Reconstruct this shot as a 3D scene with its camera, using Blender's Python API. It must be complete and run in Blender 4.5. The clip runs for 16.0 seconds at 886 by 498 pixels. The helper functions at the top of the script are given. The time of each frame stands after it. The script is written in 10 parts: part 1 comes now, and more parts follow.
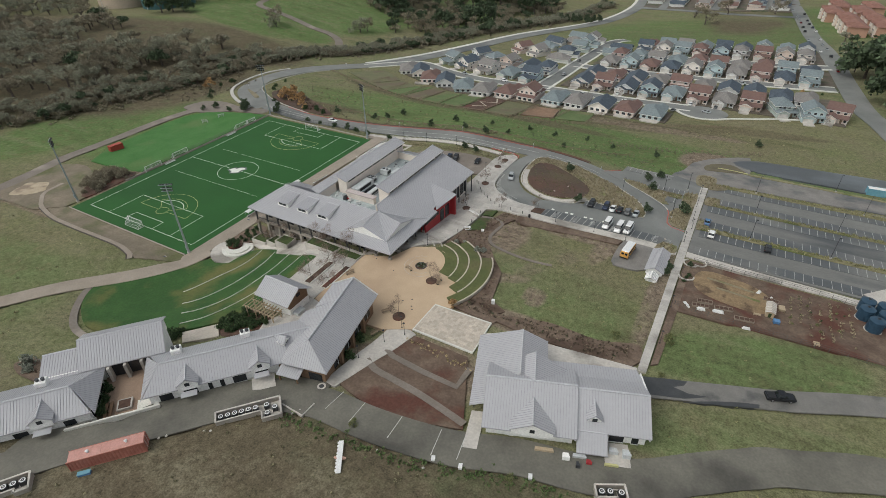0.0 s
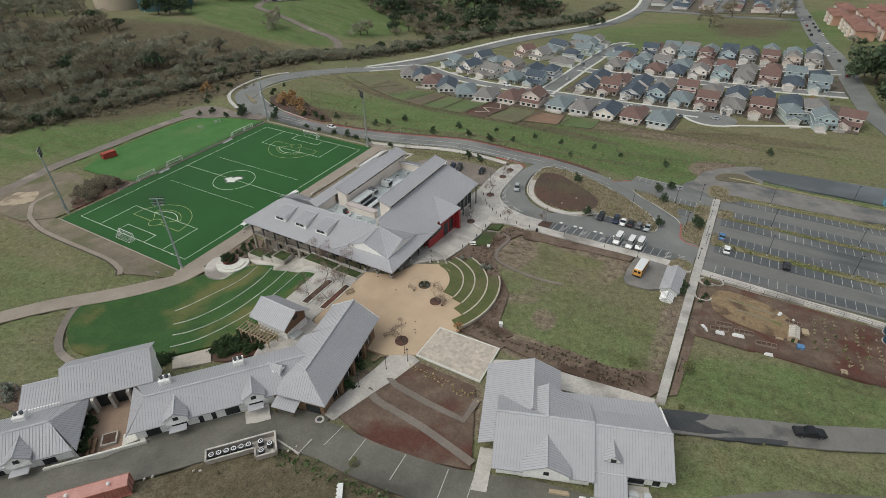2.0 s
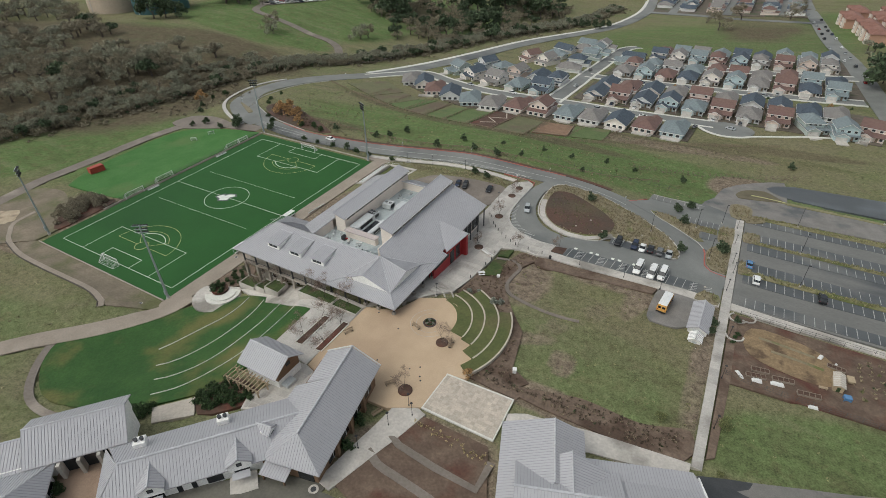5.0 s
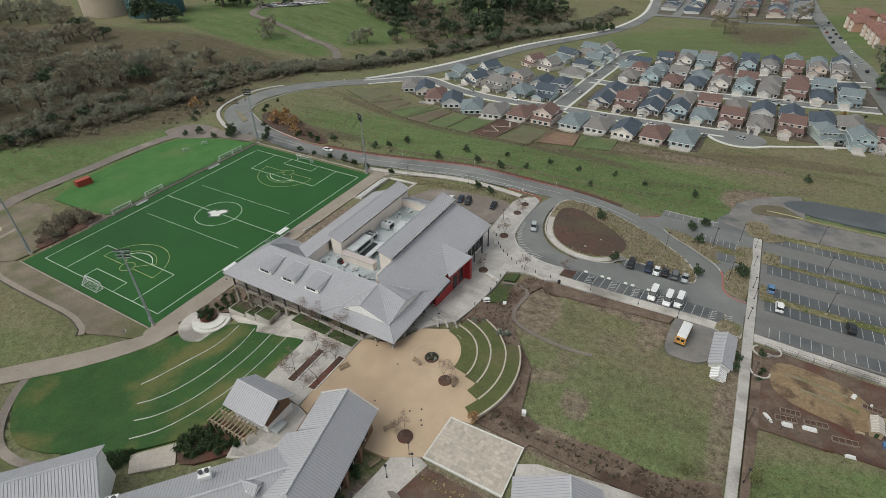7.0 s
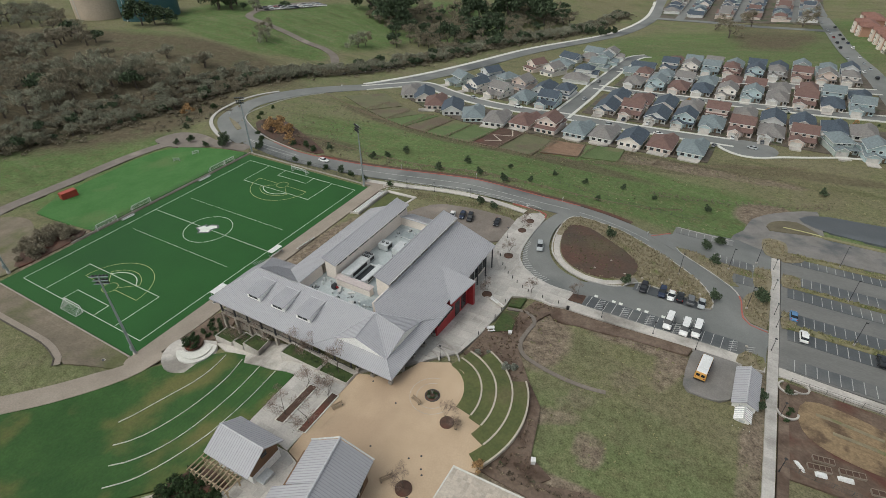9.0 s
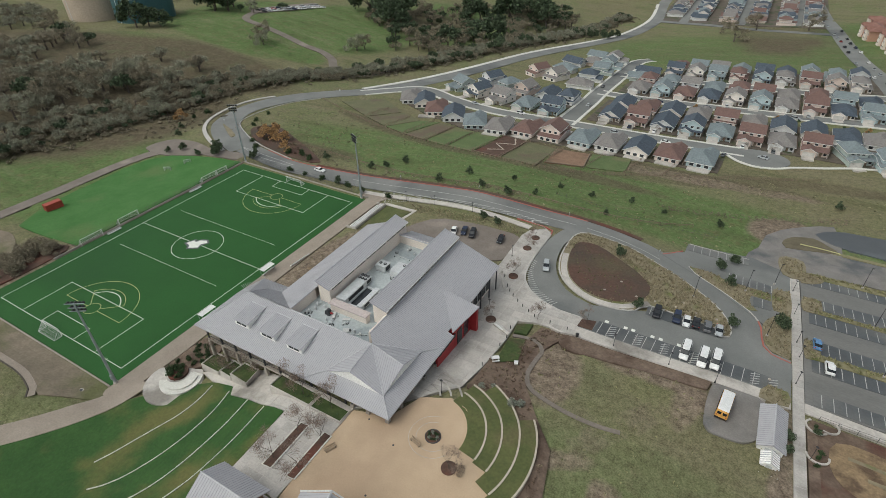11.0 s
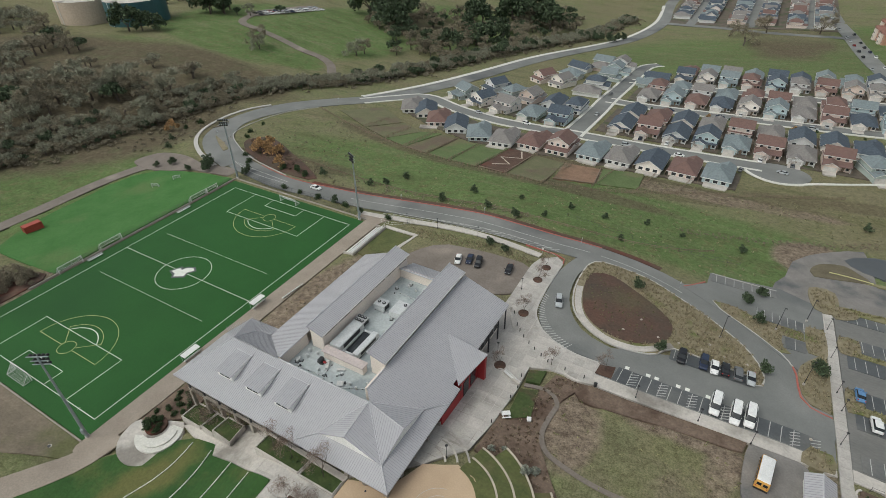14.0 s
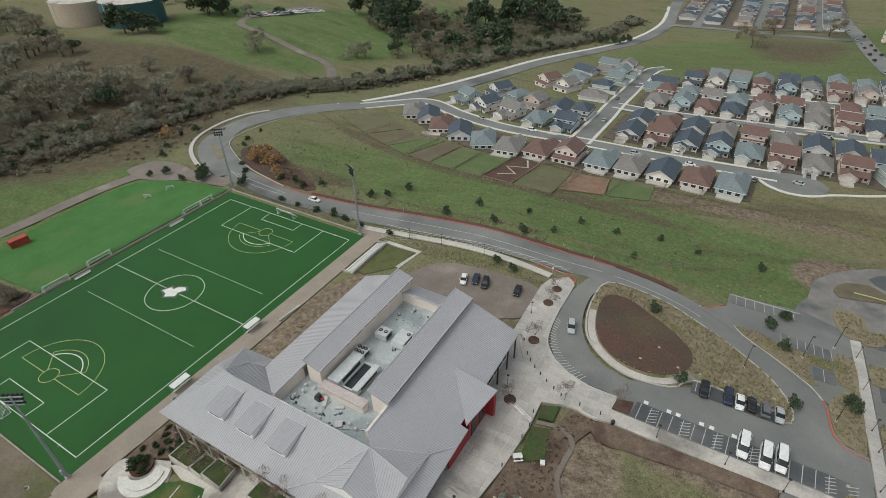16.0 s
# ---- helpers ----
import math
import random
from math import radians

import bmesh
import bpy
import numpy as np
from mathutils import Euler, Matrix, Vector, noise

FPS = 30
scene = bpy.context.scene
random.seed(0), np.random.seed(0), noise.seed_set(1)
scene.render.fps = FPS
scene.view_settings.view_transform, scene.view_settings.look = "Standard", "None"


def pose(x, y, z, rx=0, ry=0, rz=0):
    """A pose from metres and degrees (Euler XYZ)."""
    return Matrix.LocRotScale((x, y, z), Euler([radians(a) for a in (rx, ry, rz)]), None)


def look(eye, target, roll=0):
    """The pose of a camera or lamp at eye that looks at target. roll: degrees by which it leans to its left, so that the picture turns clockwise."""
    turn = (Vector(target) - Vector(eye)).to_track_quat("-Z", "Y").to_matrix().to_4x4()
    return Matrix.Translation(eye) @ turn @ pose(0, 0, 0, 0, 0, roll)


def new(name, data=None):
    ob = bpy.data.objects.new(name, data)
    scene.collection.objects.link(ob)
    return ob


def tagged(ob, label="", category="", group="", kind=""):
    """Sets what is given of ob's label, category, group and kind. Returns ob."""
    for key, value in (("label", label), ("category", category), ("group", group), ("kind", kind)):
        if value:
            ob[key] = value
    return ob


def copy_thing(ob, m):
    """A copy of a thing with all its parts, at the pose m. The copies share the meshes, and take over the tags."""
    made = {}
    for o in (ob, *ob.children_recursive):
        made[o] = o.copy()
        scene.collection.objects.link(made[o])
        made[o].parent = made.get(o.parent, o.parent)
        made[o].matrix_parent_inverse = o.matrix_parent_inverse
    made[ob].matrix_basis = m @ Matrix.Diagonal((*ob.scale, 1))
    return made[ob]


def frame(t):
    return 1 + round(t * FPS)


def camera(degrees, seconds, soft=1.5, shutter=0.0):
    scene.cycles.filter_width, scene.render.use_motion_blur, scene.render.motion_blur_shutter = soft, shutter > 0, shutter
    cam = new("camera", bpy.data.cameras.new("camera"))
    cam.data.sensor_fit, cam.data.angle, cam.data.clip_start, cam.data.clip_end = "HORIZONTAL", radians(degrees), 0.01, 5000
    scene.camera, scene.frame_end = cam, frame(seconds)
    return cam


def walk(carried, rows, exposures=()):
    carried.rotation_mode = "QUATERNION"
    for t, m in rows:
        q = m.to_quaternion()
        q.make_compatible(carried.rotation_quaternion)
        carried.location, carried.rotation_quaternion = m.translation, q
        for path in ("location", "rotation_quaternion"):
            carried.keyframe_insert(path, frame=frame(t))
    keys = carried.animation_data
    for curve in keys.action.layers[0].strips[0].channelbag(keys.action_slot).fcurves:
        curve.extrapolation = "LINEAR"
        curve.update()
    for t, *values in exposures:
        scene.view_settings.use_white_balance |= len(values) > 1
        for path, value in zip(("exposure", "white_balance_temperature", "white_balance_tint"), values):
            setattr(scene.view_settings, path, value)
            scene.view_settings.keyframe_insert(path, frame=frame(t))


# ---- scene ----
cam = camera(79.11, 16.0, soft=0.4)
walk(cam, [(t, look(eye, target, roll)) for t, eye, target, roll in (
    (0, (144.12, -83.59, 98.41), (102.81, -13.10, 40.74), -1.29),
    (1, (141.53, -80.42, 98.31), (100.26, -9.87, 40.69), -1.23),
    (2, (138.89, -77.11, 98.23), (97.65, -6.52, 40.64), -1.18),
    (3, (136.19, -73.53, 98.20), (94.94, -2.95, 40.61), -1.17),
    (4, (133.39, -69.60, 98.22), (92.09, 0.93, 40.60), -1.20),
    (5, (130.50, -65.35, 98.26), (89.14, 5.13, 40.62), -1.23),
    (6, (127.53, -60.82, 98.29), (86.14, 9.66, 40.67), -1.26),
    (7, (124.55, -56.15, 98.27), (83.16, 14.37, 40.70), -1.26),
    (8, (121.62, -51.57, 98.11), (80.27, 19.03, 40.62), -1.21),
    (9, (118.81, -47.25, 97.80), (77.52, 23.46, 40.40), -1.09),
    (10, (116.11, -43.09, 97.51), (74.89, 27.70, 40.16), -0.96),
    (11, (113.48, -38.95, 97.43), (72.29, 31.87, 40.09), -0.87),
    (12, (110.87, -34.75, 97.65), (69.68, 36.02, 40.25), -0.86),
    (13, (108.20, -30.57, 97.97), (66.99, 40.12, 40.48), -0.88),
    (14, (105.41, -26.49, 98.19), (64.18, 44.12, 40.62), -0.89),
    (15, (102.50, -22.52, 98.26), (61.25, 48.02, 40.62), -0.88),
    (16, (99.53, -18.60, 98.26), (58.27, 51.88, 40.55), -0.86),
)], exposures=((0, 0, 6560, 5), (16, 0, 6560, 4)))

# ---- daylight: a bright overcast sky ----
world = bpy.data.worlds.new("overcast_sky")
scene.world = world
world.use_nodes = True
wn = world.node_tree.nodes
sky = wn.new("ShaderNodeTexSky")
sky.sky_type, sky.sun_disc = "NISHITA", False
sky.sun_elevation, sky.sun_rotation = radians(54), radians(218)
sky.air_density, sky.dust_density, sky.ozone_density = 1.0, 4.0, 1.0
grey = wn.new("ShaderNodeHueSaturation")
grey.inputs["Saturation"].default_value = 0.35
world.node_tree.links.new(sky.outputs[0], grey.inputs["Color"])
world.node_tree.links.new(grey.outputs[0], wn["Background"].inputs[0])
wn["Background"].inputs[1].default_value = 0.15
sun = new("sun", bpy.data.lights.new("sun", "SUN"))
sun.data.energy, sun.data.angle, sun.data.color = 0.5, radians(60), (1, 0.98, 0.95)
sun.matrix_world = look((-34, -76, 160), (40, 20, 0))
scene.view_settings.exposure = 0.0


# ---- materials ----
def hexc(r, g, b):
    return (r, g, b, 1)


def material(name, a, b, scale=1.0, rough=0.9, fine=12.0, bump=0.15, metal=0.0, c=None, spots=0.25, coord="Object", vary=0.0, stretch=(1, 1, 1), grain=0.28):
    """A surface that drifts between two colours, with fine grain, optional patches of a third colour, and relief."""
    m = bpy.data.materials.new(name)
    m.use_nodes = True
    nt = m.node_tree
    nodes, link = nt.nodes, nt.links.new
    bs = nodes["Principled BSDF"]
    bs.inputs["Roughness"].default_value, bs.inputs["Metallic"].default_value = rough, metal
    tc = nodes.new("ShaderNodeTexCoord")
    mp = nodes.new("ShaderNodeMapping")
    mp.inputs["Scale"].default_value = stretch
    link(tc.outputs[coord], mp.inputs[0])
    big = nodes.new("ShaderNodeTexNoise")
    big.inputs["Scale"].default_value, big.inputs["Detail"].default_value, big.inputs["Roughness"].default_value = scale, 6, 0.6
    link(mp.outputs[0], big.inputs["Vector"])
    ramp = nodes.new("ShaderNodeMapRange")
    ramp.inputs[1].default_value, ramp.inputs[2].default_value = 0.3, 0.7
    link(big.outputs["Fac"], ramp.inputs[0])
    mix = nodes.new("ShaderNodeMix")
    mix.data_type = "RGBA"
    mix.inputs["A"].default_value, mix.inputs["B"].default_value = hexc(*a), hexc(*b)
    link(ramp.outputs[0], mix.inputs["Factor"])
    out = mix.outputs["Result"]
    if c:
        pat = nodes.new("ShaderNodeTexNoise")
        pat.inputs["Scale"].default_value, pat.inputs["Detail"].default_value = scale * 0.37, 8
        link(mp.outputs[0], pat.inputs["Vector"])
        pr = nodes.new("ShaderNodeMapRange")
        pr.inputs[1].default_value, pr.inputs[2].default_value = 0.62 - spots * 0.3, 0.72 - spots * 0.2
        link(pat.outputs["Fac"], pr.inputs[0])
        m2 = nodes.new("ShaderNodeMix")
        m2.data_type = "RGBA"
        m2.inputs["B"].default_value = hexc(*c)
        link(out, m2.inputs["A"])
        link(pr.outputs[0], m2.inputs["Factor"])
        out = m2.outputs["Result"]
    small = nodes.new("ShaderNodeTexNoise")
    small.inputs["Scale"].default_value, small.inputs["Detail"].default_value = fine, 4
    link(mp.outputs[0], small.inputs["Vector"])
    hsv = nodes.new("ShaderNodeHueSaturation")
    val = nodes.new("ShaderNodeMapRange")
    val.inputs[3].default_value, val.inputs[4].default_value = 1 - grain, 1 + grain
    link(small.outputs["Fac"], val.inputs[0])
    link(val.outputs[0], hsv.inputs["Value"])
    link(out, hsv.inputs["Color"])
    out = hsv.outputs[0]
    if vary:
        info = nodes.new("ShaderNodeObjectInfo")
        vr = nodes.new("ShaderNodeMapRange")
        vr.inputs[3].default_value, vr.inputs[4].default_value = 1 - vary, 1 + vary
        link(info.outputs["Random"], vr.inputs[0])
        h2 = nodes.new("ShaderNodeHueSaturation")
        link(vr.outputs[0], h2.inputs["Value"])
        link(out, h2.inputs["Color"])
        out = h2.outputs[0]
    link(out, bs.inputs["Base Color"])
    if bump:
        bp = nodes.new("ShaderNodeBump")
        bp.inputs["Strength"].default_value, bp.inputs["Distance"].default_value = min(1, bump), 0.3
        link(small.outputs["Fac"], bp.inputs["Height"])
        link(bp.outputs[0], bs.inputs["Normal"])
    return m


TURF = material("synthetic_turf", (0.0105, 0.073, 0.0085), (0.015, 0.094, 0.013), 0.05, 0.85, 2.2, 0.1, c=(0.009, 0.066, 0.009), spots=0.22, grain=0.16)
LAWN = material("mown_lawn", (0.018, 0.066, 0.011), (0.038, 0.098, 0.02), 0.16, 0.95, 1.6, 0.4, c=(0.115, 0.118, 0.036), spots=0.22, grain=0.34)
LAWN2 = material("practice_lawn", (0.036, 0.13, 0.022), (0.062, 0.165, 0.04), 0.12, 0.95, 1.6, 0.3, c=(0.085, 0.15, 0.045), spots=0.32)
ROUGH_LAWN = material("worn_rough_grass", (0.07, 0.088, 0.028), (0.11, 0.118, 0.042), 0.3, 0.95, 1.8, 0.4, c=(0.13, 0.112, 0.055), spots=0.34, grain=0.36)
ASPHALT = material("asphalt", (0.15, 0.155, 0.148), (0.222, 0.225, 0.214), 0.07, 0.8, 3, 0.08, c=(0.1, 0.106, 0.108), spots=0.24, grain=0.2)
WORN_ROAD = material("worn_brown_asphalt", (0.118, 0.112, 0.092), (0.172, 0.162, 0.135), 0.16, 0.8, 2.2, 0.08, c=(0.07, 0.066, 0.056), spots=0.34)
ASPHALT_DARK = material("sealed_asphalt", (0.06, 0.067, 0.072), (0.085, 0.092, 0.098), 0.08, 0.45, 5, 0.05, c=(0.14, 0.155, 0.165), spots=0.4)
CONCRETE = material("pale_concrete", (0.43, 0.4, 0.365), (0.56, 0.525, 0.48), 0.24, 0.9, 2, 0.05, c=(0.25, 0.23, 0.205), spots=0.3)
PLAZA = material("tan_gravel_plaza", (0.45, 0.335, 0.225), (0.53, 0.4, 0.275), 0.12, 0.95, 4, 0.05, c=(0.41, 0.3, 0.205), spots=0.3, grain=0.14)
STONE_PAD = material("stone_paving", (0.42, 0.375, 0.32), (0.5, 0.45, 0.39), 0.4, 0.9, 2.0, 0.1, c=(0.35, 0.31, 0.26), spots=0.28)
MULCH = material("red_brown_mulch", (0.066, 0.038, 0.028), (0.12, 0.072, 0.052), 0.28, 1, 1.8, 0.5, c=(0.13, 0.045, 0.03), spots=0.3, grain=0.4)
GRAVEL = material("gravel_track", (0.26, 0.22, 0.18), (0.34, 0.29, 0.24), 0.15, 1, 3, 0.2)
WHITE_LINE = material("white_paint", (0.66, 0.67, 0.62), (0.78, 0.79, 0.73), 1, 0.8, 6, 0)
WORN_LINE = material("worn_white_paint", (0.38, 0.38, 0.36), (0.56, 0.56, 0.53), 0.5, 0.8, 2, 0)
YELLOW_LINE = material("yellow_paint", (0.5, 0.48, 0.22), (0.57, 0.55, 0.27), 1, 0.8, 6, 0)
ROOF = material("grey_metal_roof", (0.385, 0.381, 0.4), (0.432, 0.428, 0.448), 0.08, 0.55, 1.2, 0.0, grain=0.07)
SEAM = material("roof_seam_metal", (0.29, 0.287, 0.305), (0.335, 0.332, 0.35), 0.3, 0.45, 2, 0.0)
STUCCO = material("cream_stucco", (0.68, 0.61, 0.55), (0.76, 0.69, 0.62), 0.2, 0.95, 6, 0.05)
WHITE_WALL = material("white_boards", (0.8, 0.79, 0.765), (0.87, 0.86, 0.835), 0.3, 0.8, 3, 0.05)
DARK = material("dark_opening", (0.015, 0.016, 0.018), (0.03, 0.03, 0.034), 0.5, 0.5, 2, 0)


# Heights of the land: smooth surface through a few known levels, with level pads cut into it
SCHOOL = [(0, 0, 0), (2, 45, 0), (2, 93, 0), (-57, 0, 0), (-57, 93, 0), (-60, 45, 0), (12, -5, 0.8), (-8, -15, 1.8),
          (20, -19, 2.0), (36, -31, 6.5), (31, -27, 5.0), (26, -23.4, 3.2), (13, -42, 5.0), (44.2, 5.5, 7.4), (38.8, 5.4, 5.8), (32, 6.1, 4.1), (26, 6.1, 2.5), (48, -28.2, 8.6), (40, -12, 5.9), (80, 14, 10.4), (86, -6, 10.4), (107, -7, 10.2), (84, -32, 12),
          (98, -42, 13.8), (64, -62, 13.6), (30, -60, 10), (140, 27, 9.6), (122, 30, 9)]
ENTRY = [(74, 52, 6.8), (72, 71, 6.5), (70, 92, 5.8), (94, 56, 7), (97, 65, 6.2), (113, 64, 6.4), (128, 78, 5),
         (132, 62, 7), (140, 58, 6.7), (105, 98, 4.2), (111, 121, 0), (129, 125, -1.4), (139, 116, 0.3), (100, 112, 3),
         (41, 113, 4.5), (18, 99, 1.2), (45, 82, 4.6), (220, 60, 7), (220, 120, 0)]
VALLEY = [(-112, 121, -3.1), (-102, 41, -3.6), (-91, 73, -3.9), (-121, 176, -7), (-133, 245, -12), (44, 229, -10.4),
          (139, 223, -9.8), (112, 202, -9.2), (-42, 214, -10), (184, 395, -15.5), (163, 580, -24), (9, 637, -34),
          (-39, 522, -34), (260, 230, -10), (60, 160, -4), (-40, 150, -5)]
HILLS = [(-140, 127, -8), (-184, 143, -3), (-250, 274, 4.5), (-283, 223, 6), (-364, 241, 4), (-300, 60, 6), (-220, -60, 4),
         (-80, -80, 4), (160, -150, 20), (0, -160, 16), (300, -40, 13), (-500, 300, 16), (-250, 480, -2), (420, 300, -8)]


def smooth_surface(levels):
    pts = np.array(levels, float)
    gap = np.linalg.norm(pts[:, None, :2] - pts[None, :, :2], axis=-1)
    size = len(pts)
    grid = np.zeros((size + 3, size + 3))
    grid[:size, :size] = gap ** 2 * np.log(gap + 1e-9) + np.eye(size) * 40.0
    grid[:size, size:] = np.c_[np.ones(size), pts[:, :2]]
    grid[size:, :size] = grid[:size, size:].T
    return pts, np.linalg.solve(grid, np.r_[pts[:, 2], 0, 0, 0])


LEVELS, WEIGHTS = smooth_surface(SCHOOL + ENTRY + VALLEY + HILLS)
# level pads: x0, x1, y0, y1, height, width of the bank round it
PADS = [(-61, 5.5, -6, 97, 0.0, 7.0), (51, 73, -9, 14.5, 9.4, 9.0), (66, 74, -12, 16, 9.9, 6.0), (75, 97, -14, 21, 10.4, 7.0), (90.5, 107.5, -9, 3.5, 10.3, 4.0), (42.5, 53, -57, -46, 10.55, 4.0)]


def land(x, y):
    """Height of the ground, for numbers or arrays."""
    x, y = np.asarray(x, float), np.asarray(y, float)
    d = np.hypot(x[..., None] - LEVELS[:, 0], y[..., None] - LEVELS[:, 1])
    n = len(LEVELS)
    z = (d ** 2 * np.log(d + 1e-9)) @ WEIGHTS[:n] + WEIGHTS[n] + WEIGHTS[n + 1] * x + WEIGHTS[n + 2] * y
    far = np.clip((np.hypot(x - 20, y - 180) - 480) / 350, 0, 1)
    z = z * (1 - far) - 14 * far
    for x0, x1, y0, y1, level, bank in PADS:
        out = np.hypot(np.maximum(np.maximum(x0 - x, x - x1), 0), np.maximum(np.maximum(y0 - y, y - y1), 0))
        w = np.clip(1 - out / bank, 0, 1)
        w = w * w * (3 - 2 * w)
        z = z * (1 - w) + level * w
    return z


def gz(x, y):
    return float(land(x, y))


# ---- building helpers ----
def link_mesh(name, bm, mat, parent=None, label="", smooth=False):
    me = bpy.data.meshes.new(name)
    bm.normal_update()
    bm.to_mesh(me)
    bm.free()
    for one in mat if isinstance(mat, (list, tuple)) else [mat]:
        me.materials.append(one)
    if smooth:
        me.polygons.foreach_set("use_smooth", [True] * len(me.polygons))
    ob = new(name, me)
    if parent:
        ob.parent = parent
    if label:
        ob["label"] = label
    return ob


def part(name, bm, mat, parent, label="", smooth=False):
    return link_mesh(name, bm, mat, parent, label, smooth)


def structure(name, bm, mat, label, category):
    return tagged(link_mesh(name, bm, mat), label, category, kind="structure")


def empty(name, m, label, category, group=""):
    ob = new(name)
    ob.matrix_world = m
    return tagged(ob, label, category, group)


def add_box(bm, x0, x1, y0, y1, z0, z1, m=None, slot=0):
    vs = [bm.verts.new(Vector((x, y, z)) if m is None else m @ Vector((x, y, z))) for z in (z0, z1) for y in (y0, y1) for x in (x0, x1)]
    for f in ((0, 2, 3, 1), (4, 5, 7, 6), (0, 1, 5, 4), (2, 6, 7, 3), (0, 4, 6, 2), (1, 3, 7, 5)):
        bm.faces.new([vs[i] for i in f]).material_index = slot
    return vs


def box(*args):
    bm = bmesh.new()
    add_box(bm, *args)
    return bm


def add_tube(bm, p, q, r0, r1=None, sides=6, cap=True):
    p, q = Vector(p), Vector(q)
    r1 = r0 if r1 is None else r1
    turn = (q - p).to_track_quat("Z", "Y").to_matrix()
    rings = []
    for c, r in ((p, r0), (q, r1)):
        rings.append([bm.verts.new(c + turn @ Vector((r * math.cos(a), r * math.sin(a), 0))) for a in (2 * math.pi * i / sides for i in range(sides))])
    for i in range(sides):
        bm.faces.new((rings[0][i], rings[0][(i + 1) % sides], rings[1][(i + 1) % sides], rings[1][i]))
    if cap:
        bm.faces.new(rings[0][::-1])
        bm.faces.new(rings[1])


def tube(*args, **kw):
    bm = bmesh.new()
    add_tube(bm, *args, **kw)
    return bm


def prism(bm, poly, z0, z1, slot=0):
    """An upright prism over a polygon of (x, y)."""
    lo = [bm.verts.new((x, y, z0)) for x, y in poly]
    hi = [bm.verts.new((x, y, z1)) for x, y in poly]
    n = len(poly)
    area = sum(poly[i][0] * poly[(i + 1) % n][1] - poly[(i + 1) % n][0] * poly[i][1] for i in range(n))
    if area < 0:
        lo.reverse(), hi.reverse()
    bm.faces.new(lo[::-1]).material_index = slot
    bm.faces.new(hi).material_index = slot
    for i in range(n):
        bm.faces.new((lo[i], lo[(i + 1) % n], hi[(i + 1) % n], hi[i])).material_index = slot


def curve_points(pts, step=2.0, closed=False):
    """A smooth line (Catmull-Rom) through the given points, sampled about every step metres."""
    p = [Vector((*q[:2], 0)) for q in pts]
    n = len(p)
    out = []
    for i in range(n if closed else n - 1):
        a, b, c, d = (p[(i + k) % n] if closed else p[min(max(i + k, 0), n - 1)] for k in (-1, 0, 1, 2))
        m = max(1, int((c - b).length / step))
        for k in range(m):
            t = k / m
            q = 0.5 * (2 * b + (c - a) * t + (2 * a - 5 * b + 4 * c - d) * t * t + (3 * b - a - 3 * c + d) * t ** 3)
            out.append((q.x, q.y))
    if not closed:
        out.append((p[-1].x, p[-1].y))
    return out


FLATS = []  # outlines of all paved or planted sheets; the land is dug out under them


def drape(poly, lift, cell=2.4, skirt=0.7, level=None, bm=None):
    """A sheet over a polygon of (x, y) that follows the land (or lies at one level), with a lip that goes down into the ground."""
    FLATS.append(poly)
    sheet = bmesh.new()
    face = sheet.faces.new([sheet.verts.new((x, y, 0)) for x, y in poly])
    if face.normal.z < 0 or (face.normal_update() or face.normal.z) < 0:
        face.normal_flip()
    if level is None:
        for axis in (0, 1):
            values = [q[axis] for q in poly]
            k = math.ceil(min(values) / cell) * cell
            while k < max(values):
                co, no = [0, 0, 0], [0, 0, 0]
                co[axis], no[axis] = k + 0.013, 1
                bmesh.ops.bisect_plane(sheet, geom=sheet.verts[:] + sheet.edges[:] + sheet.faces[:], plane_co=co, plane_no=no, dist=1e-5)
                k += cell
    co = np.array([v.co[:] for v in sheet.verts])
    z = land(co[:, 0], co[:, 1]) + lift if level is None else np.full(len(co), level + lift)
    for v, h in zip(sheet.verts, z):
        v.co.z = h
    rim = [e for e in sheet.edges if e.is_boundary]
    low = bmesh.ops.extrude_edge_only(sheet, edges=rim)["geom"]
    for v in low:
        if isinstance(v, bmesh.types.BMVert):
            v.co.z -= skirt + lift
    if bm is None:
        return sheet
    me = bpy.data.meshes.new("tmp")
    sheet.to_mesh(me)
    sheet.free()
    bm.from_mesh(me)
    bpy.data.meshes.remove(me)
    return bm


def offsets(pts, closed=False):
    n, out = len(pts), []
    for i in range(n):
        a, b = (pts[(i - 1) % n], pts[(i + 1) % n]) if closed else (pts[max(i - 1, 0)], pts[min(i + 1, n - 1)])
        d = Vector((b[0] - a[0], b[1] - a[1])).normalized()
        out.append((-d.y, d.x))
    return out


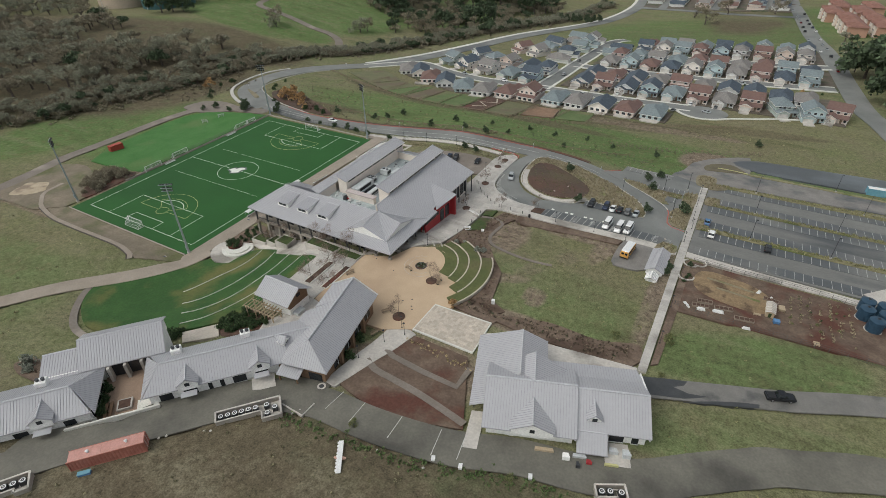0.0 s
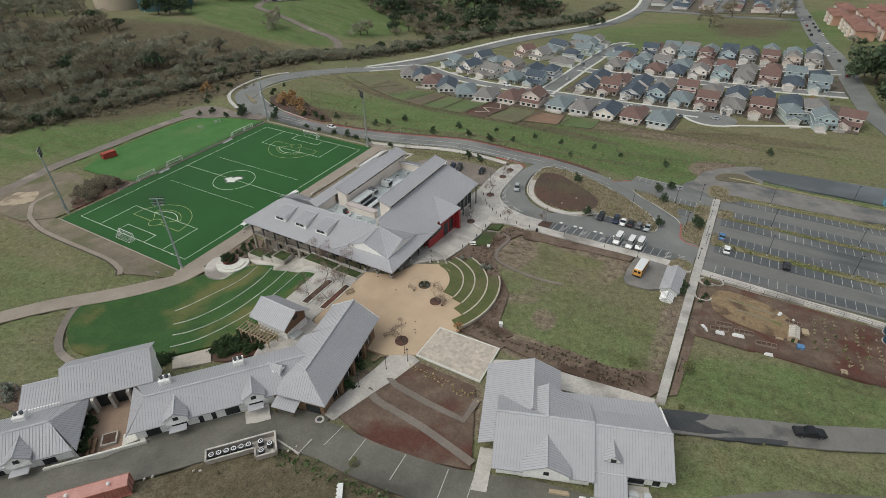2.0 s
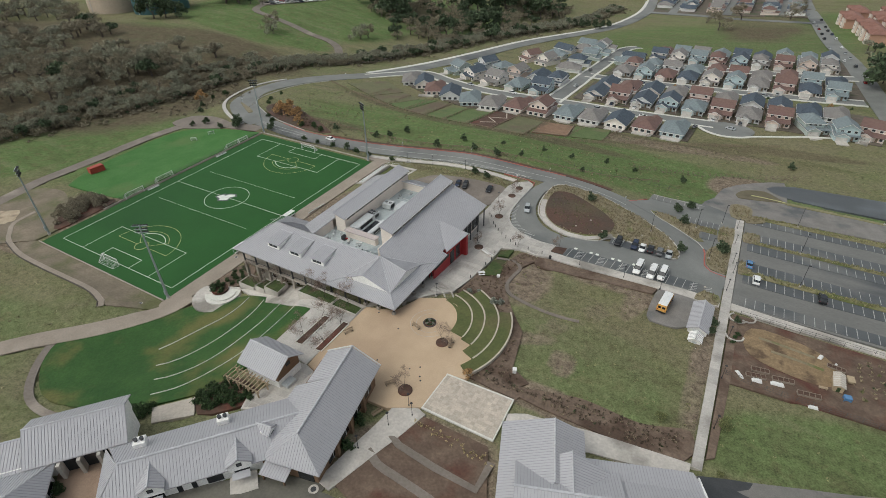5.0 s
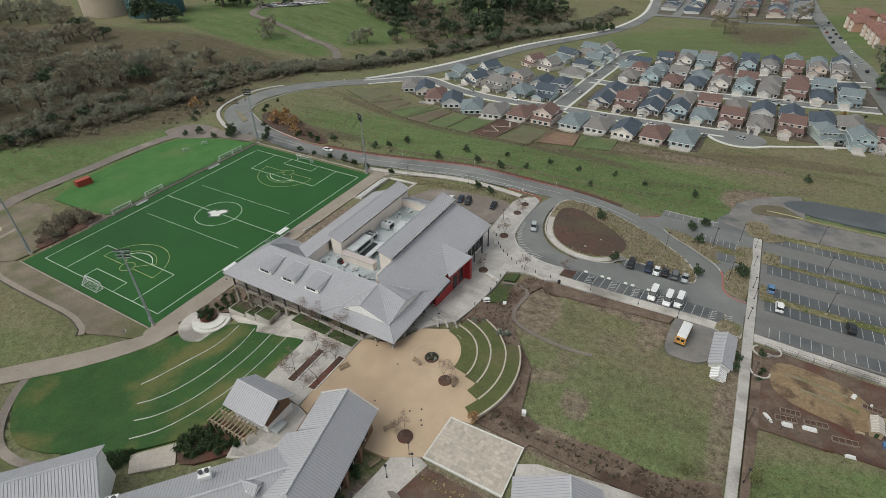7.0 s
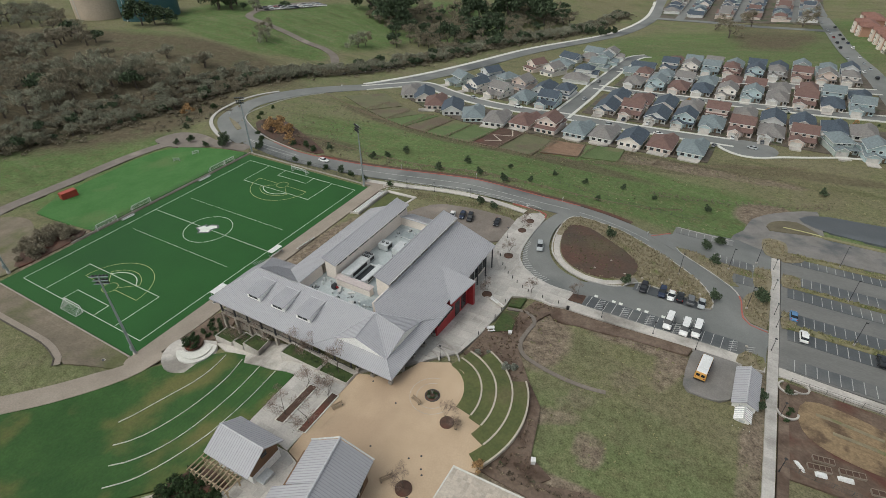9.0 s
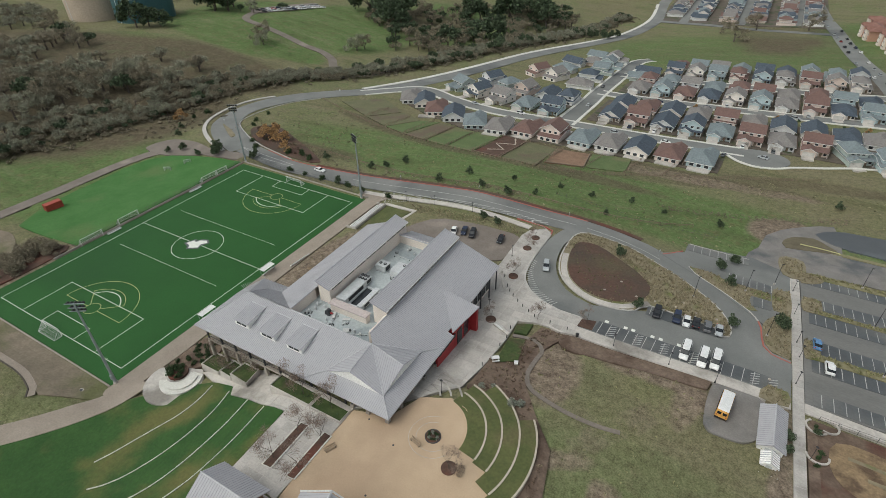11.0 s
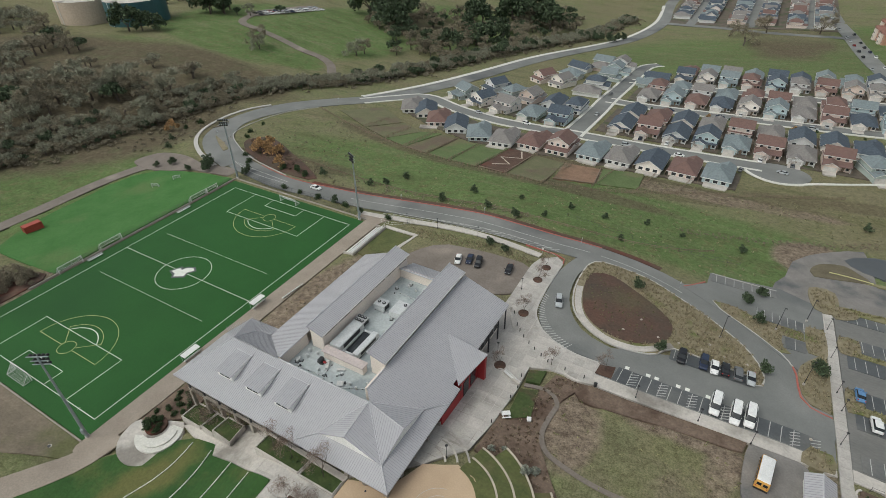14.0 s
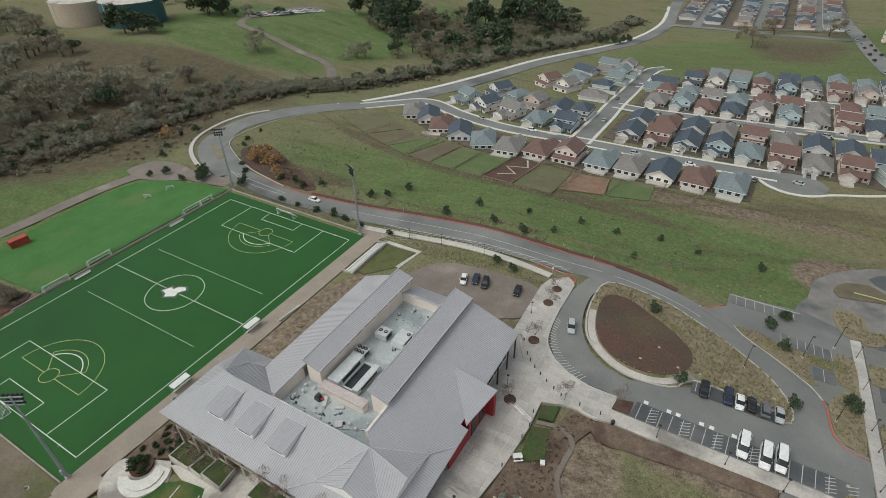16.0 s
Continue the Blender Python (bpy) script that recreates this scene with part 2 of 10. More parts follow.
def add_ribbon(bm, pts, left, right, lift, drop=0.3, closed=False, across=1, level=None):
    """A strip along a line of (x, y): from `left` to `right` metres beside it, its top `lift` above the land."""
    side = offsets(pts, closed)
    cols = [left + (right - left) * k / across for k in range(across + 1)]
    xy = np.array([[(p[0] + s[0] * c, p[1] + s[1] * c) for c in cols] for p, s in zip(pts, side)])
    z = land(xy[..., 0], xy[..., 1]) + lift if level is None else np.full(xy.shape[:2], level + lift)
    if abs(left - right) > 1.7 and lift < 0.3:
        FLATS.append([tuple(p) for p in xy[:, 0]] + [tuple(p) for p in xy[::-1, -1]])
    rows = []
    for i in range(len(pts)):
        top = [bm.verts.new((*xy[i, k], z[i, k])) for k in range(across + 1)]
        rows.append([bm.verts.new((*xy[i, 0], z[i, 0] - drop)), *top, bm.verts.new((*xy[i, -1], z[i, -1] - drop))])
    for i in range(len(rows) if closed else len(rows) - 1):
        a, b = rows[i], rows[(i + 1) % len(rows)]
        for k in range(len(a) - 1):
            bm.faces.new((a[k], b[k], b[k + 1], a[k + 1]) if left > right else (a[k + 1], b[k + 1], b[k], a[k]))
    return bm


def ribbon(pts, width, lift, step=2.0, smooth=True, closed=False, across=None, drop=0.3, level=None):
    line = curve_points(pts, step, closed) if smooth else pts
    return add_ribbon(bmesh.new(), line, width / 2, -width / 2, lift, drop, closed, across or max(1, int(width / 3)), level)


def add_line(bm, p, q, w, lift, level=None, step=3.0):
    n = max(1, int(math.dist(p, q) / step)) if level is None else 1
    pts = [(p[0] + (q[0] - p[0]) * k / n, p[1] + (q[1] - p[1]) * k / n) for k in range(n + 1)]
    add_ribbon(bm, pts, w / 2, -w / 2, lift, 0.03, level=level)


def arc(cx, cy, r, a0, a1, n=24):
    return [(cx + r * math.cos(radians(a0 + (a1 - a0) * i / n)), cy + r * math.sin(radians(a0 + (a1 - a0) * i / n))) for i in range(n + 1)]


# ---- the land: one sheet, fine near the school, coarse to the horizon ----
def axis(lo, a, b, hi, fine, coarse):
    mid = list(np.arange(a, b + 0.01, fine))
    left, right, step, v = [], [], fine, a
    while v > lo:
        step = min(step * 1.12, coarse)
        v -= step
        left.append(v)
    step, v = fine, b
    while v < hi:
        step = min(step * 1.12, coarse)
        v += step
        right.append(v)
    return np.array(left[::-1] + mid + right)


def ground_mesh():
    xs, ys = axis(-3500, -136, 205, 3500, 1.6, 160), axis(-900, -85, 216, 4500, 1.6, 160)
    gx, gy = np.meshgrid(xs, ys)
    z = land(gx, gy)
    dug = np.zeros(gx.shape, bool)
    for poly in FLATS:
        px, py = np.array(poly).T
        near = (gx > px.min()) & (gx < px.max()) & (gy > py.min()) & (gy < py.max())
        if near.any():
            x, y = gx[near], gy[near]
            odd = np.zeros(x.shape, bool)
            for k in range(len(px)):
                x0, y0, x1, y1 = px[k - 1], py[k - 1], px[k], py[k]
                cross = (y0 > y) != (y1 > y)
                odd ^= cross & (x < x0 + (x1 - x0) * (y - y0) / (y1 - y0 if y1 != y0 else 1e-9))
            dug[near] |= odd
    z = z - 0.55 * dug
    nx, ny = len(xs), len(ys)
    verts = np.stack([gx, gy, z], -1).reshape(-1, 3)
    i = np.arange(nx - 1)[None, :] + nx * np.arange(ny - 1)[:, None]
    quads = np.stack([i, i + 1, i + nx + 1, i + nx], -1).reshape(-1, 4)
    me = bpy.data.meshes.new("ground")
    me.from_pydata(verts.tolist(), [], quads.tolist())
    me.polygons.foreach_set("use_smooth", [True] * len(me.polygons))
    return me, gx, gy


def blob(x, y, cx, cy, rx, ry, turn=0.0, soft=0.35):
    """1 inside an ellipse, fading to 0 at its ragged edge."""
    c, s = math.cos(radians(turn)), math.sin(radians(turn))
    u, v = ((x - cx) * c + (y - cy) * s) / rx, (-(x - cx) * s + (y - cy) * c) / ry
    return np.clip((1 - np.hypot(u, v)) / soft + 0.5, 0, 1)


GREEN = [(116, 20, 26, 14, 0, 0.4), (122, 15, 14, 9, 0, 0.52), (110, 43, 20, 9, 0, 0.28), (160, 18, 26, 10, 20, 0.62), (60, 143, 140, 30, 0, 0.75), (-40, -45, 40, 22, 0, 0.5), (170, -2, 30, 6, 10, 0.4), (-110, 66, 30, 40, 10, 0.9), (40, 140, 60, 12, 0, 0.6),
         (120, 150, 40, 12, 0, 0.6), (-250, 300, 70, 50, 20, 1), (-190, 330, 60, 70, 0, 1), (-140, 420, 60, 90, 0, 0.9),
         (100, 460, 110, 90, 0, 0.7), (0, 300, 40, 200, 0, 0.3), (240, 560, 90, 90, 0, 0.9),
         (-20, -30, 14, 8, 0, 0.4), (150, -10, 16, 5, 20, 0.5), (-40, -12, 25, 6, 0, 0.3), (-147, 48, 22, 50, 0, 1), (-245, 246, 70, 24, -8, 1), (-180, 250, 30, 14, 0, 1), (-300, 190, 60, 14, 20, 0.5)]
BARE = [(17, 50, 9, 30, 0, 0.9), (70, -76, 60, 20, 25, 0.4), (111, 36, 20, 3.4, 56, 0.5), (121, 50, 12, 3.4, 80, 0.75), (101, 21, 8, 2.4, 20, 0.7), (111.4, 17.7, 3.6, 4.6, 20, 0.75), (107, 52.6, 18, 2.2, -4, 0.9), (92, 52, 4, 4, 0, 0.9), (122, 46, 16, 3, 10, 0.4), (-90, -3, 16, 11, 0, 1), (-60, -9, 44, 4.5, 4, 1), (-30, -11, 30, 3.5, 0, 0.6), (97, -20, 16, 12, 20, 0.9), (112, 6, 24, 4, 0, 0.9),
        (138, 30, 2.4, 34, 0, 0.8), (120, 52, 24, 4, 0, 0.5), (92, 42, 8, 12, 0, 0.8), (165, 44, 22, 11, 0, 1), (-60, 20, 6, 22, 0, 0.8),
        (95, 14, 4, 16, 0, 0.5), (50, 84, 22, 8, 0, 0.7), (95, -60, 40, 16, 10, 0.35), (30, 73, 8, 12, 0, 0.5), (70, 182, 90, 6, 4, 0.7),
        (-50, 186, 40, 6, -30, 0.7), (112, 57, 6, 3, 0, 1), (116, 100, 60, 6, 0, 0.2), (-230, 110, 90, 60, 30, 0.4), (-330, 160, 70, 40, 20, 0.35),
        (10, 300, 60, 90, 0, 0.3), (150, 104, 12, 14, 0, 0.4), (140, 150, 14, 14, 0, 0.9), (0, 108, 70, 4, 0, 0.5), (-10, 118, 80, 6, 0, 0.3)]


DRY = [(110, 450, 110, 60, 0, 0.4), (112, 30, 26, 20, 0, 0.35), (-205, 186, 86, 36, 4, 0.85), (-250, 130, 60, 40, 10, 0.6), (126, 506, 42, 26, 0, 0.9), (40, 158, 60, 7, 0, 0.75), (-30, 166, 50, 6, -14, 0.75), (105, 182, 45, 6, 22, 0.6), (150, 203, 40, 6, 10, 0.7), (80, -64, 74, 26, 20, 0.95), (140, -52, 46, 18, 15, 0.75), (-220, 100, 110, 75, 30, 1), (-310, 130, 120, 65, 20, 0.95), (-200, 175, 50, 26, 30, 0.6), (-150, 400, 50, 50, 0, 0.8), (-160, 190, 30, 40, 20, 0.55),
       (-134, 136, 12, 34, 10, 0.7), (-60, 120, 40, 8, 10, 0.7), (110, 46, 22, 7, 0, 0.3), (140, 560, 60, 60, 0, 0.5), (60, 184, 90, 7, 4, 0.8), (-60, 60, 8, 30, 0, 0.5)]


def ground_material():
    m = bpy.data.materials.new("winter_grass_and_earth")
    m.use_nodes = True
    nodes, link = m.node_tree.nodes, m.node_tree.links.new
    bs = nodes["Principled BSDF"]
    bs.inputs["Roughness"].default_value = 1.0
    bs.inputs["Specular IOR Level"].default_value = 0.1
    tc = nodes.new("ShaderNodeTexCoord")
    zone = nodes.new("ShaderNodeAttribute")
    zone.attribute_name = "zone"
    split = nodes.new("ShaderNodeSeparateColor")
    link(zone.outputs["Color"], split.inputs[0])

    def noise_at(scale, detail=6, rough=0.6):
        n = nodes.new("ShaderNodeTexNoise")
        n.inputs["Scale"].default_value, n.inputs["Detail"].default_value, n.inputs["Roughness"].default_value = scale, detail, rough
        link(tc.outputs["Object"], n.inputs["Vector"])
        return n.outputs["Fac"]

    def math_node(op, a, b):
        n = nodes.new("ShaderNodeMath")
        n.operation = op
        for k, v in enumerate((a, b)):
            if isinstance(v, (int, float)):
                n.inputs[k].default_value = v
            else:
                link(v, n.inputs[k])
        return n.outputs[0]

    def fade(v, lo, hi):
        n = nodes.new("ShaderNodeMapRange")
        n.inputs[1].default_value, n.inputs[2].default_value = lo, hi
        link(v, n.inputs[0])
        return n.outputs[0]

    def mixed(f, a, b):
        n = nodes.new("ShaderNodeMix")
        n.data_type = "RGBA"
        link(f, n.inputs["Factor"])
        for k, v in (("A", a), ("B", b)):
            if isinstance(v, tuple):
                n.inputs[k].default_value = hexc(*v)
            else:
                link(v, n.inputs[k])
        return n.outputs["Result"]

    flow = nodes.new("ShaderNodeMapping")
    flow.inputs["Scale"].default_value, flow.inputs["Rotation"].default_value = (0.03, 0.13, 0.03), (0, 0, radians(-4))
    link(tc.outputs["Object"], flow.inputs[0])
    streak = nodes.new("ShaderNodeTexNoise")
    streak.inputs["Scale"].default_value, streak.inputs["Detail"].default_value, streak.inputs["Distortion"].default_value = 1.0, 5, 0.6
    link(flow.outputs[0], streak.inputs["Vector"])
    n1, n2, n3, n4, n5 = noise_at(0.016), noise_at(0.09, 8, 0.65), noise_at(0.7, 6, 0.7), noise_at(3.0, 3), noise_at(0.22, 7, 0.7)
    base = mixed(fade(n1, 0.38, 0.62), (0.172, 0.162, 0.09), (0.15, 0.17, 0.08))
    base = mixed(fade(n2, 0.4, 0.7), base, (0.185, 0.165, 0.105))
    green = mixed(fade(n2, 0.3, 0.7), (0.086, 0.142, 0.05), (0.14, 0.188, 0.076))
    green = mixed(fade(n5, 0.5, 0.72), green, (0.15, 0.135, 0.07))
    green = mixed(fade(n5, 0.42, 0.25), green, (0.075, 0.125, 0.035))
    lush = fade(math_node("ADD", split.outputs[0], math_node("MULTIPLY", math_node("SUBTRACT", n2, 0.5), 0.9)), 0.25, 0.75)
    base = mixed(lush, base, green)
    base = mixed(fade(streak.outputs["Fac"], 0.52, 0.95), base, (0.2, 0.19, 0.115))
    base = mixed(fade(streak.outputs["Fac"], 0.45, 0.1), base, (0.085, 0.095, 0.045))
    thatch = mixed(fade(n5, 0.3, 0.7), (0.094, 0.078, 0.052), (0.145, 0.122, 0.08))
    thatch = mixed(fade(n2, 0.5, 0.75), thatch, (0.105, 0.115, 0.062))
    dry = fade(math_node("ADD", split.outputs[2], math_node("MULTIPLY", math_node("SUBTRACT", n2, 0.5), 0.8)), 0.3, 0.85)
    base = mixed(dry, base, thatch)
    earth = mixed(fade(n3, 0.3, 0.7), (0.15, 0.115, 0.086), (0.25, 0.205, 0.155))
    bare = fade(math_node("ADD", split.outputs[1], math_node("MULTIPLY", math_node("SUBTRACT", n2, 0.5), 1.1)), 0.35, 0.8)
    base = mixed(bare, base, earth)
    grain = nodes.new("ShaderNodeHueSaturation")
    link(base, grain.inputs["Color"])
    gain = nodes.new("ShaderNodeMapRange")
    gain.inputs[1].default_value, gain.inputs[2].default_value, gain.inputs[3].default_value, gain.inputs[4].default_value = 0.33, 0.67, 0.46, 1.54
    link(math_node("ADD", math_node("MULTIPLY", n3, 0.48), math_node("MULTIPLY", n4, 0.52)), gain.inputs[0])
    link(gain.outputs[0], grain.inputs["Value"])
    link(grain.outputs[0], bs.inputs["Base Color"])
    bp = nodes.new("ShaderNodeBump")
    bp.inputs["Strength"].default_value, bp.inputs["Distance"].default_value = 0.6, 0.5
    link(n3, bp.inputs["Height"])
    link(bp.outputs[0], bs.inputs["Normal"])
    return m


# ---- playing field ----
FIELD_W, FIELD_L = 55.0, 91.0
structure("turf_field", drape([(-59.5, -4.5), (3, -4.5), (3, 95), (-59.5, 95)], 0.06, level=0), TURF, "dark green synthetic turf sports field", "sports field")
structure("practice_lawn", drape([(-97, 25.2), (-104.6, 37), (-108, 50), (-109.4, 62), (-110.6, 74), (-108.4, 84), (-100.9, 91), (-89, 94), (-75, 96), (-62, 96), (-62, 26), (-73.6, 25.4), (-87, 25)], 0.05, 4), LAWN2, "bright green practice lawn beside the turf field", "lawn")


def field_lines():
    white, yellow = bmesh.new(), bmesh.new()

    def path(bm, pts, w=0.13):
        for p, q in zip(pts, pts[1:]):
            add_line(bm, p, q, w, 0.075 if bm is white else 0.07, level=0)

    w, n = FIELD_W, FIELD_L
    path(white, [(0, 0), (-w, 0), (-w, n), (0, n), (0, 0)], 0.15)
    path(white, [(0, n / 2), (-w, n / 2)], 0.15)
    path(white, arc(-w / 2, n / 2, 8.0, 0, 360, 48), 0.15)
    for sign, y in ((1, 0), (-1, n)):
        path(white, [(-11, y), (-11, y + sign * 14), (-w + 11, y + sign * 14), (-w + 11, y)], 0.15)
        path(white, [(-20.2, y), (-20.2, y + sign * 4.6), (-34.9, y + sign * 4.6), (-34.9, y)], 0.15)
        path(white, [(-6, y - sign * 0.4), (-6, y + sign * 0.4)], 0.16)
        base = y + sign * 9.8
        path(yellow, arc(-w / 2, base, 2.2, 0, 360, 20), 0.13)
        path(yellow, [(x, base + sign * abs(q)) for x, q in ((p[0], p[1]) for p in arc(-w / 2, 0, 12.0, 0, 180, 30))], 0.13)
        path(yellow, [(-w / 2 - 12, base), (-w / 2 - 2.2, base)], 0.13)
        path(yellow, [(-w / 2 + 2.2, base), (-w / 2 + 12, base)], 0.13)
        path(yellow, [(p[0], base + sign * p[1]) for p in arc(-w / 2, 0, 8.4, 36, 144, 22)], 0.13)
        path(white, [(p[0], base + sign * p[1]) for p in arc(-w / 2, 0, 7.2, 36, 144, 22)], 0.24)
        for s in (-1, 1):
            path(yellow, [(-w / 2 + s * 6.8, base + sign * 5), (-w / 2 + s * 2.0, base + sign * 0.8)], 0.13)
    for y in (33.4, 57.2):
        path(white, [(-50.3, y), (-4.8, y)], 0.09)
    outline = bmesh.new()
    drape([(-32.1, 43.9), (-30.5, 47.4), (-29.4, 47.0), (-28.8, 48.1), (-26.4, 49.1), (-24.6, 47.8), (-25.9, 45.8), (-25.3, 43.9), (-28.6, 41.8), (-29.7, 43.1)], 0.08, level=0, skirt=0.0, bm=outline)
    structure("emblem_outline", outline, ASPHALT_DARK, "dark outline of the midfield emblem", "field emblem")
    emblem = bmesh.new()
    drape([(-31.4, 44.2), (-30.2, 46.6), (-29.0, 46.0), (-28.6, 47.4), (-26.6, 48.4), (-25.4, 47.6), (-26.6, 45.8), (-26.0, 44.2), (-28.6, 42.6), (-29.4, 43.8)], 0.085, level=0, skirt=0.0, bm=emblem)
    structure("field_emblem", emblem, WHITE_LINE, "plain white emblem painted at midfield", "field emblem")
    structure("field_lines_white", white, WHITE_LINE, "white painted field lines on the turf", "field lines")
    structure("field_lines_yellow", yellow, YELLOW_LINE, "yellow painted field lines on the turf", "field lines")


field_lines()


# ---- paved and planted ground ----
ORNAMENTAL = material("dry_ornamental_grass", (0.2, 0.172, 0.108), (0.265, 0.228, 0.152), 0.5, 1, 1.6, 0.6, c=(0.14, 0.15, 0.055), spots=0.3)
HEDGE_GRASS = material("yellow_green_grass", (0.2, 0.185, 0.1), (0.26, 0.235, 0.135), 0.4, 1, 1.3, 0.6, c=(0.13, 0.15, 0.05), spots=0.3)
RED_KERB = material("red_painted_kerb", (0.36, 0.1, 0.08), (0.44, 0.14, 0.11), 0.5, 0.8, 3, 0.05)
KERB = material("grey_kerb", (0.42, 0.4, 0.38), (0.5, 0.48, 0.45), 0.5, 0.9, 3, 0.05)
DIRT_LOT = material("worn_dirt_lot", (0.16, 0.135, 0.115), (0.22, 0.19, 0.165), 0.15, 0.95, 2, 0.15, c=(0.3, 0.26, 0.22), spots=0.1)
WET = material("wet_asphalt", (0.15, 0.144, 0.132), (0.2, 0.19, 0.175), 0.4, 0.6, 4, 0.05, c=(0.07, 0.07, 0.07), spots=0.24)
BROWN_GRASS = material("trampled_brown_grass", (0.11, 0.095, 0.06), (0.165, 0.14, 0.09), 0.2, 1, 2, 0.3, c=(0.12, 0.135, 0.065), spots=0.35)
BANK_SOIL = material("planted_bank_soil", (0.12, 0.084, 0.062), (0.19, 0.14, 0.105), 0.4, 1, 2, 0.5, c=(0.085, 0.055, 0.04), spots=0.36, grain=0.42)
WHITE_CONC = material("bright_concrete", (0.58, 0.57, 0.52), (0.66, 0.65, 0.6), 0.5, 0.9, 3, 0.03)
LOT_ASPHALT = material("damp_lot_asphalt", (0.15, 0.148, 0.138), (0.2, 0.196, 0.182), 0.1, 0.6, 2.2, 0.06, c=(0.075, 0.08, 0.084), spots=0.26, stretch=(0.5, 1.3, 1))
STALL = material("wet_stall_asphalt", (0.062, 0.068, 0.072), (0.092, 0.098, 0.102), 0.12, 0.4, 2.2, 0.05, c=(0.16, 0.158, 0.148), spots=0.42)
ISLAND_MULCH = material("mottled_island_mulch", (0.068, 0.055, 0.042), (0.118, 0.058, 0.042), 0.1, 1, 1.8, 0.5, c=(0.1, 0.088, 0.05), spots=0.42, grain=0.5)
YARD_GRAVEL = material("grey_yard_gravel", (0.17, 0.16, 0.148), (0.24, 0.225, 0.21), 0.25, 0.85, 3, 0.1, c=(0.1, 0.105, 0.11), spots=0.34)
WET_DARK = material("soaked_asphalt", (0.04, 0.042, 0.044), (0.062, 0.064, 0.066), 0.5, 0.35, 4, 0.04)
PAVER = material("beige_stone_paver", (0.43, 0.375, 0.315), (0.52, 0.46, 0.39), 0.5, 0.9, 3.0, 0.1, vary=0.14)
STRAW = material("straw_mulch", (0.2, 0.14, 0.08), (0.3, 0.215, 0.125), 0.7, 1, 2.4, 0.5, c=(0.12, 0.08, 0.05), spots=0.4, grain=0.45)
PLOT = material("raw_building_soil", (0.088, 0.058, 0.044), (0.17, 0.122, 0.088), 0.3, 1, 1.8, 0.4, c=(0.1, 0.04, 0.028), spots=0.44, grain=0.4)
YARD_EARTH = material("worn_yard_earth", (0.15, 0.125, 0.09), (0.235, 0.195, 0.145), 0.16, 1, 1.8, 0.3, c=(0.11, 0.115, 0.05), spots=0.4, grain=0.36)
SAND = material("pale_sand", (0.36, 0.29, 0.2), (0.46, 0.38, 0.28), 0.5, 1, 3, 0.3, c=(0.24, 0.19, 0.14), spots=0.3)
# dark tone for the track edging, the shadow beside it put into the colour
EDGE_AND_SHADE = material("dark_edging_timber", (0.07, 0.06, 0.05), (0.11, 0.095, 0.08), 0.8, 1, 3, 0.1)
BED_GREEN = material("damp_bed_grass", (0.035, 0.06, 0.016), (0.07, 0.095, 0.03), 0.5, 1, 1.6, 0.5, c=(0.085, 0.06, 0.04), spots=0.34, grain=0.4)
TAN_WALL = material("sandy_concrete", (0.44, 0.39, 0.32), (0.52, 0.46, 0.38), 0.4, 0.9, 3, 0.05)


def sheet(name, poly, lift, mat, label, category, smooth=0, **kw):
    return structure(name, drape(curve_points(poly, smooth, True) if smooth else poly, lift, **kw), mat, label, category)


def kerb(pts, mat=None, step=2.0, closed=False, width=0.35, lift=0.28, label="concrete kerb"):
    line = curve_points(pts, step, closed)
    return structure("kerb", add_ribbon(bmesh.new(), line, width / 2, -width / 2, lift, 0.4, closed), mat or KERB, label, "kerb")


# roads
BEND = [(-88, 217), (-100, 202), (-111, 184), (-117.5, 166), (-119, 150), (-114, 137), (-104, 125), (-91, 116), (-73, 109)]
NORTH = [(-73, 109), (-45, 103.4), (-20, 105.6), (2, 108.2), (18, 109), (35, 108), (50, 107), (66, 106.8), (80, 107.6), (94, 106), (107, 101.5), (119, 94), (127, 86), (130, 78), (131, 70)]
structure("road_bend", ribbon(BEND, 14.0, 0.10, 2.5, across=6), ASPHALT, "wide grey asphalt road bend", "road")
structure("road_north", ribbon(NORTH, 9.6, 0.12, 2.0, across=4), ASPHALT, "grey asphalt road bending round the school", "road")
structure("road_to_houses", ribbon([(-88, 217), (-72, 255), (-58, 310), (-44, 380), (-22, 460), (-1, 530), (8, 600), (1, 670), (0, 720), (10, 900), (30, 1200)], 12.0, 0.12, 6, across=4), ASPHALT, "grey asphalt road along the edge of the houses", "road")
structure("road_east", ribbon([(235, 100), (212, 230), (202, 270), (196, 320), (188, 400), (178, 470), (168, 583), (158, 690), (140, 900), (120, 1200)], 12.0, 0.12, 6, across=4), ASPHALT, "straight residential road with parked cars", "road")
structure("road_far", ribbon([(2, 603), (60, 595), (110, 575), (167, 560)], 9.0, 0.14, 6, across=3), ASPHALT, "residential cross road", "road")
line = curve_points([(-94, 222), (-77, 267), (-63, 320), (-48.5, 390), (-26, 470), (-7, 540), (1, 605), (-6, 680)], 5)
structure("pavement_north", add_ribbon(bmesh.new(), line, 1.6, -1.6, 0.25, 0.5), WHITE_CONC, "pale concrete pavement beside the road", "pavement")
sheet("loop_road", [(76, 104), (73.5, 94), (73.5, 84), (74.5, 75), (78, 68), (84, 64.6), (95, 64), (112, 60), (130, 60), (139, 66), (139, 73), (134, 75), (131, 78), (124, 72), (106, 70), (96, 70), (86, 73), (80, 82), (78.5, 95), (82, 106), (80, 110)], 0.18, ASPHALT, "grey asphalt drop-off loop", "road", 3)
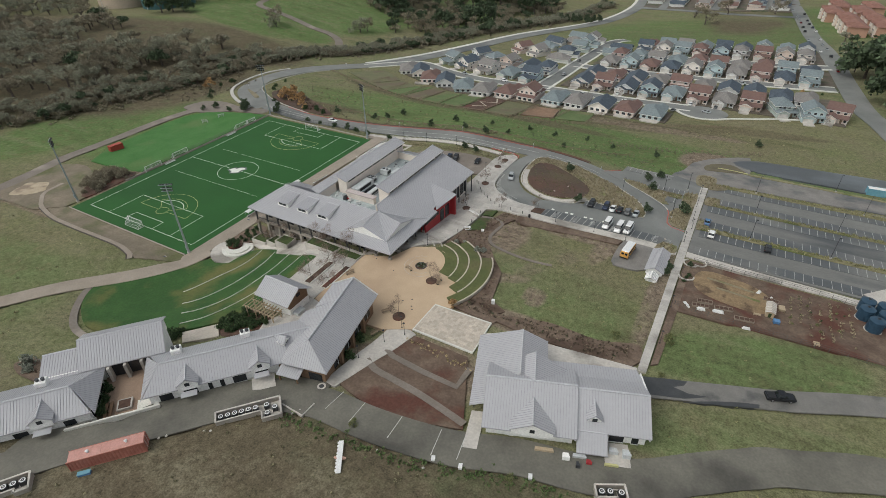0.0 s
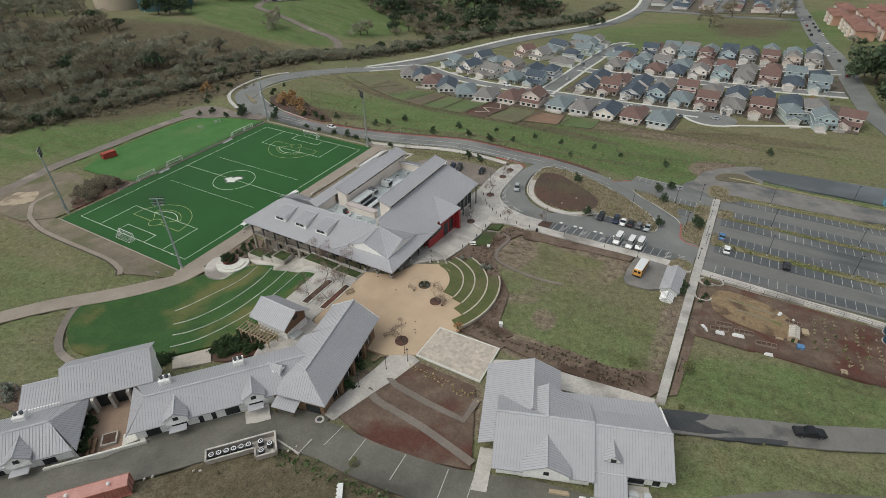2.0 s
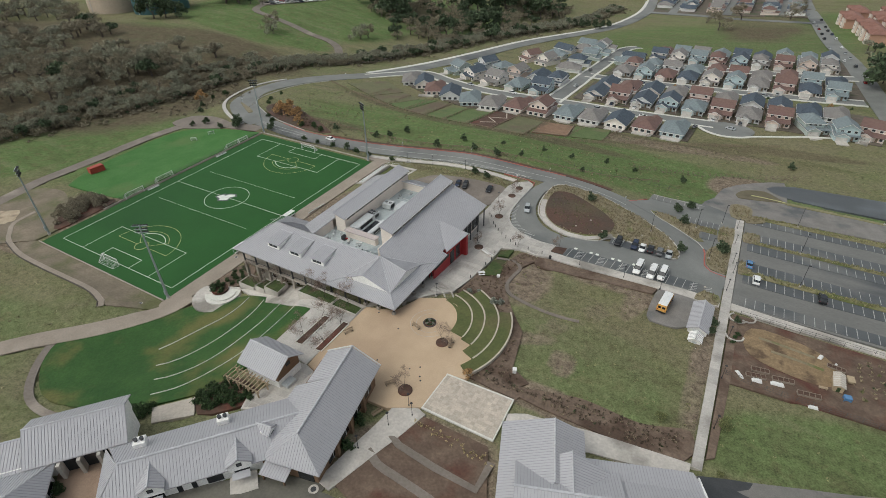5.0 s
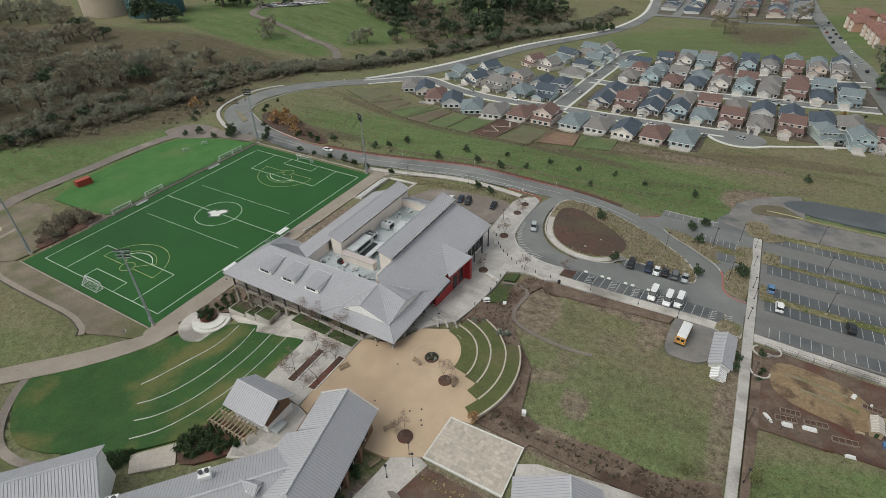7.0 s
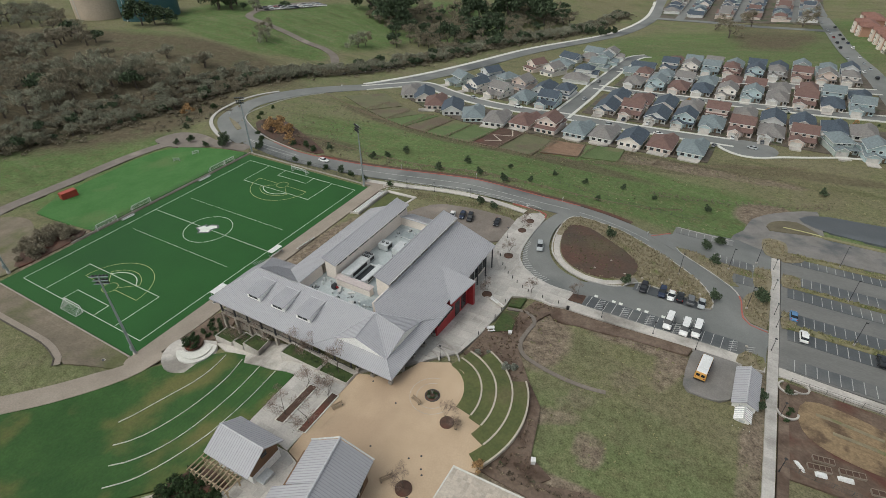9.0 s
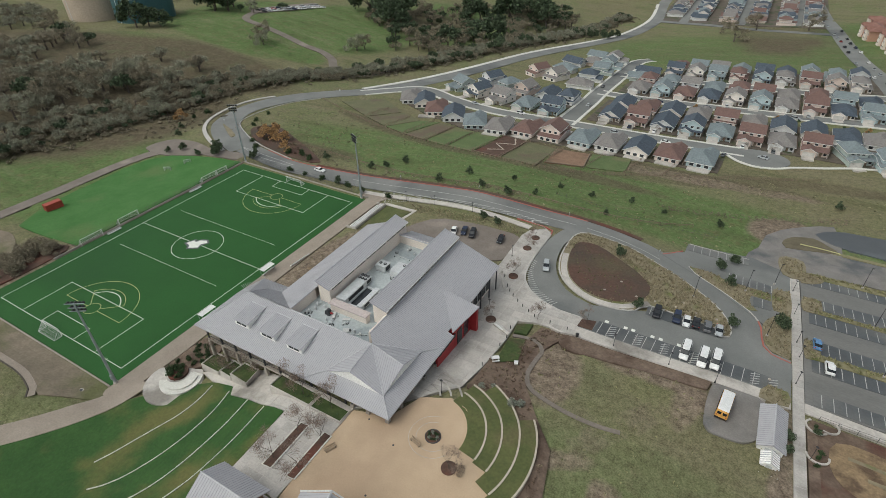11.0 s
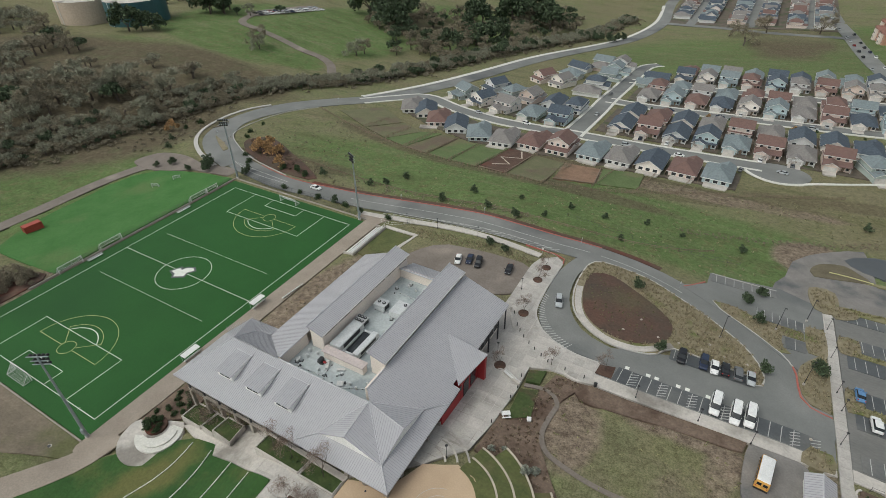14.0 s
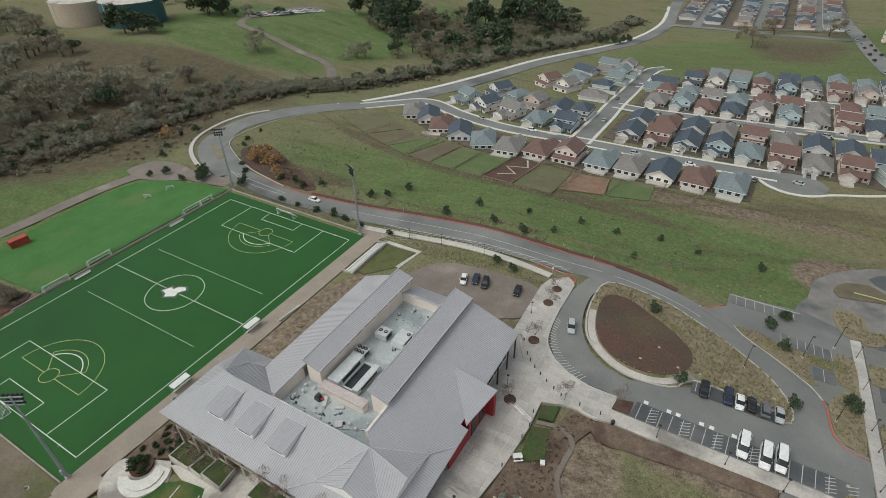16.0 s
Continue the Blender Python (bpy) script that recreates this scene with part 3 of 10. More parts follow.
sheet("bus_apron", [(93.4, 60), (139, 60), (139, 74), (124, 76.5), (107, 75), (93.4, 70)], 0.22, ASPHALT, "grey asphalt parking row", "parking lot")
sheet("north_lot", [(104, 106.5), (110.4, 113), (110.6, 121), (129, 124.5), (139, 119), (139, 96), (133, 86), (118, 99)], 0.2, ASPHALT, "asphalt parking bay", "parking lot")
sheet("gravel_turnaround", [(127, 123), (140, 117), (150, 125), (154, 140), (153, 166), (148.4, 163.8), (142, 158.6), (136.4, 152.6), (132.4, 145.8), (130.4, 134)], 0.14, YARD_GRAVEL, "gravel turnaround at the car park", "parking lot", 4)
sheet("parking_lot", [(141.6, 60.6), (320, 57), (320, 126), (200, 125), (141.6, 120)], 0.12, LOT_ASPHALT, "asphalt car park", "parking lot", cell=4)
sheet("far_parking", [(147, 156), (150, 160), (156, 163), (200, 166), (320, 168), (320, 148), (200, 146), (166, 147), (158, 148), (152, 149.6), (148.4, 152.6)], 0.19, ASPHALT_DARK, "dark asphalt overflow car park", "parking lot", cell=5)
sheet("middle_track", [(142, 142), (200, 140), (320, 140), (320, 128), (200, 127), (142, 123)], 0.12, YARD_GRAVEL, "worn gravel strip between the car parks", "parking lot", cell=5)
for y0, y1 in ((61, 65.4), (72.6, 77.4), (80.2, 85.6), (93.4, 99), (101, 107), (115.2, 120.2)):
    sheet("stall_band", [(142.2 if y0 > 100 else 143.2, y0), (320, y0), (320, y1), (142.2 if y0 > 100 else 143.2, y1)], 0.19, STALL, "dark wet parking stalls", "parking lot", cell=4)
sheet("stall_band", [(96.8, 60.3), (136, 60.3), (136, 65), (97.4, 65)], 0.26, STALL, "dark wet parking stalls", "parking lot")
sheet("stall_band", [(106.6, 73.6), (123.6, 73.6), (123.6, 77.8), (106.6, 77.8)], 0.26, STALL, "dark wet parking stalls", "parking lot")
sheet("stall_band", [(111.2, 115.6), (128.2, 117.6), (128, 122), (111, 120.6)], 0.28, STALL, "dark wet parking stalls", "parking lot")
sheet("stall_band", [(123.3, 108.6), (134.4, 107.4), (134.6, 102.7), (123.5, 103.2)], 0.28, STALL, "dark wet parking stalls", "parking lot")
sheet("stall_band", [(130.1, 98.2), (134.6, 98.3), (134.8, 93.6), (130.3, 93.4)], 0.28, STALL, "dark wet parking stalls", "parking lot")
sheet("turnaround_island", [(137.1, 142), (138.2, 146), (140.9, 149.3), (146.5, 151.4), (150, 148), (153.1, 143.4), (147, 141.2), (141.9, 139.7), (138.2, 139)], 0.34, BROWN_GRASS, "rough grass island in the gravel turnaround", "traffic island", 2)
kerb([(142.2, 144.0), (146.9, 144.0), (153.4, 143.2)], lift=0.5, label="yellow painted kerb on the turnaround island", mat=YELLOW_LINE)
sheet("planting_bed", [(136.5, 130.3), (142.8, 130.6), (142.6, 117.9), (137.4, 117.5)], 0.36, ORNAMENTAL, "bed of dry ornamental grasses beside the asphalt", "planting bed", 2)
sheet("dirt_pad", [(-122, 93), (-119, 102.6), (-108, 105), (-96, 104), (-84, 99.6), (-91.3, 94), (-107, 90)], 0.16, DIRT_LOT, "bare gravel pad beside the road bend", "path", 3)
lines = bmesh.new()
for y0, y1 in ((61, 65.2), (72.8, 77.2), (81, 85.4), (93.6, 98.2), (102, 106.8), (115.4, 120.0)):
    for k in range(79):
        add_line(lines, (144.7 + 2.2 * k, y0), (144.7 + 2.2 * k, y1), 0.13, 0.235)
for k in range(7):
    add_line(lines, (112.6 + 2.35 * k, 115.8 + 0.28 * k), (112.4 + 2.35 * k, 120.6 + 0.2 * k), 0.15, 0.33)
for k in range(7):
    add_line(lines, (123.6 + 1.8 * k, 103.3), (123.5 + 1.8 * k, 108.4 - 0.18 * k), 0.14, 0.33)
add_line(lines, (132.4, 93.6), (132.3, 98.2), 0.14, 0.33)
for k in range(7):
    add_line(lines, (107.5 + 2.75 * k, 74.2), (107.5 + 2.75 * k, 77.6 + 0.0 * k), 0.14, 0.3)
for k in range(17):
    add_line(lines, (98 + 2.1 * k, 60.2), (98.3 + 2.1 * k, 64.8), 0.14, 0.3)
for x0 in (100, 106.2, 112.2, 118.6, 131, 134.6):
    for k in range(5):
        add_line(lines, (x0 + 0.1, 60.4 + 0.85 * k), (x0 + 1.9, 61.2 + 0.85 * k), 0.16, 0.31)
for k in range(26):
    add_line(lines, (10 + 2.3 * k, 102.6 - 0.02 * k), (12.2 + 2.3 * k, 104.4 - 0.03 * k), 0.16, 0.3)
for k in range(24):
    a = radians(175 + 3.6 * k)
    add_line(lines, (88 + 14.8 * math.cos(a), 80 + 15.8 * math.sin(a)), (88 + 13 * math.cos(a + 0.05), 80 + 13.8 * math.sin(a + 0.05)), 0.16, 0.3)
add_ribbon(lines, curve_points([(-75.1, 109), (-66, 107.4), (-57.4, 106.2), (-41, 104.8)], 2), 0.09, -0.09, 0.18, 0.03)
add_ribbon(lines, curve_points([(-75.1, 109), (-66, 105.6), (-55.2, 103.4), (-41, 103.2)], 2), 0.09, -0.09, 0.18, 0.03)
line = curve_points(NORTH, 2)
add_ribbon(lines, line[30:88], 0.08, -0.08, 0.17, 0.03)
add_ribbon(lines, curve_points([(6, 102.3), (35, 102), (62, 101.4), (70, 100)], 3), 0.08, -0.08, 0.3, 0.03)
add_ribbon(lines, curve_points([(6, 104.4), (35, 104), (62, 103.4), (71, 102)], 3), 0.08, -0.08, 0.3, 0.03)
tagged(link_mesh("parking_lines", lines, WORN_LINE), "white painted parking and hatching lines", "road markings", kind="structure")
symbols = bmesh.new()
for x0 in (98.6, 103.2, 105, 109.5, 111.4, 115.5):
    drape([(x0, 65.2), (x0 + 0.9, 65.2), (x0 + 0.9, 66.1), (x0, 66.1)], 0.3, 1, bm=symbols)
tagged(link_mesh("stall_symbols", symbols, WHITE_LINE), "white painted squares at the accessible stalls", "road markings", kind="structure")
for y, w in ((78.8, 2.6), (100, 2.0), (121.6, 3.4)):
    sheet("planting_strip", [(144.5, y - w / 2), (320, y - w / 2), (320, y + w / 2), (144.5, y + w / 2)], 0.32, HEDGE_GRASS, "strip of yellow-green grass between parking rows", "planting strip", cell=4)
sheet("planting_strip", [(146, 144.5), (200, 141), (320, 142.5), (320, 141), (200, 139.4), (145, 142.6)], 0.3, HEDGE_GRASS, "strip of yellow-green grass", "planting strip", cell=4)

# kerbs
north = curve_points(NORTH, 2)
side = offsets(north)
kerb([(p[0] + s[0] * 4.9, p[1] + s[1] * 4.9) for p, s in zip(north, side)][6:76:3], RED_KERB, label="red painted kerb along the road")
kerb([(73, 97), (73.1, 92), (73.1, 84), (73.7, 76), (75, 71.5), (78.2, 67.6), (82.3, 65.2), (87.4, 63.9), (93.4, 64)], label="concrete kerb at the drop-off loop")
kerb([(112.8, 104.2), (114.9, 101.2), (119.4, 98.2), (123.7, 95.1), (129.4, 90.3), (131.8, 86.6)], label="pale concrete kerb along the planting bed")
kerb([(131.8, 86.6), (132.5, 84), (132.8, 80), (133.3, 76.5), (135, 74), (139, 73)], RED_KERB, label="red painted kerb")
kerb([(73, 97), (72.6, 99.5), (70, 100.6), (60, 101)], RED_KERB, label="red painted kerb")
kerb([(105, 106.4), (107, 109), (109.8, 113.5)], RED_KERB, label="red painted kerb")
kerb([(-123, 177.5), (-129.5, 164.6), (-131, 149), (-126.5, 134), (-112, 118.6), (-97, 109), (-80, 102.5)], width=1.8, label="wide pale concrete verge along the road bend")
kerb([(-99, 189), (-107, 171), (-108, 150), (-102.5, 133), (-87, 122), (-70, 114.5), (-46, 109)], label="concrete kerb inside the road bend")
sheet("median", [(-107.8, 126.5), (-103.2, 124.8), (-95, 121), (-88.4, 117), (-89, 115), (-98.6, 120.4)], 0.32, ORNAMENTAL, "small planted median in the road bend", "traffic island", 1.5)

# red mulch verge beyond the road
structure("road_verge", add_ribbon(bmesh.new(), [(p[0] + s[0] * 6.1, p[1] + s[1] * 6.1) for p, s in zip(north, side)][20:84], 1.0, -1.0, 0.16, 0.4), MULCH, "strip of red-brown mulch beside the road", "planting strip")
kerb([(111, 121), (119, 121.8), (128.2, 122.4)], label="pale concrete kerb at the parking bay")

# island
ISLAND = [(79.7, 101), (83, 104.3), (95, 103.4), (104, 99.6), (113, 94.6), (119.6, 89.6), (123.6, 85), (126, 79.5), (125.8, 75.4), (124.2, 74.6), (123.6, 77), (118, 77.4), (107, 77.6), (104, 73.8), (100.3, 72), (94, 71.4), (87.7, 73.6), (82.4, 78.7), (79.9, 86), (79.2, 94)]
sheet("island_bed", ISLAND, 0.34, ORNAMENTAL, "planted traffic island with dry grasses", "traffic island", 2)
kerb(ISLAND, closed=True, lift=0.42, label="concrete kerb round the traffic island")
ISLAND_BED = [(81.5, 90), (81.8, 97), (87, 98.6), (94.2, 95), (101.4, 90.5), (105.2, 86.1), (105, 80), (100.6, 75.6), (94.7, 74.2), (88.4, 76), (84, 81)]
sheet("island_mulch", ISLAND_BED, 0.42, ISLAND_MULCH, "dark red-brown mulch bed on the island", "planting bed", 2)
ISLAND_WALK = curve_points([(80.6, 89), (82.3, 82), (85.4, 76.6), (90.5, 73.2), (95.6, 72.3), (101, 73.6), (106.5, 78.4)], 1.5)
structure("island_walk", ribbon([(80.6, 89), (82.3, 82), (85.4, 76.6), (90.5, 73.2), (95.6, 72.3), (101, 73.6), (106.5, 78.4)], 1.7, 0.5, 1.5), CONCRETE, "curved pale concrete walk on the island", "path")
BEDS = [[(113, 104), (118.8, 104.6), (122.8, 102.9), (134.2, 102.4), (134.4, 98.7), (129.6, 98.6), (129.8, 93.2), (131.4, 91.4), (129.4, 90.6), (123.7, 95.3), (114.9, 101.4)], [(133.6, 77.5), (135, 75), (138.6, 74), (138.6, 94), (133.4, 88), (132.9, 83)], [(134.9, 106.2), (138.7, 106.8), (138.9, 94), (135.1, 94.3)], [(133, 57.2), (138.6, 57.4), (138.4, 62), (134.6, 62)], [(142, 106), (146, 106.5), (146, 100), (142, 99)], [(142, 77), (144.8, 77.5), (144.8, 85), (142, 85)], [(142, 115), (147, 118), (148, 123), (142, 122)]]
for poly in BEDS:
    sheet("planting_bed", poly, 0.36, ORNAMENTAL, "bed of dry ornamental grasses beside the asphalt", "planting bed", 2)

# walks and plazas
sheet("entry_plaza", [(62, 12), (73, 20.5), (78.6, 28), (79.7, 36), (80.3, 47), (80, 54.5), (84, 56), (92, 56.4), (139, 57), (139, 60), (97, 60), (93.4, 60), (93.4, 64), (87, 64), (82, 65.5), (78, 68), (75, 71.5), (73.7, 76), (73.1, 84), (73.1, 92), (73, 97.6), (70.5, 99.6), (66.4, 96), (65.4, 92), (66, 72), (64, 60), (64, 20)], 0.24, CONCRETE, "pale concrete entry plaza with stained slabs", "plaza")
sheet("planter_bed", [(93.5, 63.4), (96.8, 64.4), (96.8, 60.4), (93.2, 60.2)], 0.34, MULCH, "small mulch planter beside the sidewalk", "planting bed")
sheet("walkway", [(139, 116), (141.2, 116.4), (141.5, 60), (141.7, 4), (139.9, 4), (139.3, 60)], 0.26, CONCRETE, "long straight pale concrete walkway", "path", cell=3)
sheet("walk_bed", [(141.9, 55), (143.6, 55), (143.9, 30), (143.4, 8), (142, 7)], 0.12, BANK_SOIL, "strip of brown mulch beside the walkway", "planting bed", 0)
sheet("lot_walk", [(141.6, 57.6), (185, 55.6), (320, 52), (320, 54.6), (185, 58.2), (141.6, 60.6)], 0.24, CONCRETE, "pale concrete path beside the car park", "path", cell=4)
structure("road_walk", ribbon([(-1, 99.6), (12, 101), (30, 101), (50, 99.8), (66, 97.8)], 2.2, 0.2, 2), CONCRETE, "pale sidewalk along the road", "path")
sheet("field_walk", [(3, -7), (8, -8), (9, 10), (8.6, 60), (8.6, 96), (11.5, 100.5), (-2, 100), (-2, 97.5), (3, 97)], 0.1, GRAVEL, "pale path along the turf field", "path")
structure("court_walk", ribbon([(12, 95.2), (25.5, 93.4), (23.6, 84)], 1.5, 0.2, smooth=False), CONCRETE, "pale concrete edge of a small grass court", "path")
sheet("grass_court", [(13.2, 94.2), (24.4, 92.6), (22.8, 83.6), (16.4, 77.4), (13.6, 78)], 0.12, ROUGH_LAWN, "small rectangle of worn grass", "lawn")
sheet("service_lot", [(27, 76), (44, 71), (60, 74), (65.5, 77), (66, 90), (58, 92), (44, 92), (34, 90)], 0.12, DIRT_LOT, "worn dirt service lot with parked cars", "parking lot", 4)
structure("west_path", ribbon([(-34, -78), (-17, -47), (-10, -35), (0, -22), (7, -9), (8.5, 0)], 6.0, 0.24, across=3), GRAVEL, "pale curving path", "path")
structure("lawn_path", ribbon([(-4.5, -30), (-1, -35), (6, -41), (14, -44.5), (24, -44), (36, -38)], 1.8, 0.14), DIRT_LOT, "narrow path round the lawn", "path")
sheet("dirt_yard", [(-107, -2), (-107.8, 7), (-106, 17), (-95, 21), (-84, 18), (-76, 13), (-70, 6.5), (-62.6, 3), (-62.4, -5.6), (-66, -8), (-71, -12), (-82, -12.6), (-95, -13), (-103, -9)], 0.08, YARD_EARTH, "bare earth yard beside the turf field", "yard", 3)
sheet("dirt_verge", [(-66, -9.4), (-61.8, -5.2), (-30, -5.1), (3, -5.2), (5, -6.2), (4.4, -9), (-2, -12), (-7.3, -14.9), (-18.9, -12.6), (-31, -12.6), (-44, -12.6), (-57, -11.8)], 0.1, YARD_EARTH, "worn brown gravel verge along the turf field", "path")
sheet("sand_patch", [(-91 + (6.4 + 0.9 * math.sin(3.1 * a) + 0.5 * math.sin(7.3 * a)) * math.cos(a), -3 + (6.2 + 0.8 * math.cos(4.3 * a)) * math.sin(a)) for a in (k * math.pi / 20 for k in range(40))], 0.14, SAND, "round patch of pale sand", "yard")
structure("dirt_track", ribbon([(-84, 6), (-81.7, -2.3), (-76, -6.4), (-69.8, -9.6), (-57.5, -12.2), (-44.3, -12.7), (-31.7, -12.6), (-19.6, -12.5), (-14.1, -13.3), (-10.4, -14.3), (-8.2, -16)], 1.5, 0.16), GRAVEL, "pale dirt track round the meadow", "path")
# raised dark strip: the track's edge and its shadow drawn as one colour
structure("track_edging", add_ribbon(bmesh.new(), curve_points([(-69.8, -9.6), (-57.5, -12.2), (-44.3, -12.7), (-31.7, -12.6), (-19.6, -12.5), (-14.1, -13.3), (-10.4, -14.3), (-8.2, -16)], 2), -0.8, -1.1, 0.3, 0.5), EDGE_AND_SHADE, "dark edging strip beside the dirt track, with its shadow in the colour", "edging")
sheet("thicket_mulch", [(-62, 2.6), (-69, 5.6), (-75, 12), (-76, 19), (-70, 23.6), (-62.2, 23)], 0.12, MULCH, "red-brown mulch under the thicket", "planting bed", 2)
structure("gravel_road", ribbon([(-100, -34), (-103.5, -8), (-108, 9.6), (-112, 22), (-113.5, 34.6), (-115, 50), (-116.5, 66), (-115.5, 80), (-110.5, 92), (-99, 98), (-84, 99.5), (-66, 100.5)], 6.4, 0.1, across=3), DIRT_LOT, "gravel track beside the practice lawn", "path")
structure("trail", ribbon([(-118, 236), (-129.5, 239.6), (-142, 252), (-151.4, 262), (-165, 268), (-181.5, 268.4), (-208, 273), (-231, 275.5), (-246, 277), (-255, 284), (-260.4, 296), (-266, 310)], 6.0, 0.12, 4, across=2), DIRT_LOT, "gravel trail up the hill", "path")
sheet("hill_lot", [(-271, 304), (-258, 302), (-248, 330), (-240, 356), (-252, 364), (-264, 338)], 0.16, DIRT_LOT, "gravel lot with many parked cars", "parking lot", 6)
structure("creek_track", ribbon([(-131, 234), (-123, 238.6), (-115, 247), (-109.5, 257), (-106, 270)], 6.0, 0.14, 4), DIRT_LOT, "gravel pull-off with parked cars", "path")

sheet("scrub_patch", [(-90, 129), (-86, 137), (-77, 136), (-62, 129), (-46, 121), (-34, 113.4), (-42, 110.6), (-54, 111.6), (-70, 115.6), (-82, 121)], 0.1, ISLAND_MULCH, "rust-brown scrub ground inside the road bend", "planting bed", 3)
# plaza
sheet("plaza", [(62.7, 11.8), (62.4, -5), (62.8, -9.8), (70, -12), (78, -12), (85, -11.5), (91, -8), (91.5, 2), (95.6, 2.7), (95.6, 4), (94.7, 8), (92.2, 11.6), (89.4, 15), (86.6, 19), (82.4, 22.6), (78.6, 23.6), (76, 22), (73, 20.6), (70.1, 13.9)], 0.34, PLAZA, "tan decomposed granite plaza", "plaza")
sheet("stone_pad", [(91.2, -8), (106.8, -8), (106.4, 2.5), (91.4, 2)], 0.42, STONE_PAD, "pale stone paved terrace", "terrace", level=10.3)
for r in (3.2, 4.6):
    structure("plaza_joint", add_ribbon(bmesh.new(), arc(80, 13.8, r, 100, 330, 40), 0.05, -0.05, 0.352, 0.03), STONE_PAD, "thin curved joint in the tan plaza", "paving joint")
structure("pad_border", add_ribbon(bmesh.new(), [(91.2, -8), (106.8, -8), (106.4, 2.5), (91.4, 2)], 0.22, -0.22, 0.47, 0.4, True, level=10.3), WHITE_CONC, "pale concrete border of the stone terrace", "kerb")
sheet("terrace_walk", [(20, 8), (24, 10.4), (35, 13.6), (62.4, 12.3), (62.3, -9.8), (55.4, -8.7), (51, -9.2), (50.6, 5.2), (44.6, 5.1), (39, 5.4), (36, 5.2), (33.6, 5.1), (31.9, 7.3), (25.2, 6.8), (21.7, 7.6)], 0.22, CONCRETE, "stained pale paving below the school", "terrace")
for poly, top in (([(19.4, 8.8), (25.0, 8.8), (25.4, 13.2), (19.6, 13.0)], 3.6), ([(26.4, 8.6), (29.9, 8.4), (30.2, 12.2), (27, 12.4)], 5.2), ([(30.5, 8.4), (35.7, 8.1), (35.2, 12.3), (30.8, 12.3)], 6.6), ([(43.4, 8.4), (53.9, 8.4), (54.2, 11.6), (43.5, 12.0)], 10.0), ([(54.5, 8.2), (62.1, 8.2), (62.2, 11.2), (54.7, 11.4)], 10.15)):
    sheet("grass_bed", poly, 0.0, BED_GREEN, "dark rough grass bed with a concrete edge", "planting bed", level=top - 0.3, skirt=0.3)
    structure("bed_wall", add_ribbon(bmesh.new(), poly, 0.15, -0.15, 0.0, 3.0, True, level=top), CONCRETE, "low pale concrete wall round a grass bed", "wall")
sheet("wing_bed", [(15, -56.4), (20, -55), (27, -53.6), (36.6, -53.8), (40, -56), (34.6, -59.6), (27, -60), (20, -60.4), (15.6, -59)], 0.14, BANK_SOIL, "brown mulched bed below the classrooms", "planting bed", 2)
sheet("patio", [(40.8, -33.4), (46.9, -27.4), (51.4, -31.0), (45.0, -36.4)], 0.24, STONE_PAD, "pale paved patio behind the classrooms", "patio")
sheet("shrub_bed", [(46.9, -26.2), (50.4, -19.4), (59.9, -20.8), (58.5, -24.8), (54.6, -29.2), (51.8, -30.6)], 0.16, MULCH, "shrub bed behind the classrooms", "planting bed", 2)
for poly in ([(55.4, -5.8), (57.4, -5.6), (57.3, 4.7), (55.4, 4.5)], [(60.9, -5.4), (62.8, -5.3), (62.8, 4.9), (60.9, 5.0)]):
    sheet("mulch_bed", poly, 0.4, MULCH, "narrow red-brown mulch bed", "planting bed")
    structure("planter_kerb", add_ribbon(bmesh.new(), poly, 0.13, -0.13, 0.52, 0.5, True), WHITE_CONC, "pale concrete kerb round a narrow bed", "kerb")
sheet("kiosk_paving", [(59.8, -9.9), (62.6, -9.9), (69.5, -12.2), (68, -17), (66, -21), (64.2, -23.4), (59, -25.6), (57.6, -22.6), (59.5, -18)], 0.24, CONCRETE, "stained pale paving beside the pavilion", "terrace")
sheet("amphitheatre_lawn", [(1, -36), (-3, -30), (-2, -25), (5, -14), (11, -5.4), (19, 2), (25.4, 6.6), (31.9, 7.2), (33.6, 5), (36, 5.1), (39, 5.3), (44.6, 5), (50.2, 5.1), (50.6, -1), (50.8, -8.1), (50.2, -14), (49.3, -19), (46.7, -26.2), (43, -29.8), (39, -33.4), (30.5, -37.5), (23, -41), (13, -42)], 0.12, LAWN, "green amphitheatre lawn with worn yellow patches", "lawn", 3)
SEATS = ([(26.3, 5.8), (27.0, 1.0), (26.5, -3.4), (24.9, -7.8), (23.4, -12.0), (22.0, -16.4), (20.9, -19.1)], [(32.3, 5.8), (33.6, 0.9), (33.8, -4.2), (33.1, -10.0), (31.8, -15.0), (30.0, -19.3), (28.4, -21.6), (26.4, -23.5)],
         [(39.1, 5.2), (39.8, -1.0), (39.6, -7.2), (39.1, -13.0), (38.0, -18.0), (36.2, -22.0), (33.8, -25.3), (31.5, -27.2)], [(44.9, 4.7), (45.5, -2.4), (45.3, -9.0), (44.2, -14.0), (43.0, -18.7), (41.6, -23.1), (39.6, -27.2), (36.1, -30.9)])
for pts in SEATS:
    structure("seat_wall", ribbon(pts, 0.2, 0.3, 1.5, drop=0.7), WHITE_CONC, "long curved pale concrete seat wall in the lawn", "seat wall")
sheet("stage", arc(16.7, 2.6, 6.6, 172, 402, 40) + [(19.5, 8.6), (16.6, 7.4), (13, 5.2), (10.6, 4.4)], 0.2, CONCRETE, "half-round pale concrete stage floor", "stage", level=1.6, skirt=1.6)
sheet("stage_step", arc(17.6, 4.1, 4.8, 215, 402, 34) + arc(16.2, 4.6, 3.1, 46, -118, 24), 0.66, WHITE_CONC, "raised white crescent platform of the stage", "stage", level=1.6)
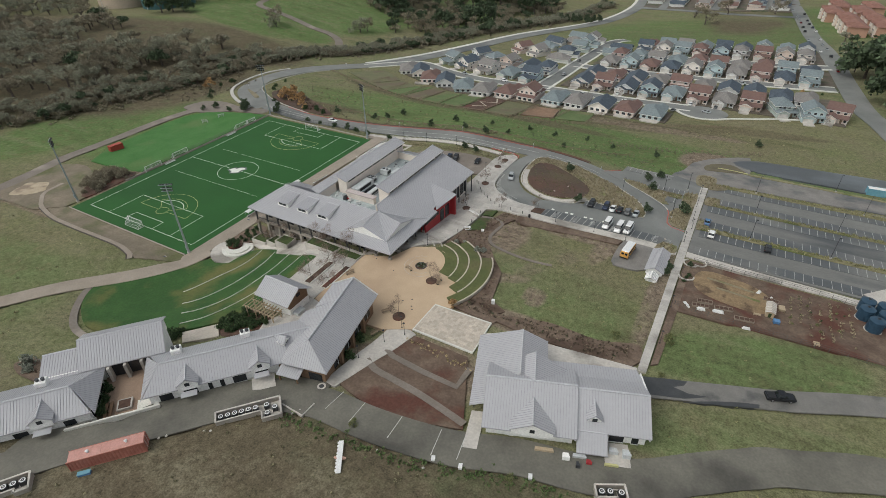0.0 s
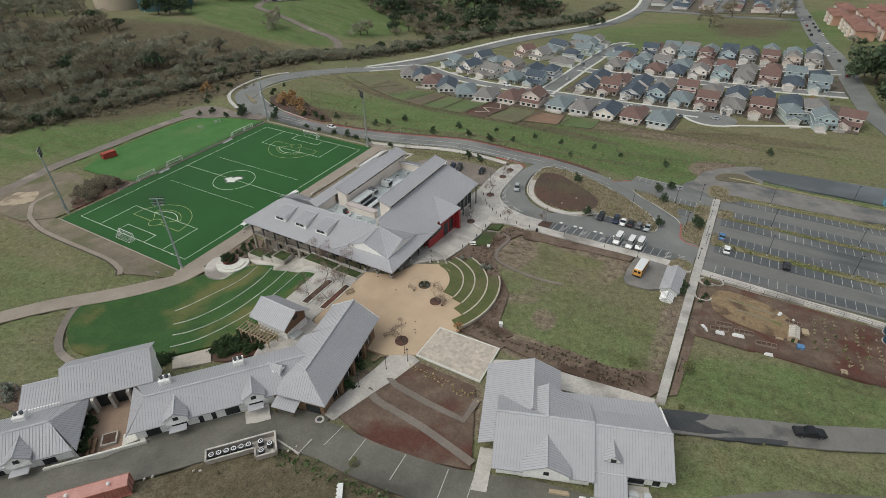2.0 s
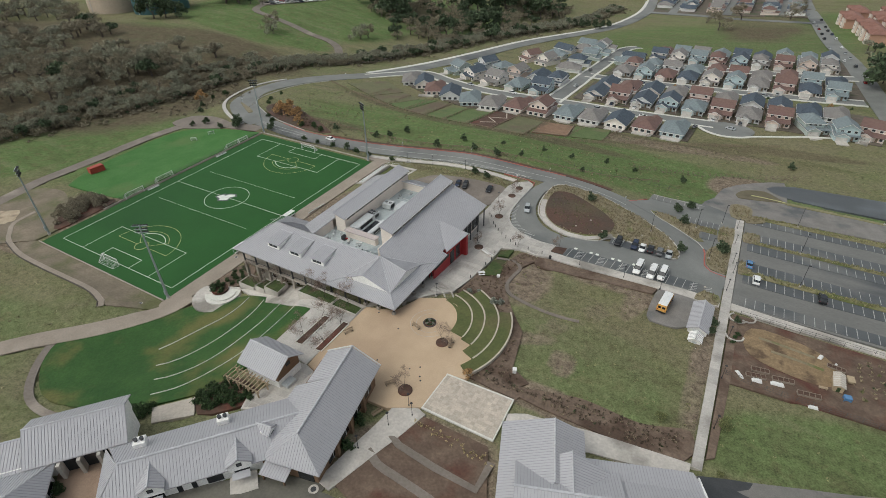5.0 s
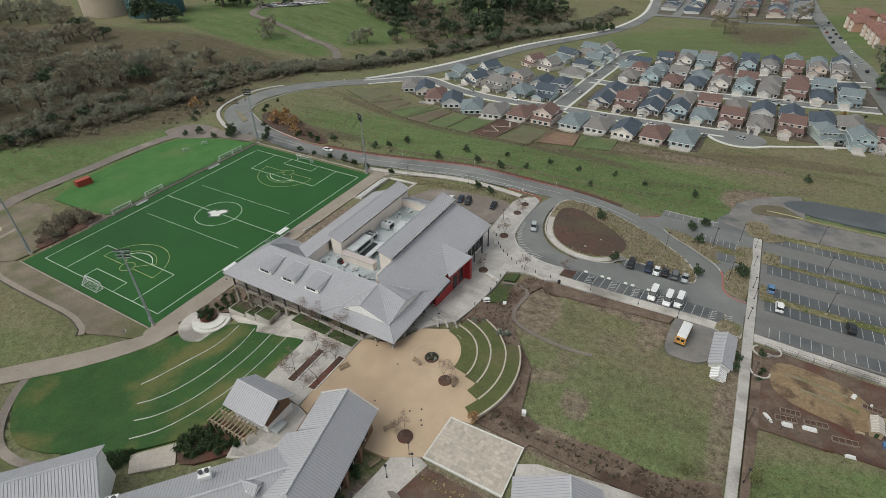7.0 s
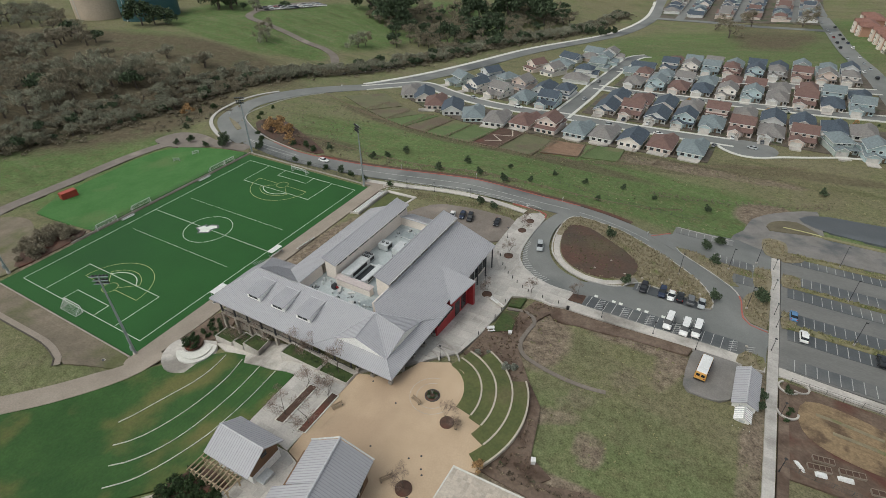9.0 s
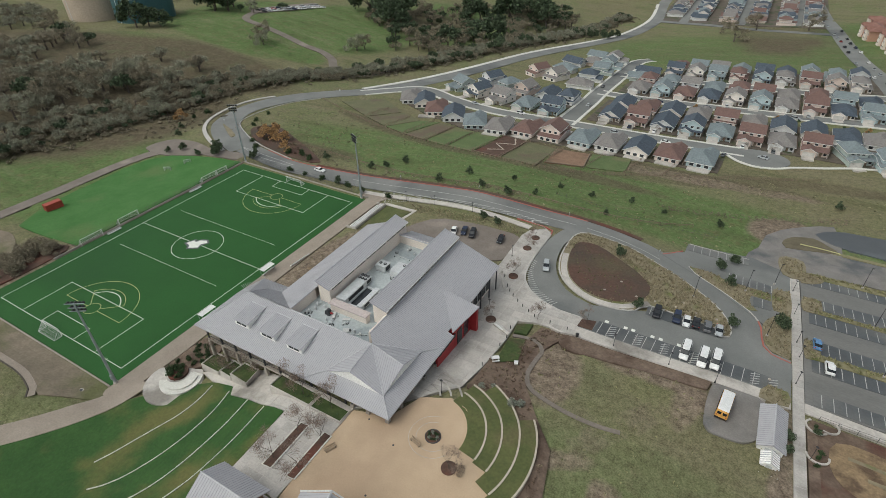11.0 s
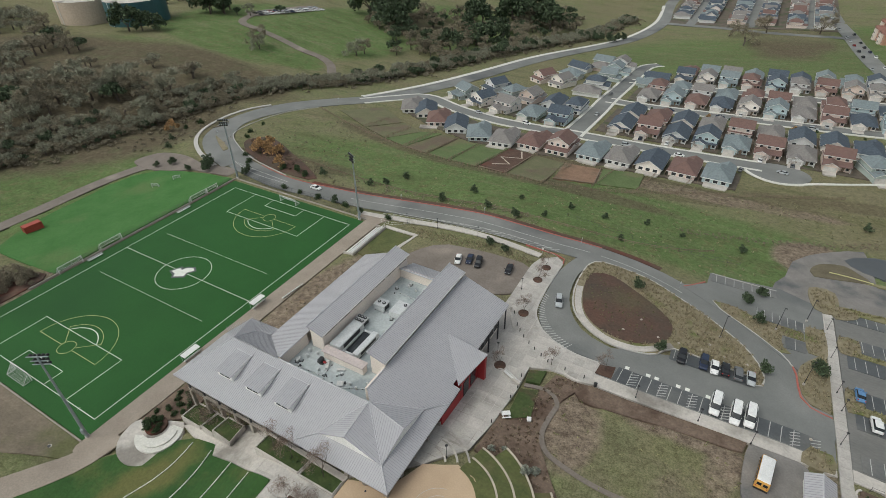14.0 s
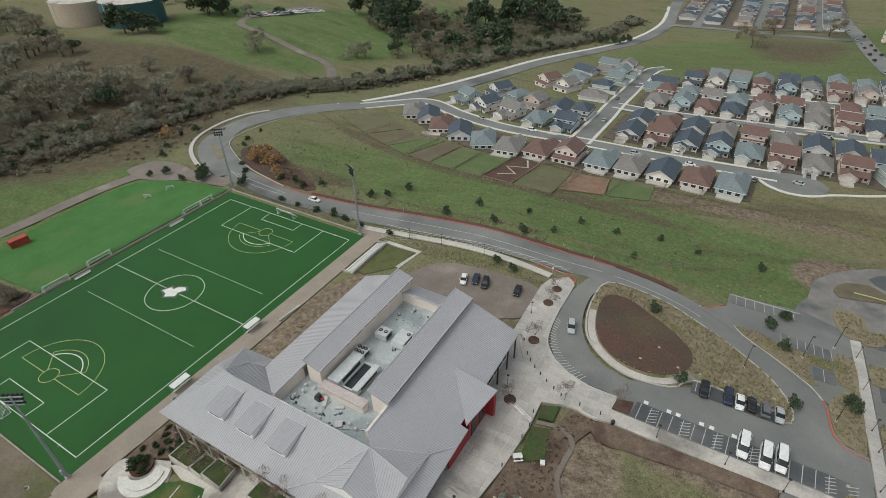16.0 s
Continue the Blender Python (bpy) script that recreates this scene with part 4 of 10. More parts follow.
sheet("stage_bench", arc(17.6, 4.1, 3.7, 226, 396, 30) + arc(16.2, 4.6, 2.7, 40, -112, 24), 0.95, WHITE_CONC, "inner white crescent seat of the stage", "stage", level=1.6)
sheet("stage_planter", arc(15.4, 5.0, 2.3, 0, 345, 22), 0.8, MULCH, "planter bed behind the stage", "planting bed", level=1.6, skirt=1.5)
sheet("stage_bank", [(9.6, 3.6), (12, 4.2), (14, 7), (18, 9), (18.4, 13), (17, 17), (13, 19), (9.8, 17)], 0.2, BANK_SOIL, "planted bank beside the stage", "planting bed", 2)
RING_X, RING_Y = 77.4, 15.0
RINGS = ((8.2, 11.8, 77, -9), (11.8, 14.8, 77, -12), (14.8, 18.1, 66, -22), (18.1, 21.3, 34, -32))
for n, (r0, r1, a0, a1) in enumerate(RINGS):
    sheet("terrace_grass", arc(RING_X, RING_Y, r1, a0, a1) + arc(RING_X, RING_Y, r0, a1, a0), 0.36 + 0.12 * n, ROUGH_LAWN, "curved grass terrace beside the plaza", "lawn")
    structure("terrace_wall", add_ribbon(bmesh.new(), arc(RING_X, RING_Y, r1, a0, a1, 40), 0.17, -0.17, 0.6 + 0.12 * n, 1.0), TAN_WALL, "curved pale concrete seat wall", "seat wall")
for poly in ([(80.4, 53.5), (83.8, 55.2), (83.9, 50.9), (80.9, 50.2)], [(80.8, 47.6), (84.4, 48.9), (85.6, 41.2), (81.4, 38.4)]):
    sheet("grass_panel", poly, 0.36, BED_GREEN, "small panel of green lawn", "lawn")
sheet("mulch_slope", [(79.4, 28.6), (84, 27.6), (90, 24), (94, 18), (96, 12), (95.4, 5), (98, 5.4), (106, 7), (107.4, 8.6), (102.6, 11), (101.3, 17), (100.2, 22), (95, 28.4), (90.2, 35), (88.2, 42), (89.6, 49), (92.6, 55.8), (86, 55.4), (84.4, 49), (84.4, 41), (80, 39)], 0.16, BANK_SOIL, "mulched slope with low shrubs", "planting bed", 0)
structure("lawn_trail", ribbon([(81, 49.2), (86, 50), (89, 47.5), (88.9, 43.4), (89, 38.6), (91.2, 35), (96.1, 33.3), (101.7, 32.5), (106.8, 32.6), (110.3, 33.2)], 1.0, 0.18, 1.0), DIRT_LOT, "worn trail across the lawn", "path")
sheet("mulch_bank", [(92, 4.5), (98, 9), (106, 7), (118, 10), (130, 9.5), (138.6, 12), (138.6, 4.5), (126, 3.4), (107, 4), (106.8, 3)], 0.16, BANK_SOIL, "mulch bank planted with low shrubs", "planting bed", 2)
sheet("hall_walk", [(106.6, -1), (110, 1), (122, 3), (139.8, 4.6), (139.8, 1), (122, -2), (108, -6)], 0.22, CONCRETE, "pale concrete walk behind the hall", "path")
sheet("building_plot", [(86.5, -30), (91, -9.5), (106.5, -9.5), (115, -28), (100, -33)], 0.14, PLOT, "bare red-brown building plot", "plot", 0)
structure("plot_path", ribbon([(87.6, -21.4), (91, -23), (95.2, -23.5), (102.5, -24.3), (110.2, -25.8), (114.6, -26.8)], 1.6, 0.24), DIRT_LOT, "worn grey track across the plot", "path")
structure("plot_path", ribbon([(89.4, -16.4), (92, -17.5), (100.6, -18.5), (108.6, -18.8), (108.6, -12.5)], 1.5, 0.25, smooth=False), DIRT_LOT, "worn grey track across the plot", "path")
sheet("side_walk", [(83.8, -31), (87, -31.5), (92.6, -9), (90.6, -8.4), (86, -10)], 0.25, CONCRETE, "pale concrete walk beside the classrooms", "path")

# south road, garden
structure("south_road", ribbon([(28, -98), (46, -77), (56, -64), (66, -52), (76, -41), (86, -36.4), (100, -35.5), (114, -33), (126, -28.5), (138, -25.8), (147.4, -21.6), (154.4, -16.4), (162, -11), (170, -6.6), (200, 3), (300, 14)], 8.0, 0.16, across=3), WORN_ROAD, "worn asphalt service road", "road")
sheet("wing_apron", [(44, -73), (57, -57), (68, -46), (80, -36), (86, -34), (86, -30), (78, -33), (68, -40), (58, -52), (52, -60), (43, -69)], 0.09, WORN_ROAD, "worn asphalt apron along the classrooms", "road")
structure("truck_road", ribbon([(141, -0.6), (149, 2.5), (158, 6), (168, 10), (185, 18), (210, 26), (300, 40)], 5.6, 0.18, across=2), WET, "wet dark asphalt road", "road")
sheet("garden", [(142.4, 56.4), (186, 54.6), (230, 52), (230, 30), (190, 32.6), (166, 31), (143.6, 29.2)], 0.1, PLOT, "bare brown garden plot", "garden", cell=4)
for k in range(9):
    a, b = (146.6 + 0.9 * k, 51.6 - 1.3 * k), (158.6 + 0.55 * k, 50.4 - 1.25 * k)
    structure("garden_row", ribbon([a, ((a[0] + b[0]) / 2, (a[1] + b[1]) / 2 + 0.2), b], 0.9, 0.26, 1.0), (STRAW, STRAW, ORNAMENTAL, STRAW, STRAW, ORNAMENTAL, STRAW, STRAW, STRAW)[k], "raised garden row mulched with straw", "garden row")
sheet("straw_patch", [(145.6, 50), (149, 53), (158, 51.6), (163, 48), (164.6, 42), (161, 38.4), (151, 39.4), (146, 43)], 0.2, STRAW, "patch of straw-coloured garden soil", "garden", 2)
for poly in ([(141.2, 2.6), (144.6, 3.9), (149.7, 5.6), (149.2, 4.0), (147.4, 2.6), (150.4, 2.2), (154, 3.2), (152, 1.7), (149.9, 0.4), (144.1, -1.6), (141.2, -2.4)], [(149.9, -0.6), (153, 1.3), (158, 4.0), (163, 6.0), (163, 5.0), (156, 1.9)]):
    sheet("wet_patch", poly, 0.21, WET_DARK, "dark wet patch on the asphalt road", "road", 2)
sheet("lawn_edge", [(91, 55.6), (104, 56.2), (124, 56.7), (123.4, 54), (116, 53.2), (108, 52.6), (100, 51.4), (92.6, 51)], 0.1, BANK_SOIL, "rust-brown mulch between sidewalk and lawn", "planting bed", 2)
sheet("bus_yard", [(124.3, 56.2), (128, 57), (133, 57), (135, 54), (134.2, 47), (131.6, 43), (127, 42.2), (123.9, 44)], 0.14, YARD_GRAVEL, "small worn gravel pad for the bus", "parking lot", 1.5)
sheet("white_slab", [(184.6, 62), (190, 68), (193, 62), (189, 58)], 0.4, CONCRETE, "white concrete slab by the car park", "slab")
for k, (x, y) in enumerate(((143.5, 54.5), (143.4, 46.5), (145.5, 55.8))):
    structure("garden_edge", ribbon(arc(x, y, 1.9, 120 + 60 * k, 330 + 40 * k, 12), 0.35, 0.5, 1), CONCRETE, "curved pale garden edging", "edging")


TRIM_GREY = material("pale_grey_trim", (0.5, 0.5, 0.49), (0.58, 0.58, 0.56), 1, 0.7, 3, 0)


CAP = material("ridge_cap_metal", (0.43, 0.43, 0.45), (0.48, 0.48, 0.5), 0.5, 0.45, 2, 0)


# ---- roofs ----
def inside_pairs(poly2, u):
    cuts = []
    n = len(poly2)
    for i in range(n):
        (u0, v0), (u1, v1) = poly2[i], poly2[(i + 1) % n]
        if (u0 <= u) != (u1 <= u):
            cuts.append(v0 + (v1 - v0) * (u - u0) / (u1 - u0))
    cuts.sort()
    return list(zip(cuts[::2], cuts[1::2]))


capped = []


def roof_plane(parent, corners, name="roof", thick=0.22, pitch=0.46, mat=None, seam=None, rib=0.07, cap=True):
    """One sloping metal roof plane over a flat polygon of 3D corners, with standing seams that run down the slope."""
    pts = [Vector(c) for c in corners]
    nrm = Vector()
    for i in range(len(pts)):
        nrm += pts[i].cross(pts[(i + 1) % len(pts)])
    nrm.normalize()
    if nrm.z < 0:
        pts.reverse()
        nrm = -nrm
    bm = bmesh.new()
    hi = [bm.verts.new(p) for p in pts]
    lo = [bm.verts.new(p - Vector((0, 0, thick))) for p in pts]
    bm.faces.new(hi)
    bm.faces.new(lo[::-1])
    for i in range(len(pts)):
        bm.faces.new((hi[(i + 1) % len(pts)], hi[i], lo[i], lo[(i + 1) % len(pts)]))
    down = Vector((nrm.x, nrm.y, 0))
    down = (down - nrm * down.dot(nrm)).normalized() if down.length > 1e-4 else Vector((1, 0, 0))
    across = nrm.cross(down).normalized()
    o = pts[0]
    flat = [((p - o).dot(across), (p - o).dot(down)) for p in pts]
    roof = part(name, bm, mat or ROOF, parent)
    ribs = bmesh.new()
    u = math.ceil(min(f[0] for f in flat) / pitch) * pitch + 0.07
    while u < max(f[0] for f in flat):
        for v0, v1 in inside_pairs(flat, u):
            a, b = o + across * u + down * v0, o + across * u + down * v1
            q = [p + across * s * rib / 2 + nrm * h for p in (a, b) for h in (0, 0.055) for s in (-1, 1)]
            vs = [ribs.verts.new(p) for p in q]
            for f in ((0, 2, 6, 4), (1, 5, 7, 3), (2, 3, 7, 6), (4, 6, 7, 5), (0, 1, 3, 2)):
                ribs.faces.new([vs[k] for k in f])
        u += pitch
    top = max(p.z for p in pts)
    for i in range(len(pts)):
        a, b = pts[i], pts[(i + 1) % len(pts)]
        known = any(min((a - c).length + (b - d).length, (a - d).length + (b - c).length) < 1.0 for c, d in capped)
        if cap and a.z > top - 0.06 and b.z > top - 0.06 and (a - b).length > 1 and not known:
            capped.append((a, b))
            part("ridge_cap", tube(a + Vector((0, 0, 0.02)), b + Vector((0, 0, 0.02)), 0.14, 0.14, 6), TRIM_GREY if mat else CAP, roof)
    tagged(part("standing_seams", ribs, seam or SEAM, roof), kind="stuff")
    return roof


def wall_poly(parent, pts, thick=0.3, mat=None, name="wall"):
    """A wall through flat upright corners, with thickness."""
    p = [Vector(c) for c in pts]
    nrm = (p[1] - p[0]).cross(p[2] - p[0]).normalized() * thick
    bm = bmesh.new()
    a, b = [bm.verts.new(v) for v in p], [bm.verts.new(v - nrm) for v in p]
    bm.faces.new(a)
    bm.faces.new(b[::-1])
    for i in range(len(p)):
        bm.faces.new((a[(i + 1) % len(p)], a[i], b[i], b[(i + 1) % len(p)]))
    return part(name, bm, mat or STUCCO, parent)



STONE_WALL = material("grey_stone_wall", (0.3, 0.27, 0.235), (0.38, 0.345, 0.3), 0.3, 0.95, 4, 0.2)
RED_WALL = material("red_metal_wall", (0.3, 0.022, 0.026), (0.36, 0.03, 0.034), 0.3, 0.5, 2, 0.03)
STEEL = material("dark_painted_steel", (0.03, 0.032, 0.036), (0.05, 0.052, 0.056), 0.5, 0.5, 2, 0)
FLAT_ROOF = material("pale_membrane_roof", (0.38, 0.42, 0.43), (0.46, 0.5, 0.5), 0.35, 0.7, 2, 0.03, c=(0.27, 0.31, 0.32), spots=0.35)
GALV = material("galvanised_metal", (0.5, 0.52, 0.53), (0.6, 0.62, 0.62), 0.6, 0.5, 3, 0.02, metal=0.1)
WINDOW = material("dark_window_glass", (0.02, 0.023, 0.026), (0.035, 0.038, 0.042), 0.4, 0.18, 2, 0)
PINK_CAP = material("pinkish_metal_cap", (0.46, 0.4, 0.38), (0.52, 0.45, 0.43), 0.3, 0.6, 2, 0.02)
WOOD = material("brown_wood_siding", (0.16, 0.095, 0.055), (0.22, 0.135, 0.08), 0.3, 0.85, 2, 0.1, stretch=(1, 1, 8))
TIMBER = material("pale_timber", (0.38, 0.3, 0.2), (0.46, 0.365, 0.25), 0.6, 0.8, 4, 0.05)


def slab(parent, name, mat, x0, x1, y0, y1, z0, z1, m=None, label=""):
    bm = bmesh.new()
    add_box(bm, x0, x1, y0, y1, z0, z1, m)
    return part(name, bm, mat, parent, label)


# ---- main school building ----
school = empty("school_building", pose(0, 0, 0), "large school building with grey standing-seam roofs and cream walls", "school building")
EAVE, PITCH = 13.2, 0.365
SX0, SX1, SY0, SY1 = 17.8, 71.8, 11.3, 64.6
RIDGE = EAVE + PITCH * 11.5
EAST_TOP = EAVE + PITCH * (SX1 - 58.3)
roof_plane(school, [(SX0, SY0, EAVE), (SX1, SY0, EAVE), (SX1 - 11.5, SY0 + 11.5, RIDGE), (24.5, SY0 + 11.5, RIDGE)])
roof_plane(school, [(SX1, SY0, EAVE), (SX1, 37, EAVE), (70.2, 37, EAVE + PITCH * 1.6), (70.2, SY1, EAVE + PITCH * 1.6), (58.3, SY1, EAST_TOP), (58.3, SY0 + 13.5, EAST_TOP), (SX1 - 11.5, SY0 + 11.5, RIDGE)])
roof_plane(school, [(SX0, 25.4, EAVE), (SX0, SY0, EAVE), (24.5, SY0 + 11.5, RIDGE)])
roof_plane(school, [(24.5, SY0 + 11.5, RIDGE), (24.1, 28.6, 13.98), (26.9, 30.0, 13.1), (37.4, SY0 + 11.5, RIDGE)])
roof_plane(school, [(27.2, 65.4, 13.1), (27.2, 27, 13.1), (37.4, 23.2, 17.4), (37.4, 65.4, 17.4)])
# bay towards the field
roof_plane(school, [(SX0, 25.4, EAVE), (18.9, 31.9, 12.9), (24.1, 28.6, 14.0), (24.5, SY0 + 11.5, RIDGE)])
roof_plane(school, [(18.9, 31.9, 12.9), (27.4, 32.4, 12.9), (27.0, 30.0, 13.15), (24.1, 28.6, 14.0)])
# clerestories with their window bands
for x0, x1, z0, z1 in ((38.5, 42.4, 20.4, 19.2), (54.2, 58.4, 20.6, 19.4)):
    roof_plane(school, [(x0, 30.6, z0), (x1, 30.6, z1), (x1, 64.4, z1), (x0, 64.4, z0)])
    wall = bmesh.new()
    prof = [(x0 + 0.25, 14), (x1 - 0.35, 14), (x1 - 0.35, z1 - 0.16), (x0 + 0.25, z0 - 0.3)]
    a, b = [wall.verts.new((x, 31.2, z)) for x, z in prof], [wall.verts.new((x, 63.9, z)) for x, z in prof]
    wall.faces.new(a)
    wall.faces.new(b[::-1])
    for k in range(4):
        wall.faces.new((a[(k + 1) % 4], a[k], b[k], b[(k + 1) % 4]))
    part("wall", wall, STUCCO, school)
    for k in range(7):
        y0 = 32.0 + 4.55 * k
        win = slab(school, "window", WINDOW, x1 - 0.42, x1 - 0.31, y0, y0 + 3.9, z1 - 1.05, z1 - 0.38)
        slab(win, "mullion", TRIM_GREY, x1 - 0.33, x1 - 0.28, y0 + 1.9, y0 + 2.0, z1 - 1.05, z1 - 0.38)
    slab(school, "gutter", TRIM_GREY, x1 + 0.02, x1 + 0.18, 30.7, 64.3, z1 - 0.2, z1 - 0.02)
slab(school, "flat_roof", FLAT_ROOF, 37.2, 58.4, 22.9, 61.4, 13.6, 14.4)
slab(school, "wall", STUCCO, 37.0, 37.5, 23.2, 31.2, 14, 17.2)
slab(school, "wall", STUCCO, 57.6, 58.3, 25.0, 31.2, 14, EAST_TOP - 0.3)
slab(school, "wall", STUCCO, 42.0, 54.2, 60.6, 61.2, 14, 16.9)
roof_plane(school, [(42.0, 60.3, 17.2), (54.2, 60.3, 17.2), (54.2, 66.6, 14.8), (42.0, 66.6, 14.8)])
slab(school, "wall", STUCCO, 43.2, 53.4, 29.6, 31.0, 14.4, 16.4)
slab(school, "parapet_cap", PINK_CAP, 42.9, 53.6, 29.3, 31.3, 16.4, 16.65)
# corner gablet over the plaza
APEX, TIP, LEFT, RIGHT = (60.2, 22.7, 17.75), (68.5, 14.6, 14.5), (54.3, 14.4, 14.42), (68.8, 28.6, 14.4)
S_PEAK, E_PEAK = (60.6, 14.6, 17.2), (68.6, 21.6, 16.6)
for tri in ((APEX, S_PEAK, LEFT), (APEX, LEFT, (52.4, 22.7, 17.5)), (APEX, TIP, S_PEAK), (APEX, E_PEAK, TIP), (APEX, RIGHT, E_PEAK), (APEX, (60.3, 31, 17.5), RIGHT)):
    roof_plane(school, tri, thick=0.12)


def on_main_roof(p):
    return EAVE + PITCH * min(p[1] - SY0, SX1 - p[0])


for p, q in ((LEFT, S_PEAK), (S_PEAK, TIP), (TIP, E_PEAK), (E_PEAK, RIGHT)):
    inward = Vector((-0.25, 0.25, 0))
    a, b = Vector(p) + inward, Vector(q) + inward
    lo_a, lo_b = Vector((a.x, a.y, on_main_roof(a) - 0.3)), Vector((b.x, b.y, on_main_roof(b) - 0.3))
    wall_poly(school, [a - Vector((0, 0, 0.13)), b - Vector((0, 0, 0.13)), lo_b, lo_a], 0.12, WHITE_WALL)
for a, b in (((SX0, SY0, EAVE), (24.5, SY0 + 11.5, RIDGE)), ((SX1, SY0, EAVE), (TIP[0], TIP[1], on_main_roof(TIP))), (APEX, TIP), (APEX, S_PEAK), (APEX, E_PEAK), ((24.5, SY0 + 11.5, RIDGE), (24.1, 28.6, 14.0)), ((50.5, 11.5, 13.3), LEFT), ((71.7, 32.8, 13.25), RIGHT), (LEFT, APEX), (RIGHT, APEX), ((24.5, SY0 + 11.5, RIDGE), (60.3, SY0 + 11.5, RIDGE))):
    part("hip_cap", tube(Vector(a) + Vector((0, 0, 0.06)), Vector(b) + Vector((0, 0, 0.06)), 0.1, 0.1, 5), CAP, school)
# three shed dormers on the south slope
for x in (29.55, 37.3, 45.05):
    y0, yb = 15.3, 21.0
    z0, zb = EAVE + PITCH * (y0 - SY0), EAVE + PITCH * (yb - SY0)
    top = z0 + 1.6
    cheek = bmesh.new()
    ring = [[cheek.verts.new((x + s * 2.12, y, z)) for y, z in ((y0, z0 - 0.2), (yb, zb - 0.2), (yb, zb + 0.02), (y0, top - 0.02))] for s in (-1, 1)]
    cheek.faces.new(ring[0])
    cheek.faces.new(ring[1][::-1])
    for k in range(4):
        cheek.faces.new((ring[0][(k + 1) % 4], ring[0][k], ring[1][k], ring[1][(k + 1) % 4]))
    dormer = part("dormer", cheek, WHITE_WALL, school, "white shed dormer with a dark window")
    roof_plane(dormer, [(x - 2.2, y0 - 0.35, top - 0.02), (x + 2.2, y0 - 0.35, top - 0.02), (x + 2.2, yb, zb + 0.12), (x - 2.2, yb, zb + 0.12)], "dormer_roof", 0.1)
    win = slab(dormer, "window", WINDOW, x - 1.5, x + 1.3, y0 - 0.06, y0 + 0.05, z0 + 0.45, z0 + 1.15)
    slab(win, "mullion", TRIM_GREY, x - 0.14, x - 0.06, y0 - 0.09, y0 - 0.06, z0 + 0.45, z0 + 1.15)
# walls and colonnades
slab(school, "wall", STONE_WALL, 21.0, 68.6, 14.6, 24, -1, 12.9)
slab(school, "wall", STUCCO, 28.5, 58, 24, 64.4, 1, 13.3)
slab(school, "wall", STONE_WALL, 20.4, 28.5, 24, 31.2, -1, 12.6)
slab(school, "wall", STUCCO, 58, 68.4, 24, 63, 4, 13.4)
slab(school, "fascia", STEEL, SX0 + 0.5, SX1 - 0.5, SY0 + 0.25, SY0 + 0.5, EAVE - 0.55, EAVE - 0.24)
slab(school, "fascia", STEEL, SX1 - 0.5, SX1 - 0.25, SY0 + 0.5, 36.6, EAVE - 0.55, EAVE - 0.24)
slab(school, "balcony", STONE_WALL, 19.2, 60, 12.4, 14.6, 8.3, 8.8)
for k in range(10):
    x = 19.6 + 4.5 * k
    base = gz(x, 12.6)
    slab(school, "column", STONE_WALL, x - 0.35, x + 0.35, 12.3, 13.0, base - 1, 8.3)
    slab(school, "column", STEEL, x - 0.16, x + 0.16, 12.5, 12.82, 8.8, 12.8)
    if k < 9:
        slab(school, "railing", STEEL, x + 0.2, x + 4.3, 12.5, 12.56, 9.65, 9.8)
        win = slab(school, "window", WINDOW, x + 0.5 + 1.4, x + 4.6, 14.5, 14.64, 9.4, 12.0)
        slab(win, "mullion", TRIM_GREY, x + 3.1, x + 3.22, 14.44, 14.5, 9.4, 12.0)
        win = slab(school, "window", WINDOW, x + 0.9 + 1.4, x + 4.3, 14.5, 14.64, max(4.6, base + 1.0), 7.4)
        slab(win, "mullion", TRIM_GREY, x + 3.2, x + 3.32, 14.44, 14.5, max(4.6, base + 1.0), 7.4)
for x, y in ((70.6, 12.6), (66, 12.6), (62, 12.6), (70.6, 17), (70.6, 21.5), (70.6, 26), (70.6, 30.5), (70.6, 35)):
    slab(school, "column", STEEL, x - 0.16, x + 0.16, y - 0.16, y + 0.16, gz(x, y) - 1, 12.9)
    slab(school, "column_base", STONE_WALL, x - 0.4, x + 0.4, y - 0.4, y + 0.4, gz(x, y) - 1, gz(x, y) + 1.1)
for k in range(5):
    win = slab(school, "window", WINDOW, 68.56, 68.7, 16 + 4.2 * k, 19 + 4.2 * k, 9.4, 12.2)
    slab(win, "mullion", TRIM_GREY, 68.7, 68.76, 17.4 + 4.2 * k, 17.52 + 4.2 * k, 9.4, 12.2)
# red box and its small roof
slab(school, "red_wall", RED_WALL, 68.4, 71.3, 38.2, 46.8, 4, 12.9, None, "bright red metal-clad wall")
slab(school, "red_fin", RED_WALL, 70.4, 72.9, 46.0, 46.9, 5, 14.4, None, "bright red metal-clad wall")
roof_plane(school, [(63.4, 46.9, EAVE + PITCH * 8.4 + 0.1), (71.2, 37.4, EAVE + PITCH * 0.6 + 0.1), (73.1, 47.0, 14.6)])
for k in range(5):
    slab(school, "window", WINDOW, 71.3, 71.36, 31.2 + 1.5 * k, 32.5 + 1.5 * k, 11.5, 12.6)
slab(school, "wall", RED_WALL, 69.6, 71.28, 30.6, 38.2, 7.0, 11.4, None, "bright red metal-clad wall")
for y in (49.5, 54.5, 59.5, 63.6):
    slab(school, "column", STEEL, 69.7, 69.98, y - 0.14, y + 0.14, gz(69.8, y) - 0.5, EAVE + 0.3)
for k in range(3):
    win = slab(school, "window", WINDOW, 68.36, 68.5, 48.4 + 4.8 * k, 52.6 + 4.8 * k, 7.6, 12.4)
    slab(win, "mullion", TRIM_GREY, 68.5, 68.58, 50.4 + 4.8 * k, 50.52 + 4.8 * k, 7.6, 12.4)
